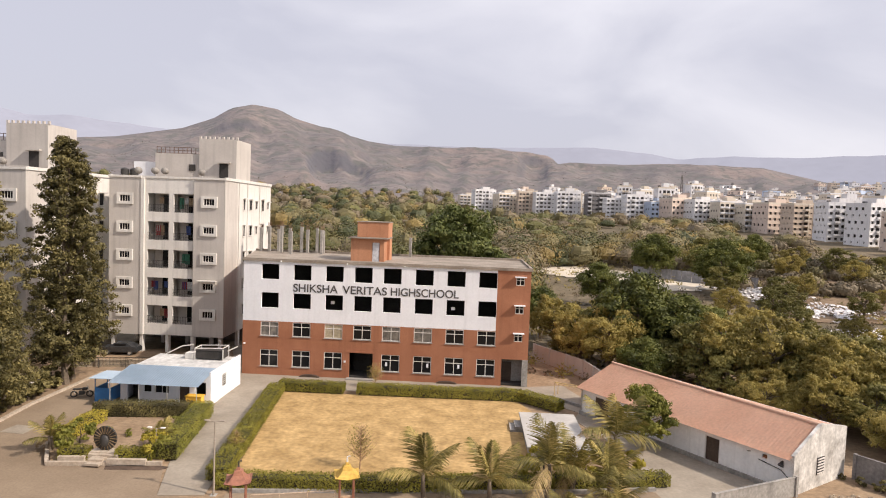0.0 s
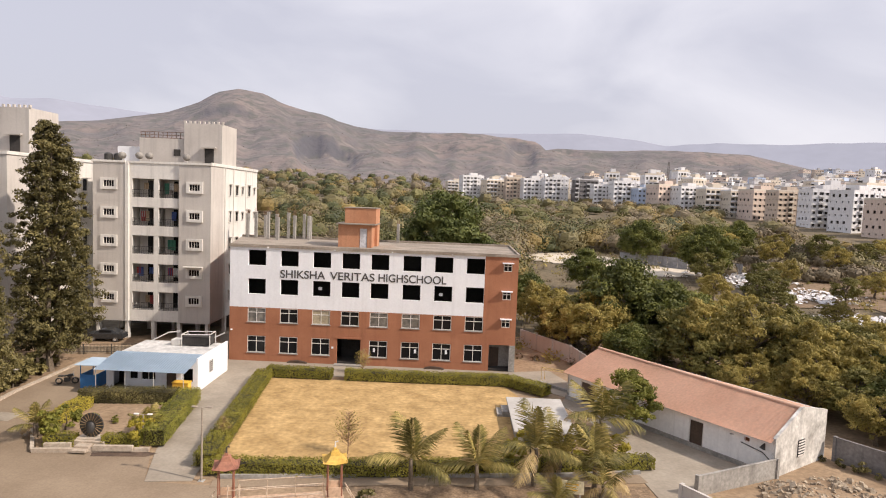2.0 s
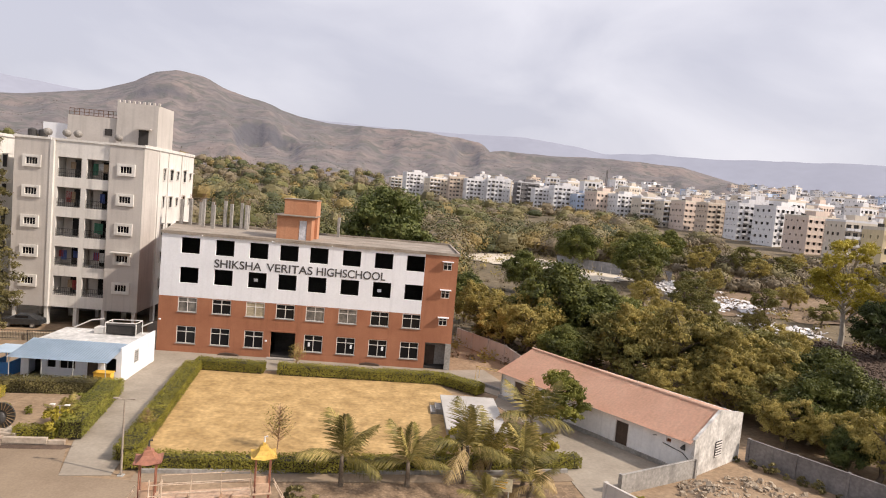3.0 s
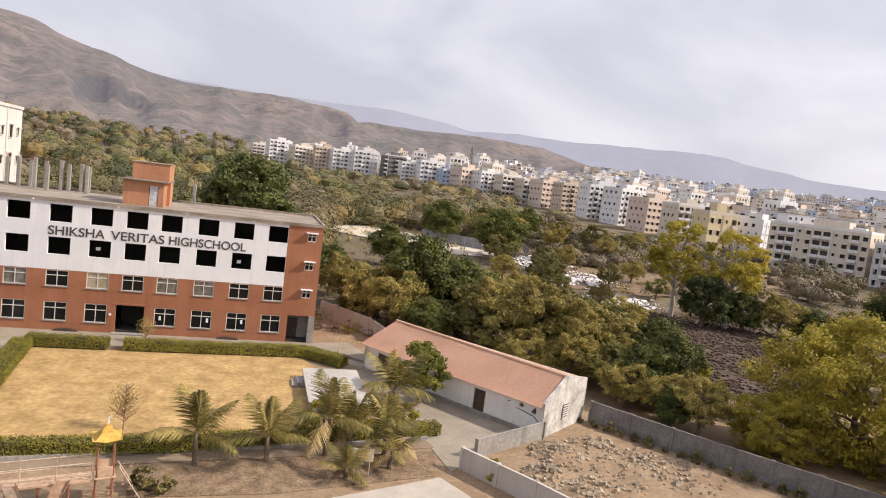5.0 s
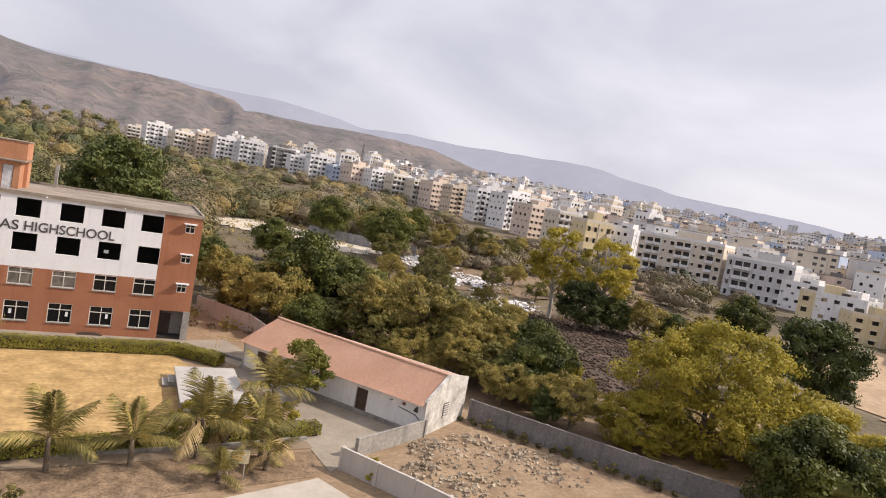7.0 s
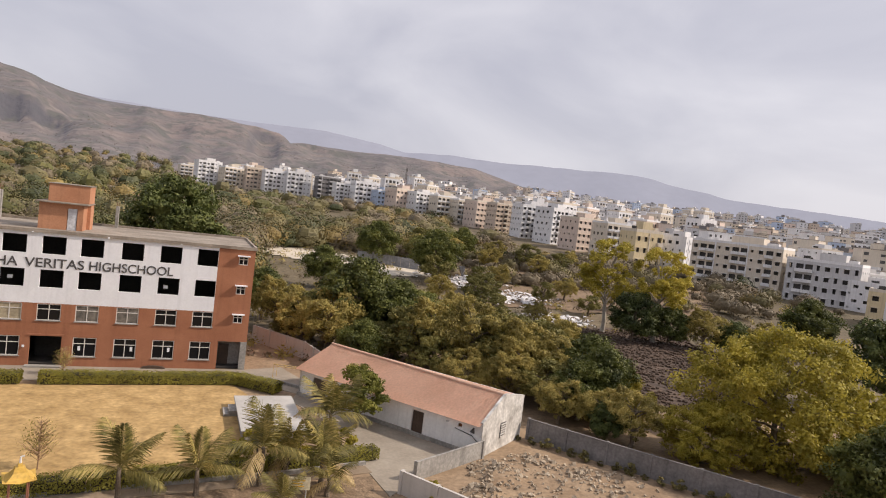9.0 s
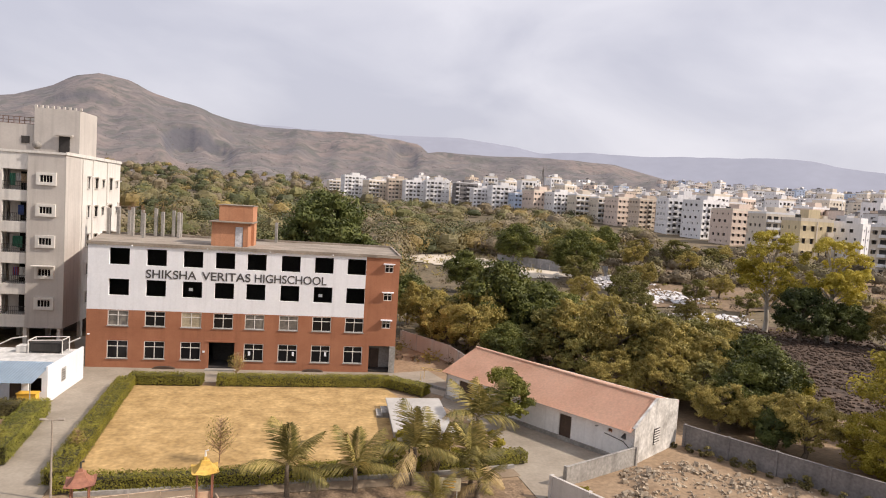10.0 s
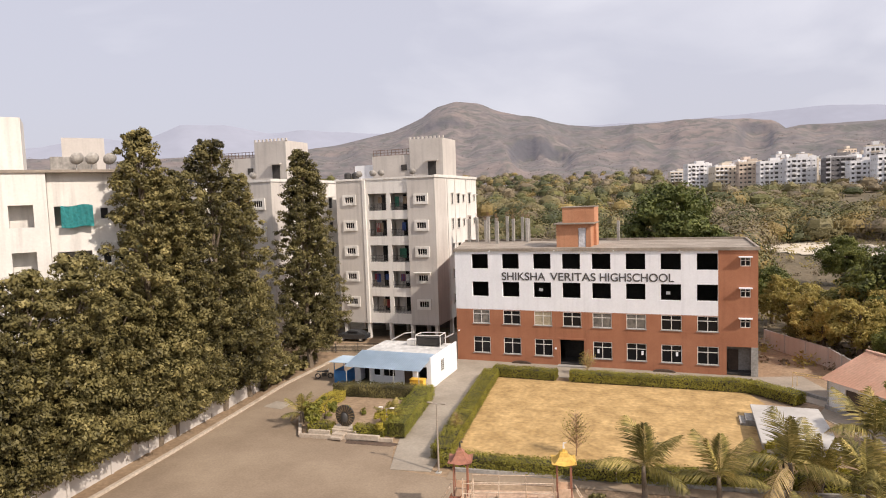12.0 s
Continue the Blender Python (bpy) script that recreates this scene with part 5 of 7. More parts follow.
def build_monument():
    """A dark fan of spokes on a stepped plinth."""
    s = empty("fan_monument", "dark round fan with gilt ribs on a cream plinth", "monument", -24.95, 42.3, 0.14)
    part("plinth", boxes((-0.9, 0.9, -0.35, 0.5, 0, 0.5), (-1.2, 1.2, -0.6, -0.1, 0, 0.42), bevel=0.02), M_KERB, s)
    part("step", boxes((-0.5, 0.5, -1.2, -0.6, 0, 0.3), (-0.5, 0.5, -1.6, -1.2, 0, 0.15)), M_KERB, s)
    bm = bmesh.new()
    n = 28
    c0 = [bm.verts.new((0.82 * math.cos(6.2832 * k / n), 0, 1.35 + 0.85 * math.sin(6.2832 * k / n))) for k in range(n)]
    c1 = [bm.verts.new((0.82 * math.cos(6.2832 * k / n), 0.12, 1.35 + 0.85 * math.sin(6.2832 * k / n))) for k in range(n)]
    bm.faces.new(c0)
    bm.faces.new(c1[::-1])
    for k in range(n):
        bm.faces.new((c0[k], c1[k], c1[(k + 1) % n], c0[(k + 1) % n]))
    bmesh.ops.recalc_face_normals(bm, faces=bm.faces[:])
    part("disc", bm, M_BLACK, s)
    gilt = surf("dull_gilt", (0.13, 0.085, 0.04), (0.2, 0.135, 0.065), 2.0, 6.0, 0.5, 0.0)
    for k in range(20):
        a = 6.2832 * k / 20
        part("rib", tubes([(((0.35 * math.cos(a), -0.03, 1.35 + 0.36 * math.sin(a)), (0.86 * math.cos(a), -0.03, 1.35 + 0.89 * math.sin(a))), 0.03)], 4), gilt, s)
    bm = bmesh.new()
    bmesh.ops.create_uvsphere(bm, u_segments=14, v_segments=10, radius=0.32)
    bmesh.ops.transform(bm, matrix=Matrix.Translation((0, -0.1, 1.2)) @ Matrix.Diagonal((1, 0.6, 1.3, 1)), verts=bm.verts[:])
    part("boss", bm, M_BLACK, s)
    return s


build_monument()


def build_stage():
    s = empty("low_stage", "low pale cement platform beside the lawn", "platform", 4.8, 46.5, 0)
    part("deck", boxes((0, 4.8, 0, 8.4, 0.8, 0.92), bevel=0.02), surf("pale_cement", (0.38, 0.36, 0.335), (0.47, 0.45, 0.42), 0.4, 3.0, 0.85, 0.15, contrast=0.08), s)
    part("base", boxes((0.15, 4.65, 0.15, 8.25, 0, 0.8)), M_CONCRETE, s)
    part("steps", boxes((-0.5, 0.15, 5.6, 7.4, 0.0, 0.5), (-0.9, -0.5, 5.6, 7.4, 0.0, 0.25)), M_CONCRETE, s)
    return s


build_stage()


def build_sign():
    s = empty("sign_board", "faded yellow notice board on two posts", "sign", 6.9, 36.6, 0, -8)
    for x in (0.05, 0.95):
        part("post", tubes([(((x, 0, 0), (x, 0, 1.5)), 0.035)]), M_STEEL, s)
    part("board", boxes((-0.15, 1.15, -0.05, -0.01, 0.95, 1.75), bevel=0.01), surf("faded_cream_board", (0.6, 0.52, 0.33), (0.68, 0.6, 0.42), 2.0, 5.0, 0.6, 0.0), s)
    part("writing", boxes((0.1, 0.85, -0.058, -0.052, 1.5, 1.58), (0.1, 0.7, -0.058, -0.052, 1.33, 1.4), (0.1, 0.8, -0.058, -0.052, 1.15, 1.22)), M_YELLOW, s)
    return s


build_sign()


def build_play():
    """A climbing frame: two roofed towers joined by a railed bridge, with slides and ladders."""
    s = empty("climbing_frame", "faded play frame with two pagoda-roofed towers, bridge and slides", "playground", -11.9, 32.6, 0, 14.5)
    tan = surf("faded_tan_plastic", (0.45, 0.3, 0.2), (0.55, 0.39, 0.27), 1.0, 5.0, 0.6, 0.05)
    rail_tan = surf("chipped_rail_paint", (0.42, 0.31, 0.22), (0.56, 0.45, 0.34), 2.0, 7.0, 0.6, 0.05)
    maroon = surf("faded_maroon_plastic", (0.25, 0.1, 0.062), (0.33, 0.145, 0.09), 1.0, 5.0, 0.6, 0.05)
    gold = surf("faded_yellow_plastic", (0.5, 0.31, 0.05), (0.62, 0.4, 0.09), 1.0, 5.0, 0.6, 0.05)
    span = 5.75
    for cx, roofm in ((0.0, maroon), (span, gold)):
        for x in (-0.38, 0.38):
            for y in (-0.38, 0.38):
                part("post", tubes([(((cx + x, y, 0), (cx + x, y, 3.4)), 0.035)], 8), maroon, s)
        part("deck", boxes((cx - 0.5, cx + 0.5, -0.5, 0.5, 1.35, 1.45), bevel=0.02), tan, s)
        # swept pagoda roof
        bm = bmesh.new()
        rings = []
        for f, z in ((0.68, 3.36), (0.6, 3.38), (0.42, 3.52), (0.27, 3.72), (0.2, 3.94), (0.1, 3.97), (0.08, 4.12)):
            lift = 0.12 if f > 0.6 else 0.0
            rings.append([bm.verts.new((cx + f * sx, f * sy, z + (lift if k % 2 == 0 else 0))) for k, (sx, sy) in enumerate(((1, 1), (0, 1), (-1, 1), (-1, 0), (-1, -1), (0, -1), (1, -1), (1, 0)))])
        for r0, r1 in zip(rings, rings[1:]):
            for k in range(8):
                bm.faces.new((r0[k], r0[(k + 1) % 8], r1[(k + 1) % 8], r1[k]))
        bm.faces.new(rings[-1])
        bm.faces.new(rings[0][::-1])
        part("roof", bm, roofm, s, "swept pagoda roof")
        part("finial", tubes([(((cx, 0, 4.1), (cx, 0, 4.42), (cx + 0.16, 0, 4.44)), [0.06, 0.04, 0.05])]), M_BLACK if cx == 0 else M_CREAMW, s)
        for y in (-0.47, 0.44):
            part("panel", boxes((cx - 0.33, cx + 0.33, y, y + 0.03, 1.45, 2.0), bevel=0.01), tan, s)
    part("bridge", boxes((0.6, span - 0.6, -0.5, 0.5, 1.3, 1.4)), tan, s)
    for y in (-0.5, 0.5):
        rows = [(((0.6, y, z), (span - 0.6, y, z)), 0.03) for z in (1.75, 2.3)]
        rows += [(((0.6 + k * (span - 1.2) / 3, y, 1.4), (0.6 + k * (span - 1.2) / 3, y, 2.3)), 0.025) for k in range(4)]
        for r in rows:
            part("rail", tubes([r]), rail_tan, s)
    for x in (1.6, 2.9, 4.2):
        for y in (-0.4, 0.4):
            part("leg", tubes([(((x, y, 0), (x, y, 1.3)), 0.05)]), maroon, s)
    # ladders
    for cx, dx in ((0.0, -1), (span, 1), (0.45, 0)):
        rows = []
        for yy in (-0.3, 0.3):
            if dx:
                rows.append((((cx + dx * 0.6, yy, 1.9), (cx + dx * 1.7, yy, 0)), 0.035))
            else:
                rows.append((((cx + yy, -0.65, 2.6), (cx + yy, -1.3, 0)), 0.035))
        part("ladder", tubes(rows), rail_tan, s)
        for k in range(5):
            f = (k + 0.5) / 5
            if dx:
                p = ((cx + dx * (0.6 + 1.1 * f), -0.3, 1.9 * (1 - f)), (cx + dx * (0.6 + 1.1 * f), 0.3, 1.9 * (1 - f)))
            else:
                p = ((cx - 0.3, -0.65 - 0.65 * f, 2.6 * (1 - f)), (cx + 0.3, -0.65 - 0.65 * f, 2.6 * (1 - f)))
            part("rung", tubes([(p, 0.025)]), rail_tan, s)
    # curved slides
    for cx, d, mat in ((1.7, 1, rail_tan), (4.0, -1, tan), (-0.2, -1, maroon)):
        bm = bmesh.new()
        rows = []
        for k in range(13):
            f = k / 12
            y = -0.6 - 2.6 * f
            z = 1.4 * (1 - f) ** 1.4 + 0.15 + 0.12 * math.sin(f * 6)
            x = cx + d * 1.1 * f
            rows.append([bm.verts.new((x + a, y, z + b)) for a, b in ((-0.3, 0.2), (-0.26, 0), (0.26, 0), (0.3, 0.2))])
        for r0, r1 in zip(rows, rows[1:]):
            for k in range(3):
                bm.faces.new((r0[k], r0[k + 1], r1[k + 1], r1[k]))
        bmesh.ops.solidify(bm, geom=bm.faces[:], thickness=0.04)
        part("slide", bm, mat, s)
    return s


build_play()


def build_goal():
    s = empty("exercise_frame", "thin yellow metal exercise frame on the court", "frame", 9.0, 63.2, 0.045, -25)
    rows = [(((0, 0, 0), (0, 0, 1.5), (3.0, 0, 1.5), (3.0, 0, 0)), 0.04), (((0, 1.2, 0), (0, 1.2, 1.0), (3.0, 1.2, 1.0), (3.0, 1.2, 0)), 0.04)]
    ye = surf("faded_yellow_steel", (0.5, 0.33, 0.12), (0.6, 0.42, 0.18), 1.0, 6.0, 0.5, 0.0)
    for r in rows:
        part("hoop", tubes([r]), ye, s)
    for x in (0, 1.0, 2.0, 3.0):
        part("brace", tubes([(((x, 0, 1.5), (x, 1.2, 1.0)), 0.03)]), ye, s)
    return s


build_goal()

# ---- plants ----
def make_tree(name, label, seed, h, r, base, blobs, per, leaf, mat, bark=None, shape="round", lean=0.0, category="tree", limbs=True, shell=0.5, thin=0.6, split=6, solid=0.0):
    """A tree: tapered trunk with limbs, and a crown of leafy boughs, each of several tufts, with gaps between them."""
    rng = np.random.default_rng(seed)
    s = empty(name, label, category)
    bl, tufts, cores = [], [], []
    for i in range(blobs):
        a = rng.uniform(0, 6.283)
        if shape == "column":
            f = ((i + rng.uniform(0, 1)) / blobs) ** 1.1
            reach = r * min(1.0, (1.02 - f) ** thin) * min(1.0, 0.62 + 2.2 * f) * (1 + 0.22 * math.sin(3 * a + 9 * f + seed))
            rr = reach * rng.uniform(0.12, 1.0) ** 0.7
            z = base + (h - base) * f
            br = rng.uniform(0.36, 0.72) * (1.15 - 0.45 * f)
            bl.append((rr * math.cos(a), rr * math.sin(a), z, br * 1.15, br * 1.15, br * 0.8))
            continue
        q = rng.uniform(-0.75 if shape != "lobed" else -0.95, 1.0)
        c = math.sqrt(max(0.0, 1 - q * q))
        rad = rng.uniform(0.45, 0.8)
        br = r * rng.uniform(0.2, 0.4) * (1.2 if shape == "dense" else 1.0)
        if shape == "lobed":
            br = r * rng.uniform(0.13, 0.27)
            rad = rng.uniform(0.3, 0.92)
        zc = (h + base) / 2 + q * (h - base) / 2 * 0.78
        bl.append((r * c * rad * math.cos(a) + lean * q, r * c * rad * math.sin(a), zc, br, br, br * (0.55 if shape == "flat" else 0.75)))
    if shape == "column":
        tufts = bl
    else:
        for x, y, z, rx, ry, rz in bl:
            for k in range(split):
                d = rng.normal(0, 1, 3) + np.array((x / r, y / r, 0.55))
                d /= np.linalg.norm(d)
                g = rng.uniform(0.34, 0.56)
                w = rng.uniform(0.5, 0.95)
                tufts.append((x + d[0] * rx * w, y + d[1] * ry * w, z + d[2] * rz * w, rx * g, ry * g, rz * g * 0.9))
            if solid:
                cores.append(core_quads(x, y, z, rx * solid, ry * solid, rz * solid, x + z))
        per = max(8, int(per / split * 1.25))
    pts, nor = clump_points(rng, tufts, per, shell)
    keep = pts[:, 2] > 0.15
    pts, nor = pts[keep], nor[keep]
    droop = -0.6 if shape == "column" else 0.5
    co = leaf_quads(rng, pts, nor, leaf, leaf * 0.55, droop, 0.42)
    if cores:
        co = np.concatenate([co] + cores)
    bm = bmesh.new()
    top = h * (0.92 if shape == "column" else 0.7)
    tr = 0.035 * h if shape != "column" else 0.012 * h
    tr = min(tr, 0.4)
    tube(bm, [(0, 0, -0.1), (0.05 * r, 0.03 * r, base * 0.6 + 0.2), (-0.04 * r + lean * 0.3, 0.05 * r, (base + top) / 2), (lean * 0.5, 0, top)], [tr * 1.3, tr, tr * 0.65, tr * 0.2], 7)
    if limbs:
        order = rng.permutation(len(bl))[:min(len(bl), 22)]
        for i in order:
            x, y, z, *_ = bl[i]
            z0 = min(z - 0.15 * h, top * 0.8)
            z0 = max(z0, base * 0.7)
            tube(bm, [(0, 0, z0), (x * 0.45, y * 0.45, z0 + (z - z0) * 0.6), (x * 0.9, y * 0.9, z)], [tr * 0.45, tr * 0.28, tr * 0.08], 5)
    part("trunk", bm, bark or M_BARK, s)
    cr = new("crown", quads_mesh("crown", co, [mat]))
    cr.parent = s
    return s


def place(proto, x, y, scale=1.0, turn=0.0, zs=1.0, sink=0.05, label=""):
    k = copy_thing(proto, pose(x, y, land(x, y) - sink, 0, 0, turn))
    k.scale = (scale, scale, scale * zs)
    if label:
        k["label"] = label
    return k


def put(proto, x, y, scale=1.0, turn=0.0, zs=1.0):
    """Set the first one of a kind in its own place."""
    proto.matrix_basis = pose(x, y, land(x, y) - 0.05, 0, 0, turn)
    proto.scale = (scale, scale, scale * zs)
    return proto


# tall dark trees along the roadside wall
oak_a = make_tree("roadside_tree", "tall narrow dark-leaved tree beside the white wall", 11, 24.0, 4.2, 2.2, 520, 74, 0.28, L_OLIVE, shape="column", thin=0.46, shell=0.3)
oak_b = make_tree("roadside_tree", "tall narrow dark-leaved tree beside the white wall", 12, 23.5, 4.3, 2.4, 520, 74, 0.28, L_OLIVE, shape="column", thin=0.42, shell=0.3)
oak_c = make_tree("roadside_tree", "shorter bushy tree beside the white wall", 13, 14.6, 4.1, 2.2, 380, 74, 0.28, L_OLIVE, shape="column", thin=0.42, shell=0.3)
put(oak_a, -37.9, 36.3)
put(oak_b, -38.6, 44.6, 1.02)
put(oak_c, -37.2, 26.4, 1.0)
place(oak_a, -39.0, 59.4, 1.0, 130)
place(oak_b, -39.7, 61.4, 0.96, 250)
place(oak_b, -38.4, 40.6, 0.9, 70)
place(oak_a, -38.9, 48.6, 0.88, 200)
place(oak_c, -37.6, 30.0, 1.05, 100)
place(oak_c, -37.7, 33.2, 0.95, 220)
place(oak_c, -36.8, 22.6, 0.9, 310)
place(oak_c, -39.2, 47.0, 0.8, 10)
place(oak_c, -36.6, 19.5, 0.85, 40)
for x, y, sc in ((-37.3, 28.2, 0.62), (-37.5, 31.7, 0.66), (-37.7, 34.8, 0.7), (-38.0, 38.5, 0.72), (-38.4, 42.6, 0.74), (-38.7, 50.6, 0.66), (-36.9, 24.4, 0.7)):
    place(oak_c, x, y, sc, 70 * y, 1.1)
place(oak_a, -38.1, 38.3, 0.86, 310)
place(oak_b, -44.5, 52.5, 0.8, 180)

# the big trees
mango = make_tree("mango_tree", "broad dense dark green mango tree", 21, 19.0, 8.4, 4.0, 52, 330, 0.62, L_MANGO, shape="dense", split=7, solid=0.46)
put(mango, -2.2, 116, 1.0, 0, 1.03)
green = make_tree("broadleaf_tree", "rounded dense green tree behind the shed", 22, 10.8, 5.6, 1.4, 48, 300, 0.44, L_BROAD, shape="dense", split=7, solid=0.42)
put(green, 20.6, 77.0, 1.05)
place(green, 25.0, 74.0, 0.86, 150, label="dense green tree behind the shed")
feather = make_tree("feathery_tree", "wide feathery yellow-green tree beyond the boundary wall", 23, 13.4, 10.2, -1.5, 140, 300, 0.36, L_YELLOW, shape="lobed", shell=0.3)
put(feather, 48.2, 38.0, 0.92, 20)
gum = make_tree("tall_thin_tree", "tall pale-trunked tree with sparse yellow crown", 24, 19.2, 5.4, 3.2, 44, 240, 0.42, L_YELLOW, M_PALEBARK, shell=0.2)
put(gum, 72.0, 96.0, 1.0)
place(gum, 77.5, 88.5, 0.97, 110)
L_WEED = leafy("dusty_thorn_leaves", (0.085, 0.085, 0.024), (0.2, 0.18, 0.05), (0.34, 0.29, 0.085), 0.22)
brown = make_tree("dry_tree", "half-bare tree with dry brown-olive leaves", 25, 8.6, 4.6, 1.0, 46, 260, 0.3, L_DRY, shell=0.2)
olive = make_tree("thorn_tree", "dusty olive-green thorn tree", 26, 8.2, 4.8, 1.4, 40, 240, 0.34, L_WEED, shape="flat", shell=0.3)
small = make_tree("shade_tree", "small bushy green tree before the shed", 27, 5.2, 2.3, 0.8, 26, 260, 0.24, L_GREEN, shape="dense", solid=0.4)
put(small, 14.1, 49.4)
put(brown, 27.5, 67.0, 1.05)
put(olive, 33.5, 62.5, 1.0)
rows = (("b", 16.4, 73.6, 0.95), ("b", 13.6, 76.4, 0.9), ("b", 30.5, 63.5, 1.05), ("b", 35.2, 59.6, 1.0), ("o", 24.6, 67.6, 0.9), ("b", 38.2, 56.3, 0.95), ("b", 31.5, 69.5, 0.85), ("o", 37.5, 61.6, 0.95), ("g", 40.4, 55.0, 0.72), ("g", 38.9, 50.6, 0.6), ("y", 40.6, 50.6, 0.4),
        ("g", 36.4, 50.6, 0.55), ("o", 34.4, 53.6, 0.7), ("b", 33.0, 56.5, 0.75), ("b", 28.6, 60.5, 0.62), ("o", 25.8, 62.6, 0.6), ("b", 36.0, 46.8, 0.5), ("m", 35.6, 44.8, 0.22), ("b", 40.6, 61.8, 0.9), ("b", 34.5, 67.5, 0.8),
        ("g", 27.5, 72.5, 0.8), ("b", 37.8, 67.0, 0.75), ("o", 22.0, 70.0, 0.7), ("g", 19.0, 67.4, 0.5), ("b", 31.2, 55.4, 0.62), ("b", 27.2, 57.6, 0.55), ("b", 37.2, 43.6, 0.62), ("b", 33.6, 49.4, 0.55),
        ("y", 56.0, 34.0, 0.6), ("y", 41.5, 40.0, 0.42), ("g", 43.0, 25.5, 0.7), ("m", 47.5, 24.0, 0.4), ("g", 52.0, 22.0, 0.75), ("y", 55.0, 27.5, 0.5), 
        ("m", 72.5, 88.0, 0.52), ("m", 79.5, 87.0, 0.42), ("b", 83.5, 83.0, 0.85), ("m", 87.5, 80.5, 0.4), ("b", 91.5, 78.0, 0.75), ("m", 81.5, 50.5, 0.72), ("g", 102.5, 78.5, 0.9),
        ("b", 12.0, 86.5, 1.0), ("o", 16.4, 83.5, 0.95), ("b", 19.6, 89.0, 0.95), ("g", 11.0, 94.0, 0.75), ("b", 23.0, 93.0, 0.85), ("o", 28.0, 86.0, 0.95), ("b", 15.0, 78.5, 0.8), ("o", 12.6, 79.0, 0.7), ("b", 32.0, 80.0, 0.85), ("b", 37.0, 84.0, 0.9), ("o", 42.0, 76.0, 0.8), ("b", 44.5, 70.0, 0.8),
        ("o", 50.0, 98.0, 0.75), ("o", 60.0, 121.0, 0.75), ("b", 44.0, 100.0, 0.8), ("b", 38.0, 96.0, 0.8), ("o", 32.0, 104.0, 0.9), ("g", 26.0, 128.0, 0.9), ("g", 58.0, 148.0, 1.15), ("b", 48.0, 118.0, 0.7), ("b", 24.0, 108.0, 0.8), ("o", 56.0, 118.0, 0.7), ("o", 64.0, 133.0, 0.8), ("o", 74.0, 121.0, 0.65), ("b", 61.0, 102.0, 0.55), ("o", 80.0, 112.0, 0.6), ("b", 72.0, 140.0, 0.7), ("o", 55.0, 140.0, 0.9), ("b", 84.0, 128.0, 0.7), ("g", 49.0, 170.0, 1.1), ("o", 62.0, 172.0, 1.0), ("b", 90.0, 118.0, 0.7), ("b", 78.0, 190.0, 1.0), ("o", 70.0, 196.0, 1.1), ("g", 86.0, 196.0, 0.9), ("b", 92.0, 184.0, 1.0), ("o", 101.0, 178.0, 1.0), ("b", 84.0, 170.0, 0.8), ("b", 96.0, 162.0, 0.8), ("o", 106.0, 166.0, 0.9), ("b", 74.0, 178.0, 0.8), ("b", 112.0, 172.0, 0.9), ("b", 66.0, 186.0, 0.9))
kinds = {"b": brown, "o": olive, "g": green, "y": feather, "m": mango}
names_for = {"g": "leafy green tree among dry scrub", "y": "feathery yellow-green tree among dry scrub", "m": "dense dark green bush among dry scrub"}
trng = random.Random(5)
for k, x, y, sc in rows:
    low = 0.84 if y > 76 and x < 46 else 1.0
    place(kinds[k], x, y, sc * low, trng.uniform(0, 360), trng.uniform(0.9, 1.1), 3.2 * sc if k == "m" else 0.05, names_for.get(k, ""))


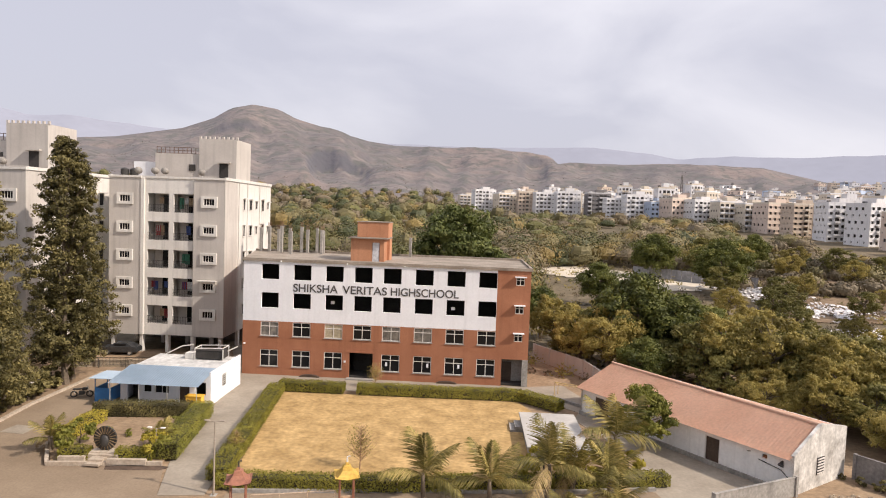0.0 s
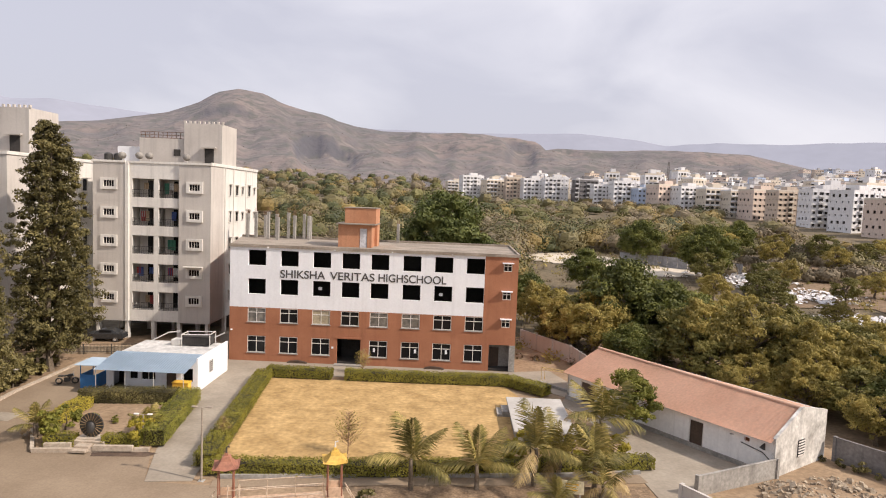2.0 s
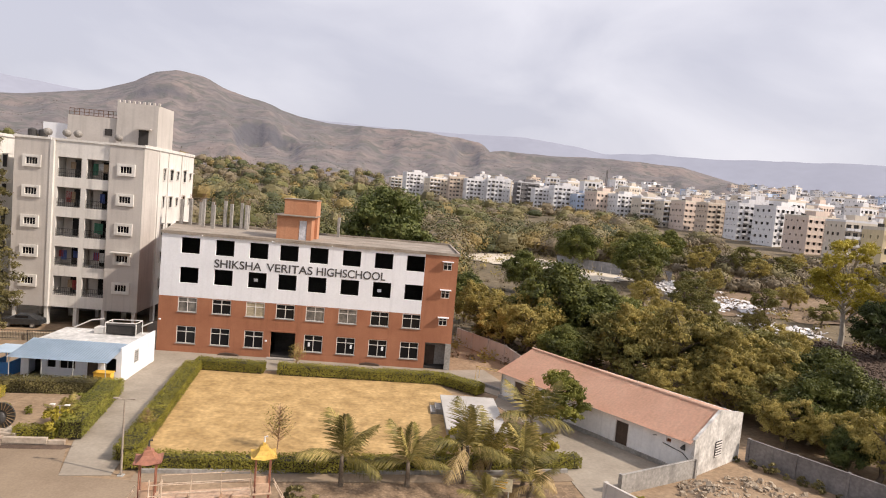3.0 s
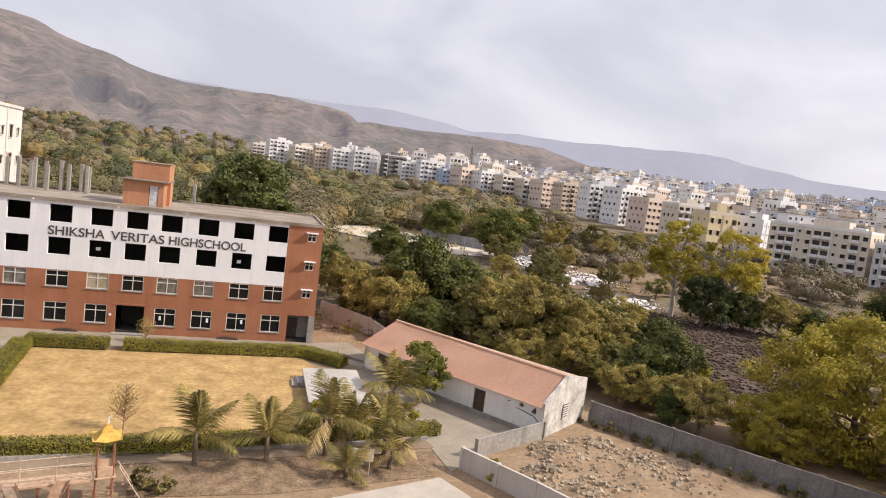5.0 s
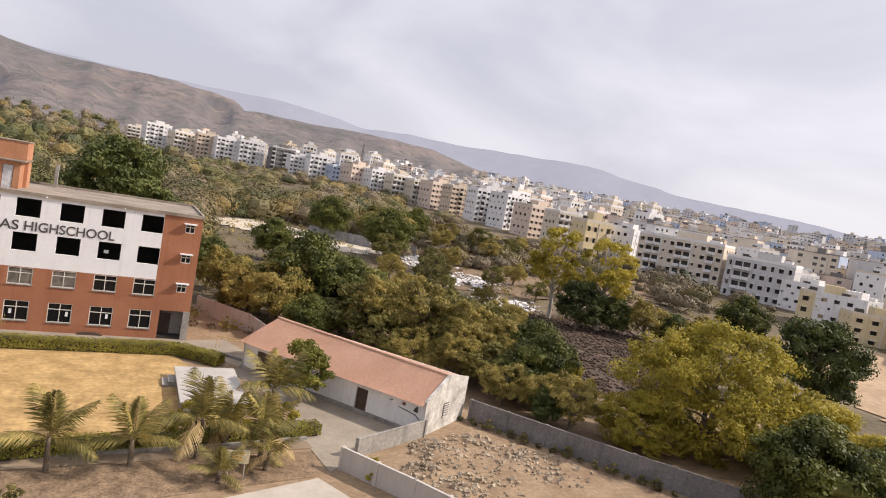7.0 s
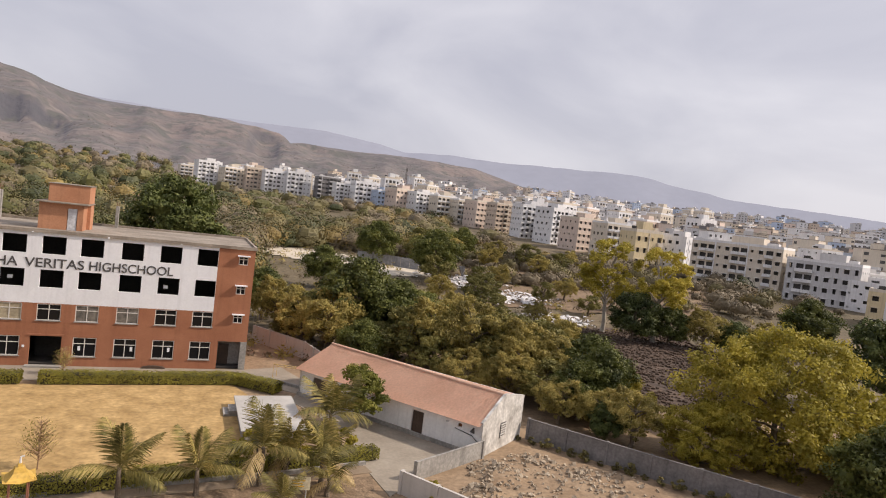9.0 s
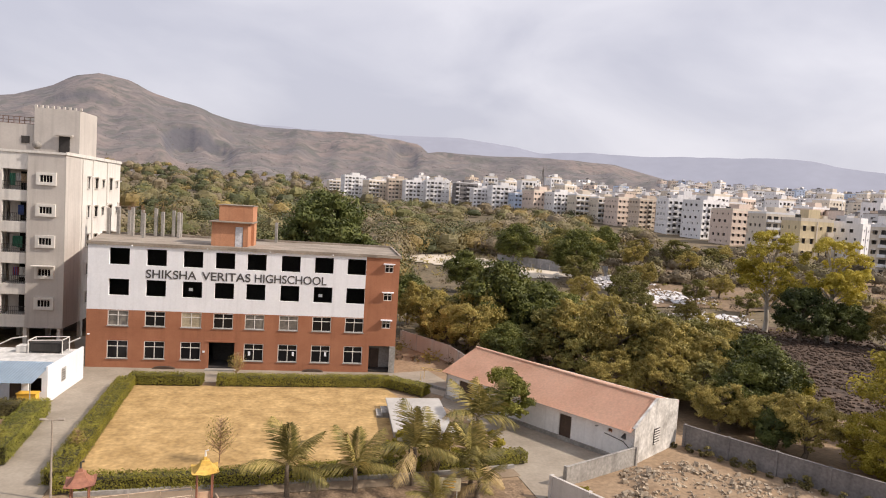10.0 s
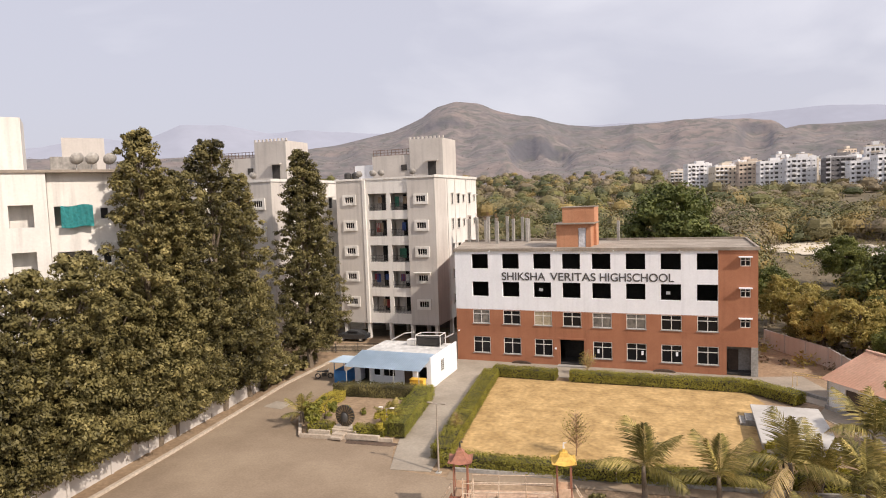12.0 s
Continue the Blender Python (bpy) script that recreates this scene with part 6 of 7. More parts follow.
# woods between the grounds and the hills: one mass of crowns
def build_woods():
    rng = np.random.default_rng(77)
    pts, nors, idx, sizes, cores, core_idx = [], [], [], [], [], []
    made = 0
    while made < 3000:
        a = rng.uniform(-62, 66)
        r = 130 + (640 if a < -2 else 380) * rng.uniform(0, 1) ** 1.15
        if a < -24 and r < 150:
            continue
        if a > 22 and r > 310 - 3.2 * (a - 22):
            continue
        if 0 < a <= 24 and r > 450:
            continue
        if (6 < a < 22 and r < 182) or (a >= 22 and r < 158):
            continue
        low = a > 19 and r < 290
        if low and rng.uniform() < 0.35:
            continue
        if a > 50 and r < 200:
            continue
        x, y = r * math.sin(radians(a)), r * math.cos(radians(a))
        if noise.noise(Vector((x * 0.02, y * 0.02, 2))) < -0.25:
            continue
        g = land(x, y)
        big = rng.uniform() < 0.55
        rad = rng.uniform(4.0, 7.2) if big else rng.uniform(2.0, 4.0)
        hgt = rad * rng.uniform(1.05, 1.6) * (1.0 if a < 5 else 0.85)
        if low:
            rad, hgt = rad * 0.55, hgt * 0.6
        k = int((250 if big else 135) * max(0.4, 1.1 - r / 1000))
        tone = rng.choice(5, p=(0.05, 0.25, 0.6, 0.05, 0.05) if low else (0.24, 0.27, 0.2, 0.17, 0.12) if a < 8 else (0.18, 0.33, 0.3, 0.11, 0.08))
        near = max(0.0, min(1.0, (330 - r) / 130))
        k = int(k * (0.95 + 1.1 * near))
        d = rng.normal(0, 1, (k, 3))
        d[:, 2] = np.abs(d[:, 2]) - 0.35
        d /= np.linalg.norm(d, axis=1)[:, None]
        ph = rng.uniform(0, 6.283, 6)
        lump = 1 + 0.17 * np.sin(3.1 * d[:, 0] * 2 + ph[0]) * np.sin(2.9 * d[:, 1] * 2 + ph[1]) + 0.13 * np.sin(7 * d[:, 0] + ph[2]) * np.sin(6 * d[:, 2] + ph[3])
        lump *= rng.uniform(0.86, 1.06, k)
        pts.append(np.array((x, y, g + hgt * 0.42)) + d * lump[:, None] * np.array((rad, rad, hgt * 0.58)))
        nors.append(d * 1.8)
        sizes.append(np.full(k, 0.62 + r * 0.001 - 0.2 * near))
        # the closed leafy mass inside the crown
        u, v = np.meshgrid(np.linspace(0, 2 * math.pi, 8), np.linspace(-0.45, 1.5, 5))
        e = np.stack((np.cos(u) * np.cos(v), np.sin(u) * np.cos(v), np.sin(v)), -1)
        swell = (0.76 - 0.2 * near) * (1 + 0.17 * np.sin(6.2 * e[..., 0] + ph[0]) * np.sin(5.8 * e[..., 1] + ph[1]) + 0.13 * np.sin(7 * e[..., 0] + ph[2]) * np.sin(6 * e[..., 2] + ph[3]))
        q = np.array((x, y, g + hgt * 0.42)) + e * swell[..., None] * np.array((rad, rad, hgt * 0.58))
        core = np.stack((q[:-1, :-1], q[:-1, 1:], q[1:, 1:], q[1:, :-1]), 2).reshape(-1, 4, 3)
        cores.append(core)
        core_idx.append(np.full(len(core), tone))
        idx.append(np.full(k, tone))
        made += 1
    pts, nors, idx, sizes = np.concatenate(pts), np.concatenate(nors), np.concatenate(idx), np.concatenate(sizes)
    co = leaf_quads(rng, pts, nors, sizes, sizes * 0.8, 0.1, 0.22)
    co = np.concatenate([co.reshape(-1, 4, 3)] + cores)
    idx = np.concatenate([idx] + core_idx)
    me = quads_mesh("woodland", co, [W_GREEN, W_OLIVE, W_DRY, W_DARK, W_RUST], idx)
    tagged(new("woodland", me), "mixed dry woodland of olive, brown and green crowns", "trees", "", "stuff")


build_woods()


def build_scrub():
    """Low dry bushes and grass tufts on the waste ground."""
    rng = np.random.default_rng(31)
    pts, nors, idx = [], [], []
    for i in range(1500):
        a = rng.uniform(5, 62)
        r = rng.uniform(72, 215)
        x, y = r * math.sin(radians(a)), r * math.cos(radians(a))
        if x < 44 and y < 62:
            continue
        if (46 < x < 82 and 48 < y < 95 and rng.uniform() < 0.94) or a > 52:
            continue
        rad = rng.uniform(0.5, 1.7)
        p, n = clump_points(rng, [(x, y, land(x, y) + 0.3 * rad, rad, rad, rad * 0.8)], 42, 0.3)
        pts.append(p)
        nors.append(n)
        idx.append(np.full(len(p), rng.choice(3, p=(0.7, 0.24, 0.06))))
    pts, nors, idx = np.concatenate(pts), np.concatenate(nors), np.concatenate(idx)
    co = leaf_quads(rng, pts, nors, 0.5, 0.22, 0.0, 0.8)
    tagged(new("scrub", quads_mesh("scrub", co, [L_THORN, L_DRY, L_WEED], idx)), "low dry brown scrub on waste ground", "bushes", "", "stuff")


build_scrub()


def build_hill_scrub():
    rng = np.random.default_rng(63)
    n = 4500
    a = rng.uniform(-64, 45, n)
    r = rng.uniform(700, 1330, n)
    pts = np.array([(q * math.sin(radians(w)), q * math.cos(radians(w)), 0) for q, w in zip(r, a)])
    keep = [i for i in range(n) if noise.noise(Vector((pts[i][0] * 0.012, pts[i][1] * 0.012, 4))) > -0.15]
    pts = pts[keep]
    for p in pts:
        p[2] = land(p[0], p[1]) + 1.5
    c = np.repeat(pts, 3, 0) + rng.normal(0, 2.2, (3 * len(pts), 3)) * np.array((1, 1, 0.3))
    nor = np.tile(np.array((0, -0.6, 0.9)), (len(c), 1))
    size = rng.uniform(1.0, 2.2, len(c))
    co = leaf_quads(rng, c, nor, size, size * 0.6, 0.0, 0.35)
    tagged(new("hill_scrub", quads_mesh("hill_scrub", co, [L_SCRUB])), "dusty grey-brown scrub dotting the hillside", "bushes", "", "stuff")


L_SCRUB = leafy("hill_scrub_leaves", (0.105, 0.092, 0.074), (0.125, 0.108, 0.086), (0.145, 0.125, 0.1), 0.1, 0.02)
build_hill_scrub()


# ---- hedges ----
def build_hedge(pts, width, h, seed, label, mat=None, z0=0.07, density=230):
    rng = np.random.default_rng(seed)
    s = empty("hedge", label, "hedge", pts[0][0], pts[0][1], z0)
    ox, oy = pts[0]
    P, N = [], []
    bm = bmesh.new()
    for (xa, ya), (xb, yb) in zip(pts, pts[1:]):
        d = np.array((xb - xa, yb - ya))
        ln = np.linalg.norm(d)
        d = d / ln
        nrm = np.array((-d[1], d[0]))
        n = int(ln * (width + 2 * h) * density)
        u = rng.uniform(-0.05, ln + 0.05, n)
        face = rng.uniform(0, width + 2 * h, n)
        side = np.where(face < width, 0, np.where(face < width + h, 1, -1))
        w = np.where(side == 0, rng.uniform(-0.5, 0.5, n) * width, side * width / 2)
        z = np.where(side == 0, h, rng.uniform(0.12, 1.0, n) * h)
        w = w + rng.normal(0, 0.05, n)
        z = z + rng.normal(0, 0.05, n) + np.where(side == 0, 0.06 * np.sin(u * 1.7 + seed) + 0.05 * np.sin(u * 0.6), 0)
        m = int(width * h * density * 2)
        eu, ew, ez = np.where(rng.uniform(0, 1, m) < 0.5, 0.0, ln), rng.uniform(-0.5, 0.5, m) * width, rng.uniform(0.1, 1.0, m) * h
        u, w, z, side = np.concatenate([u, eu]), np.concatenate([w, ew]), np.concatenate([z, ez]), np.concatenate([side, rng.choice([-1, 1], m)])
        P.append(np.stack([xa - ox + d[0] * u + nrm[0] * w, ya - oy + d[1] * u + nrm[1] * w, z], 1))
        N.append(np.stack([nrm[0] * side, nrm[1] * side, np.where(side == 0, 1.0, 0.25)], 1) * 1.3)
        hw = width / 2 - 0.12
        q = [(xa - ox + d[0] * 0.15 + nrm[0] * k * hw, ya - oy + d[1] * 0.15 + nrm[1] * k * hw) for k in (-1, 1)]
        e = [(xb - ox - d[0] * 0.15 + nrm[0] * k * hw, yb - oy - d[1] * 0.15 + nrm[1] * k * hw) for k in (-1, 1)]
        poly_slab(bm, (q[0], e[0], e[1], q[1]), 0.0, h - 0.12)
    bmesh.ops.recalc_face_normals(bm, faces=bm.faces[:])
    part("hedge_core", bm, M_TWIG, s, "dark woody inside of the hedge")
    cr = new("leaves", quads_mesh("leaves", leaf_quads(rng, np.concatenate(P), np.concatenate(N), 0.125, 0.08, 0.0, 0.45), [mat or L_HEDGE]))
    cr.parent = s
    return s


M_TWIG = surf("hedge_twigs", (0.035, 0.03, 0.018), (0.06, 0.05, 0.03), 2.0, 12.0, 0.95, 0.6, depth=0.08)
build_hedge([(-18.2, 60.9), (-11.85, 60.9)], 1.3, 0.95, 1, "clipped green hedge at the back of the lawn")
build_hedge([(-10.5, 60.9), (5.6, 61.3), (8.9, 58.3)], 1.3, 0.95, 2, "clipped green hedge at the back of the lawn")
build_hedge([(-18.3, 60.2), (-15.9, 39.6)], 1.4, 0.9, 3, "clipped green hedge along the path")
build_hedge([(-15.6, 38.9), (-4, 39.9), (6.0, 41.5), (14.0, 43.0)], 1.1, 0.85, 4, "clipped hedge at the front of the lawn")
build_hedge([(-20.7, 42.4), (-22.2, 52.2)], 1.6, 1.25, 5, "clipped garden hedge beside the path", L_GREEN)
build_hedge([(-23.2, 51.8), (-30.8, 50.9)], 1.3, 1.15, 6, "clipped garden hedge before the cabin", L_OLIVE)
build_hedge([(-27.8, 41.8), (-25.9, 42.1)], 0.9, 0.8, 7, "low garden hedge behind the kerb", L_HEDGE)
build_hedge([(-24.0, 42.2), (-21.6, 42.5)], 0.9, 0.8, 8, "low garden hedge behind the kerb", L_HEDGE)
build_hedge([(-29.6, 44.6), (-29.8, 49.8)], 1.2, 0.9, 9, "loose yellowish garden hedge", L_YELLOW)


def bush(name, label, seed, h, r, mat, leaf=0.22, per=90, blobs=12):
    return make_tree(name, label, seed, h, r, 0.15, blobs, per, leaf, mat, category="shrub", limbs=False, shell=0.3)


bs1 = put(bush("garden_shrub", "leafy green shrub in the garden bed", 41, 1.7, 0.9, L_GREEN), -28.5, 42.7, 1.35)
bs2 = put(bush("flowering_shrub", "loose yellowish shrub in the garden bed", 42, 1.5, 0.8, L_YELLOW), -21.9, 42.9, 1.35)
bs3 = put(bush("roadside_shrub", "broad-leaved shrub beside the kerb", 43, 2.2, 1.4, L_OLIVE, 0.4), -39.2, 52.4)
for x, y, sc in ((-4.6, 35.2, 0.62), (-3.6, 34.6, 0.45), (-38.9, 54.0, 1.1), (-39.3, 56.0, 0.95), (-39.6, 58.2, 1.0), (-38.8, 50.8, 0.9), (-39.9, 60.4, 0.8)):
    place(bs3, x, y, sc, trng.uniform(0, 360))
for x, y, sc in ((-28.2, 44.6, 1.2), (-27.0, 46.2, 0.6), (-21.3, 43.3, 1.0), (-25.5, 46.5, 0.45), (-23.3, 46.0, 0.5), (-22.9, 48.2, 0.8)):
    place(bs1, x, y, sc, trng.uniform(0, 360))
for x, y, sc in ((5.6, 42.9, 1.7), (4.4, 42.6, 1.2), (8.6, 43.6, 1.3), (16.0, 36.4, 0.8), (15.6, 35.2, 0.6), (11.5, 43.6, 1.4)):
    place(bs2, x, y, sc, trng.uniform(0, 360), 1.0, 0.05, "yellow-green shrub among the palms")


# weeds along the wall foot, added also to deepen its shadow strip
for k in range(16):
    place(bs3, 27.4 + 0.7 * k, 45.8 - 0.95 * k, 0.22 + 0.1 * (k * 7 % 3), 77 * k, 1.0, 0.05, "low dusty weeds, also darkening the wall's shadow strip")


def bare_sapling(x, y, h, seed):
    rng = random.Random(seed)
    s = empty("bare_sapling", "small leafless sapling with thin reddish twigs", "tree", x, y, 0.05)
    bm = bmesh.new()
    tube(bm, [(0, 0, 0), (0.05, 0, h * 0.5), (0, 0.05, h)], [0.05, 0.035, 0.01], 5)
    for k in range(90):
        z = rng.uniform(0.15, 0.9) * h
        a = rng.uniform(0, 6.283)
        ln = rng.uniform(0.3, 0.75) * (1.2 - z / h) * h * 0.55
        e = (ln * math.cos(a), ln * math.sin(a), z + ln * 0.9)
        tube(bm, [(0, 0, z), (e[0] * 0.5, e[1] * 0.5, z + ln * 0.35), e], [0.022, 0.015, 0.006], 4)
    part("stem", bm, surf("reddish_twigs", (0.3, 0.19, 0.11), (0.42, 0.28, 0.17), 2.0, 8.0, 0.9, 0.0), s)
    rg = np.random.default_rng(seed)
    p, n = clump_points(rg, [(0, 0, h * 0.62, h * 0.36, h * 0.36, h * 0.4)], 620, 0.1)
    lv = new("leaves", quads_mesh("leaves", leaf_quads(rg, p, n, 0.12, 0.07, 0.5, 0.9), [L_DRY]))
    lv.parent = s


bare_sapling(-7.1, 42.9, 3.3, 1)
bare_sapling(-9.2, 63.4, 2.6, 2)
bare_sapling(-16.4, 44.3, 1.8, 3)


# ---- palms ----
def frond_mesh(seed, length, bend, mat):
    rng = np.random.default_rng(seed)
    bm = bmesh.new()
    n = 14
    mid = []
    for i in range(n + 1):
        f = i / n
        mid.append(Vector((length * (f - 0.12 * bend * f * f), 0, length * (0.42 * f - bend * f * f))))
    tube(bm, mid, [0.035 * (1 - 0.85 * i / n) for i in range(n + 1)], 4)
    me = bpy.data.meshes.new("frond")
    bm.to_mesh(me)
    bm.free()
    quads = []
    for i in range(40):
        f = 0.1 + 0.9 * i / 39
        k = min(n - 1, int(f * n))
        p = mid[k].lerp(mid[k + 1], f * n - k)
        d = (mid[k + 1] - mid[k]).normalized()
        for sgn in (-1, 1):
            ln = length * 0.36 * math.sin(math.pi * (0.12 + 0.85 * f)) ** 0.7 * rng.uniform(0.8, 1.15)
            out = (Vector((0, sgn, 0)) * 0.75 + d * 0.55 + Vector((0, 0, -0.2 - 0.45 * rng.uniform()))).normalized()
            wv = d * 0.04
            q = p + out * ln * 0.5 + Vector((0, 0, 0.03))
            e = p + out * ln + Vector((0, 0, -0.12 * ln))
            quads.append((p - wv * 0.5, p + wv * 0.5, q + wv, q - wv))
            quads.append((q - wv, q + wv, e + wv * 0.15, e - wv * 0.15))
    co = np.array([[tuple(v) for v in q] for q in quads])
    lm = quads_mesh("frond", co, [mat])
    b2 = bmesh.new()
    b2.from_mesh(me)
    b2.from_mesh(lm)
    out_me = bpy.data.meshes.new("frond")
    b2.to_mesh(out_me)
    b2.free()
    out_me.materials.append(mat)
    return out_me


L_PALMDRY = leafy("dry_palm_leaflets", (0.3, 0.2, 0.08), (0.5, 0.37, 0.17), (0.66, 0.5, 0.26), 0.3, 0.7, 0.45)
FRONDS = [frond_mesh(1, 3.6, 0.36, L_PALM), frond_mesh(2, 3.4, 0.56, L_PALM), frond_mesh(3, 3.2, 0.7, L_PALMDRY), frond_mesh(4, 2.8, 0.14, L_PALM)]


def build_palm(x, y, h, size, seed, label="young coconut palm with yellowing drooping fronds"):
    rng = random.Random(seed)
    s = empty("coconut_palm", label, "palm", x, y, 0, rng.uniform(0, 360), group="palms before the lawn")
    bm = bmesh.new()
    k = 7
    tube(bm, [(0.08 * math.sin(i), 0.05 * i / k, h * i / k) for i in range(k + 1)], [(0.17 - 0.07 * i / k) + (0.015 if i % 2 else 0) for i in range(k + 1)], 9)
    part("trunk", bm, M_BARK, s)
    n = 9
    for i in range(n):
        f = i / n
        me = FRONDS[3] if f < 0.22 else FRONDS[0] if f < 0.5 else FRONDS[1] if f < 0.78 else FRONDS[2]
        ob = new("frond", me)
        ob.parent = s
        tilt = 74 - 88 * f + rng.uniform(-12, 12)
        ob.matrix_basis = Matrix.Translation((0, 0, h - 0.05 - 0.2 * f)) @ pose(0, 0, 0, 0, 0, i * 137.5 + rng.uniform(-15, 15)) @ pose(0, 0, 0, 0, -tilt, 0) @ Matrix.Diagonal((size * 0.88, size * 0.88, size * 0.88, 1))
    return s


for i, (x, y, h, sz) in enumerate(((-2.3, 37.9, 2.1, 1.0), (1.8, 38.4, 1.7, 0.95), (5.5, 39.4, 2.5, 1.05), (9.3, 39.3, 1.8, 1.0), (10.6, 43.6, 3.2, 1.1), (6.4, 36.0, 0.8, 0.62), (9.4, 37.4, 1.2, 0.7), (7.4, 41.2, 1.6, 0.85))):
    build_palm(x, y, h, sz, i + 3)
build_palm(-21.9, 44.0, 1.1, 0.55, 40, "small feathery garden palm")
build_palm(-29.3, 42.9, 1.2, 0.6, 41, "small yellow-green garden palm")


# ---- rubble yard ----
def build_rubble():
    rng = random.Random(9)
    bm = bmesh.new()
    heaps = ((19.6, 36.2, 1.6, 0.9, 150), (22.3, 39.6, 2.2, 0.7, 150), (25.8, 40.6, 2.4, 0.4, 120), (28.4, 38.0, 2.6, 0.35, 90), (23.5, 35.0, 3.0, 0.12, 70), (30.5, 36.0, 3.0, 0.12, 60), (21.0, 33.5, 1.8, 0.6, 110))
    for hx, hy, hr, hh, n in heaps:
        for k in range(int(n * 1.7)):
            a, q = rng.uniform(0, 6.283), rng.uniform(0, 1) ** 0.7
            x, y = hx + hr * q * math.cos(a), hy + hr * q * math.sin(a)
            z = hh * (1 - q) * rng.uniform(0.5, 1.0)
            r = rng.uniform(0.04, 0.13) if rng.random() < 0.88 else rng.uniform(0.12, 0.22)
            vs = []
            for dx, dy, dz in ((-1, -1, -1), (1, -1, -1), (1, 1, -1), (-1, 1, -1), (-1, -1, 1), (1, -1, 1), (1, 1, 1), (-1, 1, 1)):
                vs.append(Vector((dx * rng.uniform(0.5, 1.1), dy * rng.uniform(0.5, 1.1), dz * rng.uniform(0.4, 0.9))) * r)
            e = Euler((rng.uniform(0, 6), rng.uniform(0, 6), rng.uniform(0, 6)))
            v = [bm.verts.new(Vector((x, y, z + r * 0.5)) + (e.to_matrix() @ p)) for p in vs]
            for f in ((3, 2, 1, 0), (4, 5, 6, 7), (0, 1, 5, 4), (1, 2, 6, 5), (2, 3, 7, 6), (3, 0, 4, 7)):
                bm.faces.new([v[i] for i in f])
    m = surf("rubble_stone", (0.2, 0.155, 0.11), (0.46, 0.38, 0.28), 1.8, 6.0, 0.95, 0.4)
    tagged(link("rubble", bm, m), "heaps of broken stone and concrete on bare earth", "rubble", "", "stuff")
    bm = bmesh.new()
    n = 34
    g = {}
    for i in range(n + 1):
        for j in range(n + 1):
            x, y = 14 + 24 * i / n, 24 + 22 * j / n
            z = -0.15
            for hx, hy, hr, hh, _ in heaps:
                z = max(z, hh * 0.75 * (1 - ((x - hx) ** 2 + (y - hy) ** 2) / (hr * hr)))
            g[i, j] = bm.verts.new((x, y, z + 0.12 * noise.noise(Vector((x * 0.7, y * 0.7, 1)))))
    for i in range(n):
        for j in range(n):
            bm.faces.new((g[i, j], g[i + 1, j], g[i + 1, j + 1], g[i, j + 1]))
    tagged(link("earth_heaps", bm, M_EARTH), "mounds of bare dusty earth", "earth", "", "stuff")


build_rubble()


def build_litter():
    """White sheets and sacks strewn over the waste ground."""
    rng = random.Random(19)
    bm = bmesh.new()
    for hx, hy, sx, sy, n in ((66, 150, 9, 12, 330), (71, 128, 9, 9, 200), (69, 106, 6, 4.5, 190)):
        for k in range(n):
            x, y = hx + rng.gauss(0, sx * 0.5), hy + rng.gauss(0, sy * 0.5)
            r = rng.uniform(0.3, 0.95)
            z = land(x, y) + rng.uniform(0.15, 0.5)
            v = []
            for q in range(6):
                a = 6.283 * q / 6
                v.append(bm.verts.new((x + r * math.cos(a) * rng.uniform(0.6, 1), y + r * math.sin(a) * rng.uniform(0.6, 1), z + rng.uniform(-0.25, 0.25))))
            c = bm.verts.new((x, y, z + 0.25))
            for q in range(6):
                bm.faces.new((v[q], v[(q + 1) % 6], c))
    tagged(link("white_sheeting", bm, surf("white_plastic", (0.62, 0.6, 0.6), (0.8, 0.78, 0.78), 0.5, 3.0, 0.6, 0.1)), "crumpled white plastic sheeting strewn on waste ground", "litter", "", "stuff")


build_litter()


def build_sheet_fence():
    s = empty("sheet_fence", "grey corrugated sheet fence on a sandy bank", "fence", 44, 172, land(44, 172) - 0.3, -38)
    m = surf("grey_sheet", (0.24, 0.24, 0.255), (0.34, 0.34, 0.35), 0.3, 2.0, 0.7, 0.0, streak=0.3)
    for k in range(12):
        part("sheet", boxes((k * 2.6, k * 2.6 + 2.5, 0, 0.08, k * -0.03, 3.1 - k * 0.03)), m, s)
    return s


build_sheet_fence()


def build_hut():
    x, y = 57, 126
    s = empty("small_hut", "small dark-walled hut with a flat sheet roof", "hut", x, y, land(x, y) - 0.1, -20)
    part("wall", boxes((0, 5, 0, 4, 0, 2.6)), M_WALLGREY, s)
    part("roof", boxes((-0.5, 5.5, -0.5, 4.5, 2.6, 2.75)), M_CONCRETE, s)
    part("door", boxes((1.8, 2.8, -0.05, -0.003, 0, 2.0)), M_BROWN, s)


build_hut()

# ---- the town ----
TOWN = [surf("town_%s" % n, tuple(k * 0.9 for k in c), c, 0.08, 1.2, 0.85, 0.0, streak=0.15, contrast=0.05) for n, c in (
    ("white", (0.82, 0.81, 0.81)), ("cream", (0.72, 0.64, 0.53)), ("beige", (0.62, 0.51, 0.41)), ("grey", (0.6, 0.59, 0.59)), ("yellow", (0.72, 0.6, 0.38)), ("blue", (0.48, 0.57, 0.72)), ("pink", (0.72, 0.59, 0.5)), ("dark", (0.2, 0.19, 0.19)))]


# dark colour that stands in for the shade behind town windows
M_TOWNIN = surf("interior_shade_colour", (0.08, 0.075, 0.072), (0.13, 0.122, 0.115), 0.3, 2.0, 0.9, 0.0)


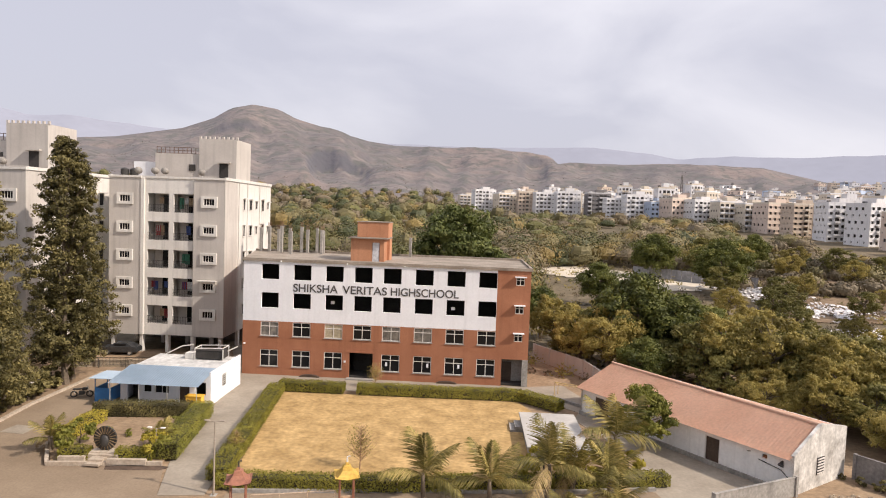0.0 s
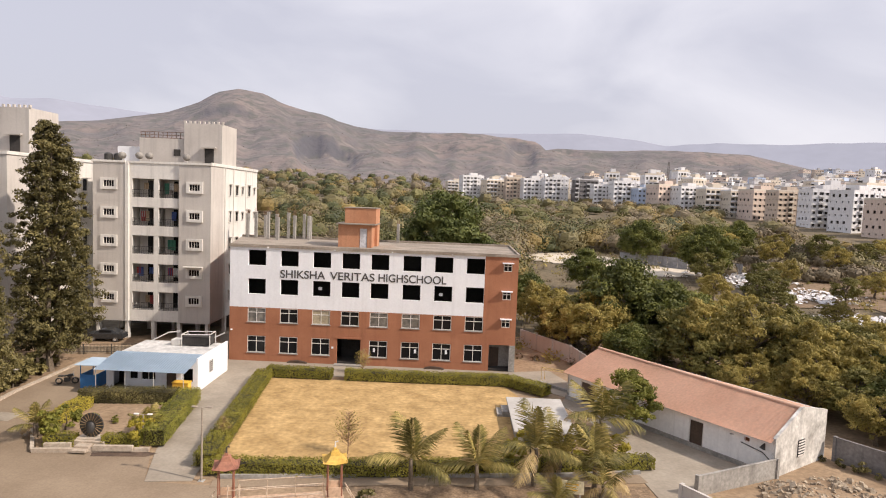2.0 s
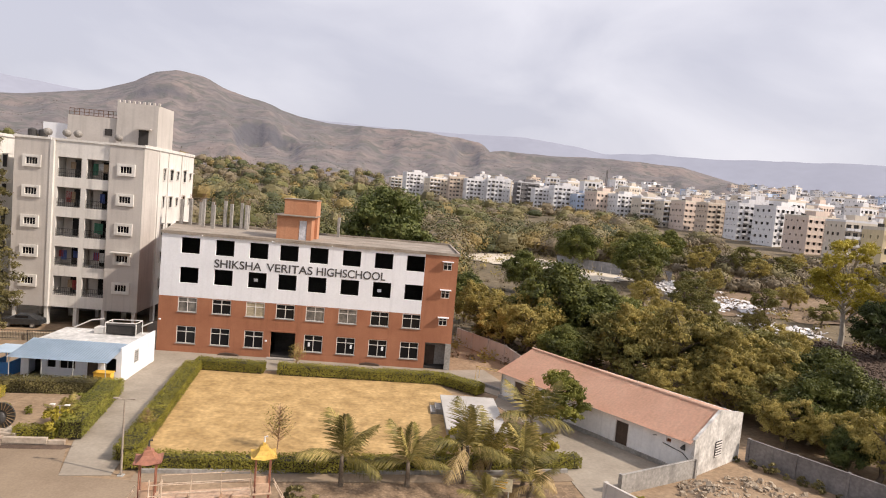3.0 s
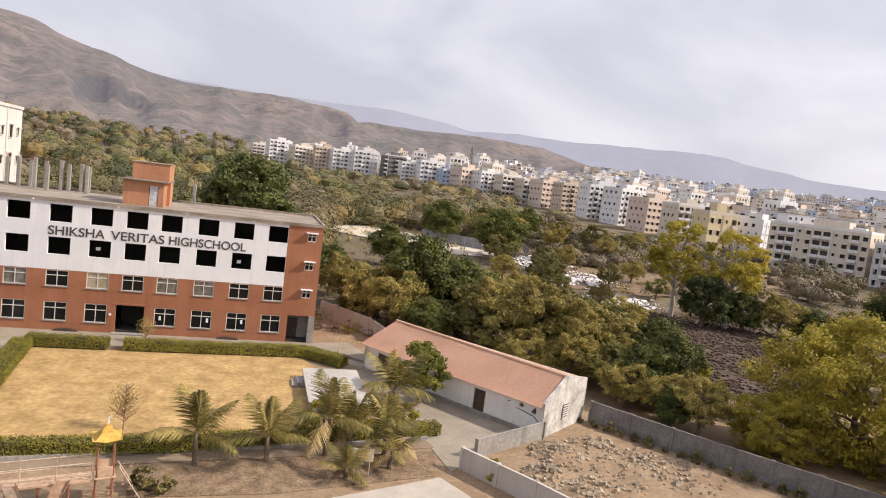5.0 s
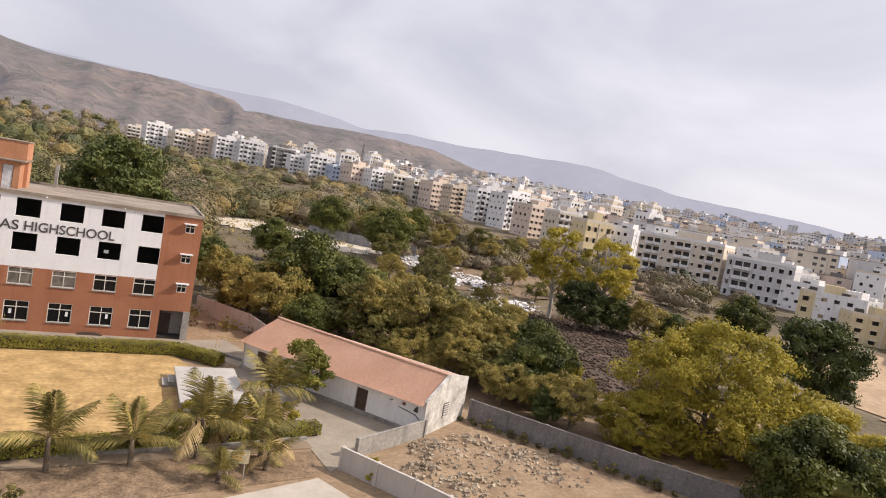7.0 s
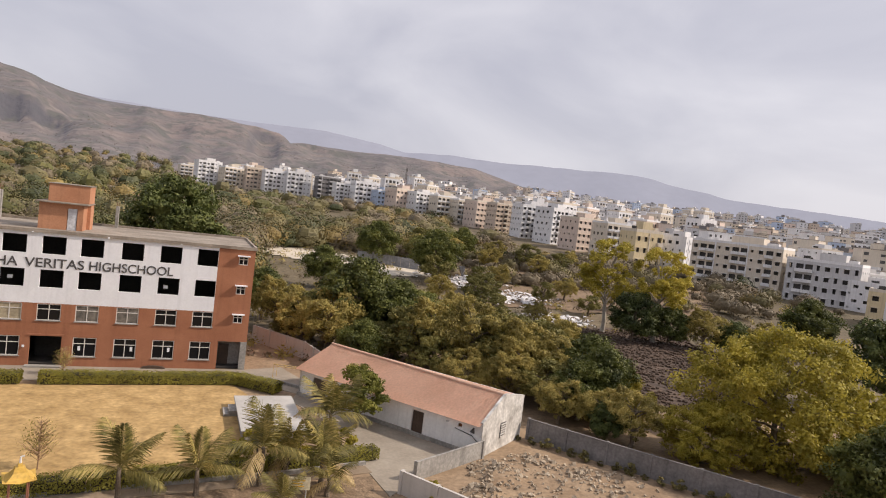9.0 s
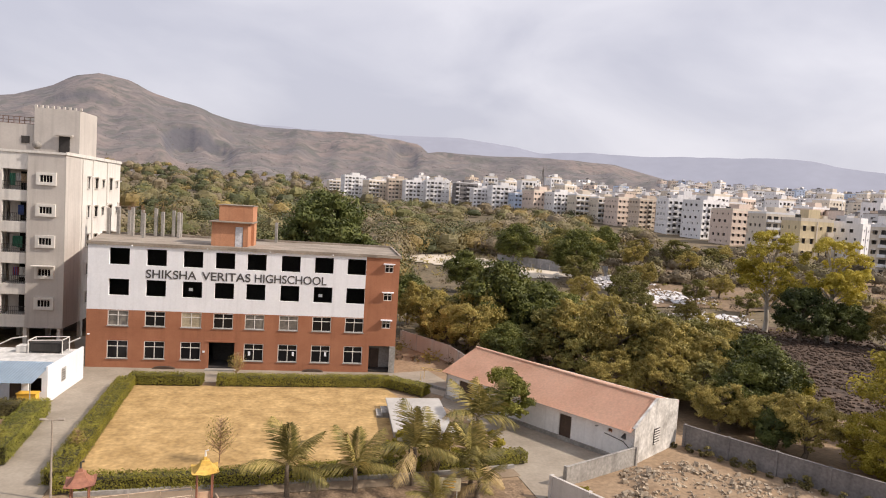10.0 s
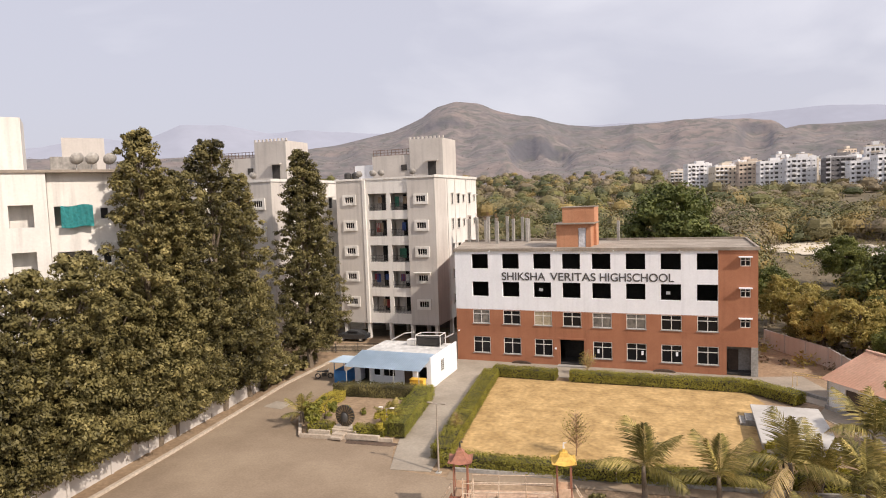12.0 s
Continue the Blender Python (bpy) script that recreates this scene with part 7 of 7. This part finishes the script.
def town_building(seed, w, d, floors, wall, trim, single, label, plan=""):
    """A block of flats: pierced walls round a dark core, ledges, balconies, parapet and roof rooms."""
    rng = random.Random(seed)
    st = 3.05
    h = floors * st + 0.6
    s = empty("town_house", label, "building")
    nw, nd = max(3, round(w / 2.9)), max(2, round(d / 3.4))
    pattern = plan or "".join(rng.choice("BWWS") for i in range(nw))
    nw = len(pattern)
    sizes = {"B": (2.1, 0.25, 2.15), "W": (1.35, 0.95, 1.25), "S": (0.7, 1.3, 0.8), "D": (0.85, 0.9, 1.5)}

    def holes(kinds_row, ln):
        out = []
        for k in range(floors):
            for i, kind in enumerate(kinds_row):
                c = ln * (i + 0.5) / len(kinds_row)
                ww, up, hh = sizes[kind]
                if kind == "B" and k == 0:
                    ww, up, hh = sizes["W"]
                z = k * st + 0.3 + up
                out.append((round(c - ww / 2, 3), round(c + ww / 2, 3), round(z, 3), round(z + hh, 3), kind if k else "W"))
        return out
    hf, hs = holes(pattern, w), [o for o in holes("WS" * nd, d) if o[0] > 0.6 and o[1] < d - 0.2]
    part("front_wall", pierced(-w / 2, w / 2, 0, h, 0.3, [(a - w / 2, b - w / 2, c, e) for a, b, c, e, _ in hf], lambda u, ww, z: (u, ww, z)), wall, s)
    part("side_wall", pierced(0.3, d, 0, h, 0.3, [o[:4] for o in hs[::2]], lambda u, ww, z: (-w / 2 + ww, u, z)), wall, s)
    part("side_wall", pierced(0.3, d, 0, h, 0.3, [o[:4] for o in hs[1::2]], lambda u, ww, z: (w / 2 - ww, u, z)), wall, s)
    # solid core whose dark colour paints the shade inside the openings
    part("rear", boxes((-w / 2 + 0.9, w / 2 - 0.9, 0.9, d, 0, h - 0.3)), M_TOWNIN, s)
    for i, kind in enumerate(pattern):
        c = w * (i + 0.5) / nw - w / 2
        if kind == "B":
            for k in range(1, floors):
                z = k * st + 0.3
                part("balcony", boxes((c - 1.2, c + 1.2, -1.0, -0.004, z, z + 0.14), (c - 1.2, c + 1.2, -1.0, -0.9, z + 0.14, z + 1.0), (c - 1.2, c - 1.1, -0.9, -0.004, z + 0.14, z + 1.0), (c + 1.1, c + 1.2, -0.9, -0.004, z + 0.14, z + 1.0)), trim, s)
        elif single:
            for a, e, z, z1, _ in hf[i::nw]:
                part("sunshade", boxes((a - w / 2 - 0.2, e - w / 2 + 0.2, -0.5, -0.004, z1 + 0.05, z1 + 0.14)), trim, s)
        if i and kind == "S":
            x = w * i / nw - w / 2
            part("pilaster", boxes((x - 0.2, x + 0.2, -0.22, -0.004, 0, h)), trim, s)
    part("roof", boxes((-w / 2 + 0.3, w / 2 - 0.3, 0.3, d, h - 0.3, h - 0.1)), M_ROOFSLAB, s)
    part("parapet", boxes((-w / 2, w / 2, 0.0, 0.2, h, h + 0.8), (-w / 2, -w / 2 + 0.2, 0.2, d, h, h + 0.8), (w / 2 - 0.2, w / 2, 0.2, d, h, h + 0.8)), trim, s)
    part("roof_room", boxes((-w * 0.1, w * 0.25, d * 0.3, d * 0.75, h, h + 2.9)), wall, s)
    part("water_tank", tubes([(((-w * 0.3, d * 0.5, h - 0.1), (-w * 0.3, d * 0.5, h + 1.6)), 1.0)], 8), M_BLACK if seed % 2 else TOWN[0], s)
    part("roof_room", boxes((w * 0.3, w * 0.42, d * 0.2, d * 0.4, h, h + 1.6)), trim, s)
    return s


def town_land(x, y):
    return land(x, y) - 0.6


near_kinds = [
    town_building(1, 17, 13, 6, TOWN[0], TOWN[0], True, "six-storey white block of flats with small balconies"),
    town_building(2, 15, 12, 5, TOWN[1], TOWN[0], True, "five-storey cream block of flats with balconies"),
    town_building(3, 18, 13, 5, TOWN[6], TOWN[1], True, "five-storey pinkish block of flats"),
    town_building(4, 16, 12, 6, TOWN[2], TOWN[1], True, "six-storey beige block of flats"),
    town_building(5, 14, 12, 5, TOWN[5], TOWN[0], True, "five-storey pale blue block of flats"),
    town_building(6, 16, 12, 6, TOWN[7], TOWN[3], True, "six-storey unfinished dark grey block"),
    town_building(7, 13, 11, 3, TOWN[4], TOWN[1], True, "three-storey yellow house with balconies"),
    town_building(8, 29, 13, 5, TOWN[1], TOWN[0], True, "long five-storey cream block with stacked balconies", "WBBSWBBSWBW"),
    town_building(9, 20, 12, 4, TOWN[3], TOWN[0], True, "four-storey grey-white block with deep balconies", "DBBDWDWD"),
]
far_kinds = [
    town_building(11, 15, 12, 4, TOWN[0], TOWN[0], False, "white town house among many"),
    town_building(12, 14, 12, 5, TOWN[1], TOWN[0], False, "cream town house among many"),
    town_building(13, 13, 11, 3, TOWN[3], TOWN[0], False, "grey town house among many"),
    town_building(14, 16, 12, 4, TOWN[6], TOWN[0], False, "pinkish town house among many"),
    town_building(15, 12, 11, 5, TOWN[0], TOWN[1], False, "tall white town house among many"),
]
used = set()


def site(proto, az, r, face, zs=1.0, sx=1.0, label=""):
    x, y = r * math.sin(radians(az)), r * math.cos(radians(az))
    m = pose(x, y, town_land(x, y), 0, 0, face)
    if proto not in used:
        used.add(proto)
        k = proto
        k.matrix_basis = m
    else:
        k = copy_thing(proto, m)
    k.scale = (sx, 1, zs)
    if label:
        k["label"] = label
    return k


# front row, from the hill side to the fields
FRONT = ((-0.3, 520, 1, 0.8), (1.2, 500, 0, 0.95), (3.2, 490, 1, 1.0), (5.1, 480, 3, 0.95), (6.7, 470, 0, 0.95), (8.6, 465, 0, 1.02), (11.2, 455, 5, 1.0), (12.9, 440, 0, 0.85), (14.6, 430, 0, 1.0), (16.4, 425, 4, 0.95), (18.2, 420, 2, 1.1),
         (20.0, 415, 0, 0.9), (21.9, 405, 1, 1.05), (23.8, 400, 1, 1.0), (25.6, 390, 2, 1.05), (27.4, 375, 3, 0.9), (29.9, 352, 0, 0.98), (32.4, 335, 0, 0.98), (34.9, 312, 2, 1.0), (37.4, 292, 1, 1.0), (39.8, 268, 6, 1.5), (46.6, 231, 7, 0.98), (52.9, 222, 8, 1.04),
         (58.0, 190, 6, 0.95), (61.8, 178, 6, 0.75), (65.5, 172, 1, 0.6), (69.0, 168, 3, 0.7))
crng = random.Random(44)
for az, r, k, zs in FRONT:
    site(near_kinds[k], az, r, -65.0 if k > 6 else crng.uniform(2, 24) - az * (0.15 if az < 41 else 1.1), zs)
for ring, (f, off) in enumerate(((1.16, 0.9), (1.34, 0.2), (1.58, 1.1), (1.85, 0.5), (2.2, 0.9), (2.7, 0.3), (3.3, 0.7))):
    az = 0.5 + off
    while az < 72:
        base = 500 if az < 2 else (520 - 6 * az if az < 30 else max(170, 340 - 7.6 * (az - 30)))
        r = base * f + crng.uniform(-14, 14)
        if r < (640 if az < 15 else 740 if az < 28 else 900) and not (42 < az < 57 and r < 262):
            site(crng.choice(far_kinds), az, r, crng.uniform(-5, 32) - az * 0.15, crng.uniform(0.75, 1.5) * (0.62 if az > 46 else 1.0))
        az += (16.5 if ring < 2 else 20) / r * 57.3 * crng.uniform(0.85, 1.6)


def build_far_town():
    """The rest of the town: small houses and blocks running back to the hills."""
    rng = random.Random(91)
    verts, faces, mi = [], [], []

    def block(x, y, turn, u0, u1, v0, v1, z0, z1, which):
        c, q = math.cos(turn), math.sin(turn)
        n = len(verts)
        for z in (z0, z1):
            for u, v in ((u0, v0), (u1, v0), (u1, v1), (u0, v1)):
                verts.append((x + u * c - v * q, y + u * q + v * c, z))
        for f in ((3, 2, 1, 0), (4, 5, 6, 7), (0, 1, 5, 4), (1, 2, 6, 5), (2, 3, 7, 6), (3, 0, 4, 7)):
            faces.append(tuple(n + i for i in f))
            mi.append(which)
    for k in range(1150):
        az = rng.uniform(7, 74) if rng.random() < 0.6 else rng.uniform(28, 74)
        near = 620 if az < 20 else max(330, 620 - 11 * (az - 20))
        r = near + (1180 - near) * rng.uniform(0, 1) ** 1.2 * (0.18 if az < 18 else 0.3 if az < 28 else 1.0)
        x, y = r * math.sin(radians(az)), r * math.cos(radians(az))
        z = town_land(x, y)
        turn = radians(-az + rng.choice((-20, 12, 25, 35)))
        w, d = rng.uniform(7, 15), rng.uniform(7, 12)
        fl = rng.choice((2, 2, 3, 3, 4, 5))
        h = fl * 3.0 + 0.8
        m = rng.choice((0, 0, 0, 0, 1, 1, 2, 3, 3, 5, 6))
        block(x, y, turn, -w / 2, w / 2, 0, d, z - 3, z + h, m)
        block(x, y, turn, -w / 2 - 0.15, w / 2 + 0.15, -0.15, d + 0.15, z + h, z + h + 0.25, 8)
        a = rng.uniform(-0.3, 0.2) * w
        block(x, y, turn, a, a + 3.2, d * 0.3, d * 0.7, z + h + 0.25, z + h + rng.uniform(1.6, 3.0), rng.choice((0, 0, 1, 3, 7)))
        n = max(2, int(w / 2.8))
        for f in range(fl):
            for i in range(n):
                if rng.random() < 0.85:
                    c = -w / 2 + w * (i + 0.5) / n
                    ww = rng.choice((0.5, 0.7, 1.0))
                    # raised block in the interior shade colour stands in for a window opening
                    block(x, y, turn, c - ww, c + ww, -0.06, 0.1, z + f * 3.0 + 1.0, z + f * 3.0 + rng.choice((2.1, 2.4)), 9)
    me = bpy.data.meshes.new("far_town")
    me.from_pydata(verts, [], faces)
    for mm in TOWN + [M_ROOFSLAB, M_TOWNIN]:
        me.materials.append(mm)
    me.polygons.foreach_set("material_index", mi)
    tagged(new("far_town", me), "crowd of small pale houses running back towards the hills", "town", "", "stuff")


build_far_town()


def build_mast(az, r, h, label):
    x, y = r * math.sin(radians(az)), r * math.cos(radians(az))
    s = empty("lattice_mast", label, "mast", x, y, town_land(x, y))
    for sx, sy in ((-1, -1), (1, -1), (1, 1), (-1, 1)):
        part("leg", tubes([(((sx * 1.3, sy * 1.3, 0), (sx * 0.35, sy * 0.35, h)), 0.14)], 5), M_WALLGREY, s)
    for k in range(9):
        f0, f1 = k / 9, (k + 1) / 9
        a, b = 1.3 - 0.95 * f0, 1.3 - 0.95 * f1
        part("brace", tubes([(((-a, -a, h * f0), (b, -b, h * f1)), 0.08), (((a, -a, h * f0), (b, b, h * f1)), 0.08), (((a, a, h * f0), (-b, b, h * f1)), 0.08), (((-a, a, h * f0), (-b, -b, h * f1)), 0.08)], 4), M_WALLGREY, s)
    for k in range(3):
        a = 2.1 * k
        part("antenna", boxes((0.6 * math.cos(a) - 0.2, 0.6 * math.cos(a) + 0.2, 0.6 * math.sin(a) - 0.2, 0.6 * math.sin(a) + 0.2, h - 3.2, h - 0.6)), M_CONCRETE, s)
    part("tip", tubes([(((0, 0, h), (0, 0, h + 2.5)), 0.06)]), M_WALLGREY, s)


build_mast(17.9, 540, 33, "grey lattice phone mast above the roofs")
build_mast(59.6, 420, 24, "grey lattice phone mast above the houses")
build_mast(53.8, 520, 22, "thin grey lattice mast above the houses")
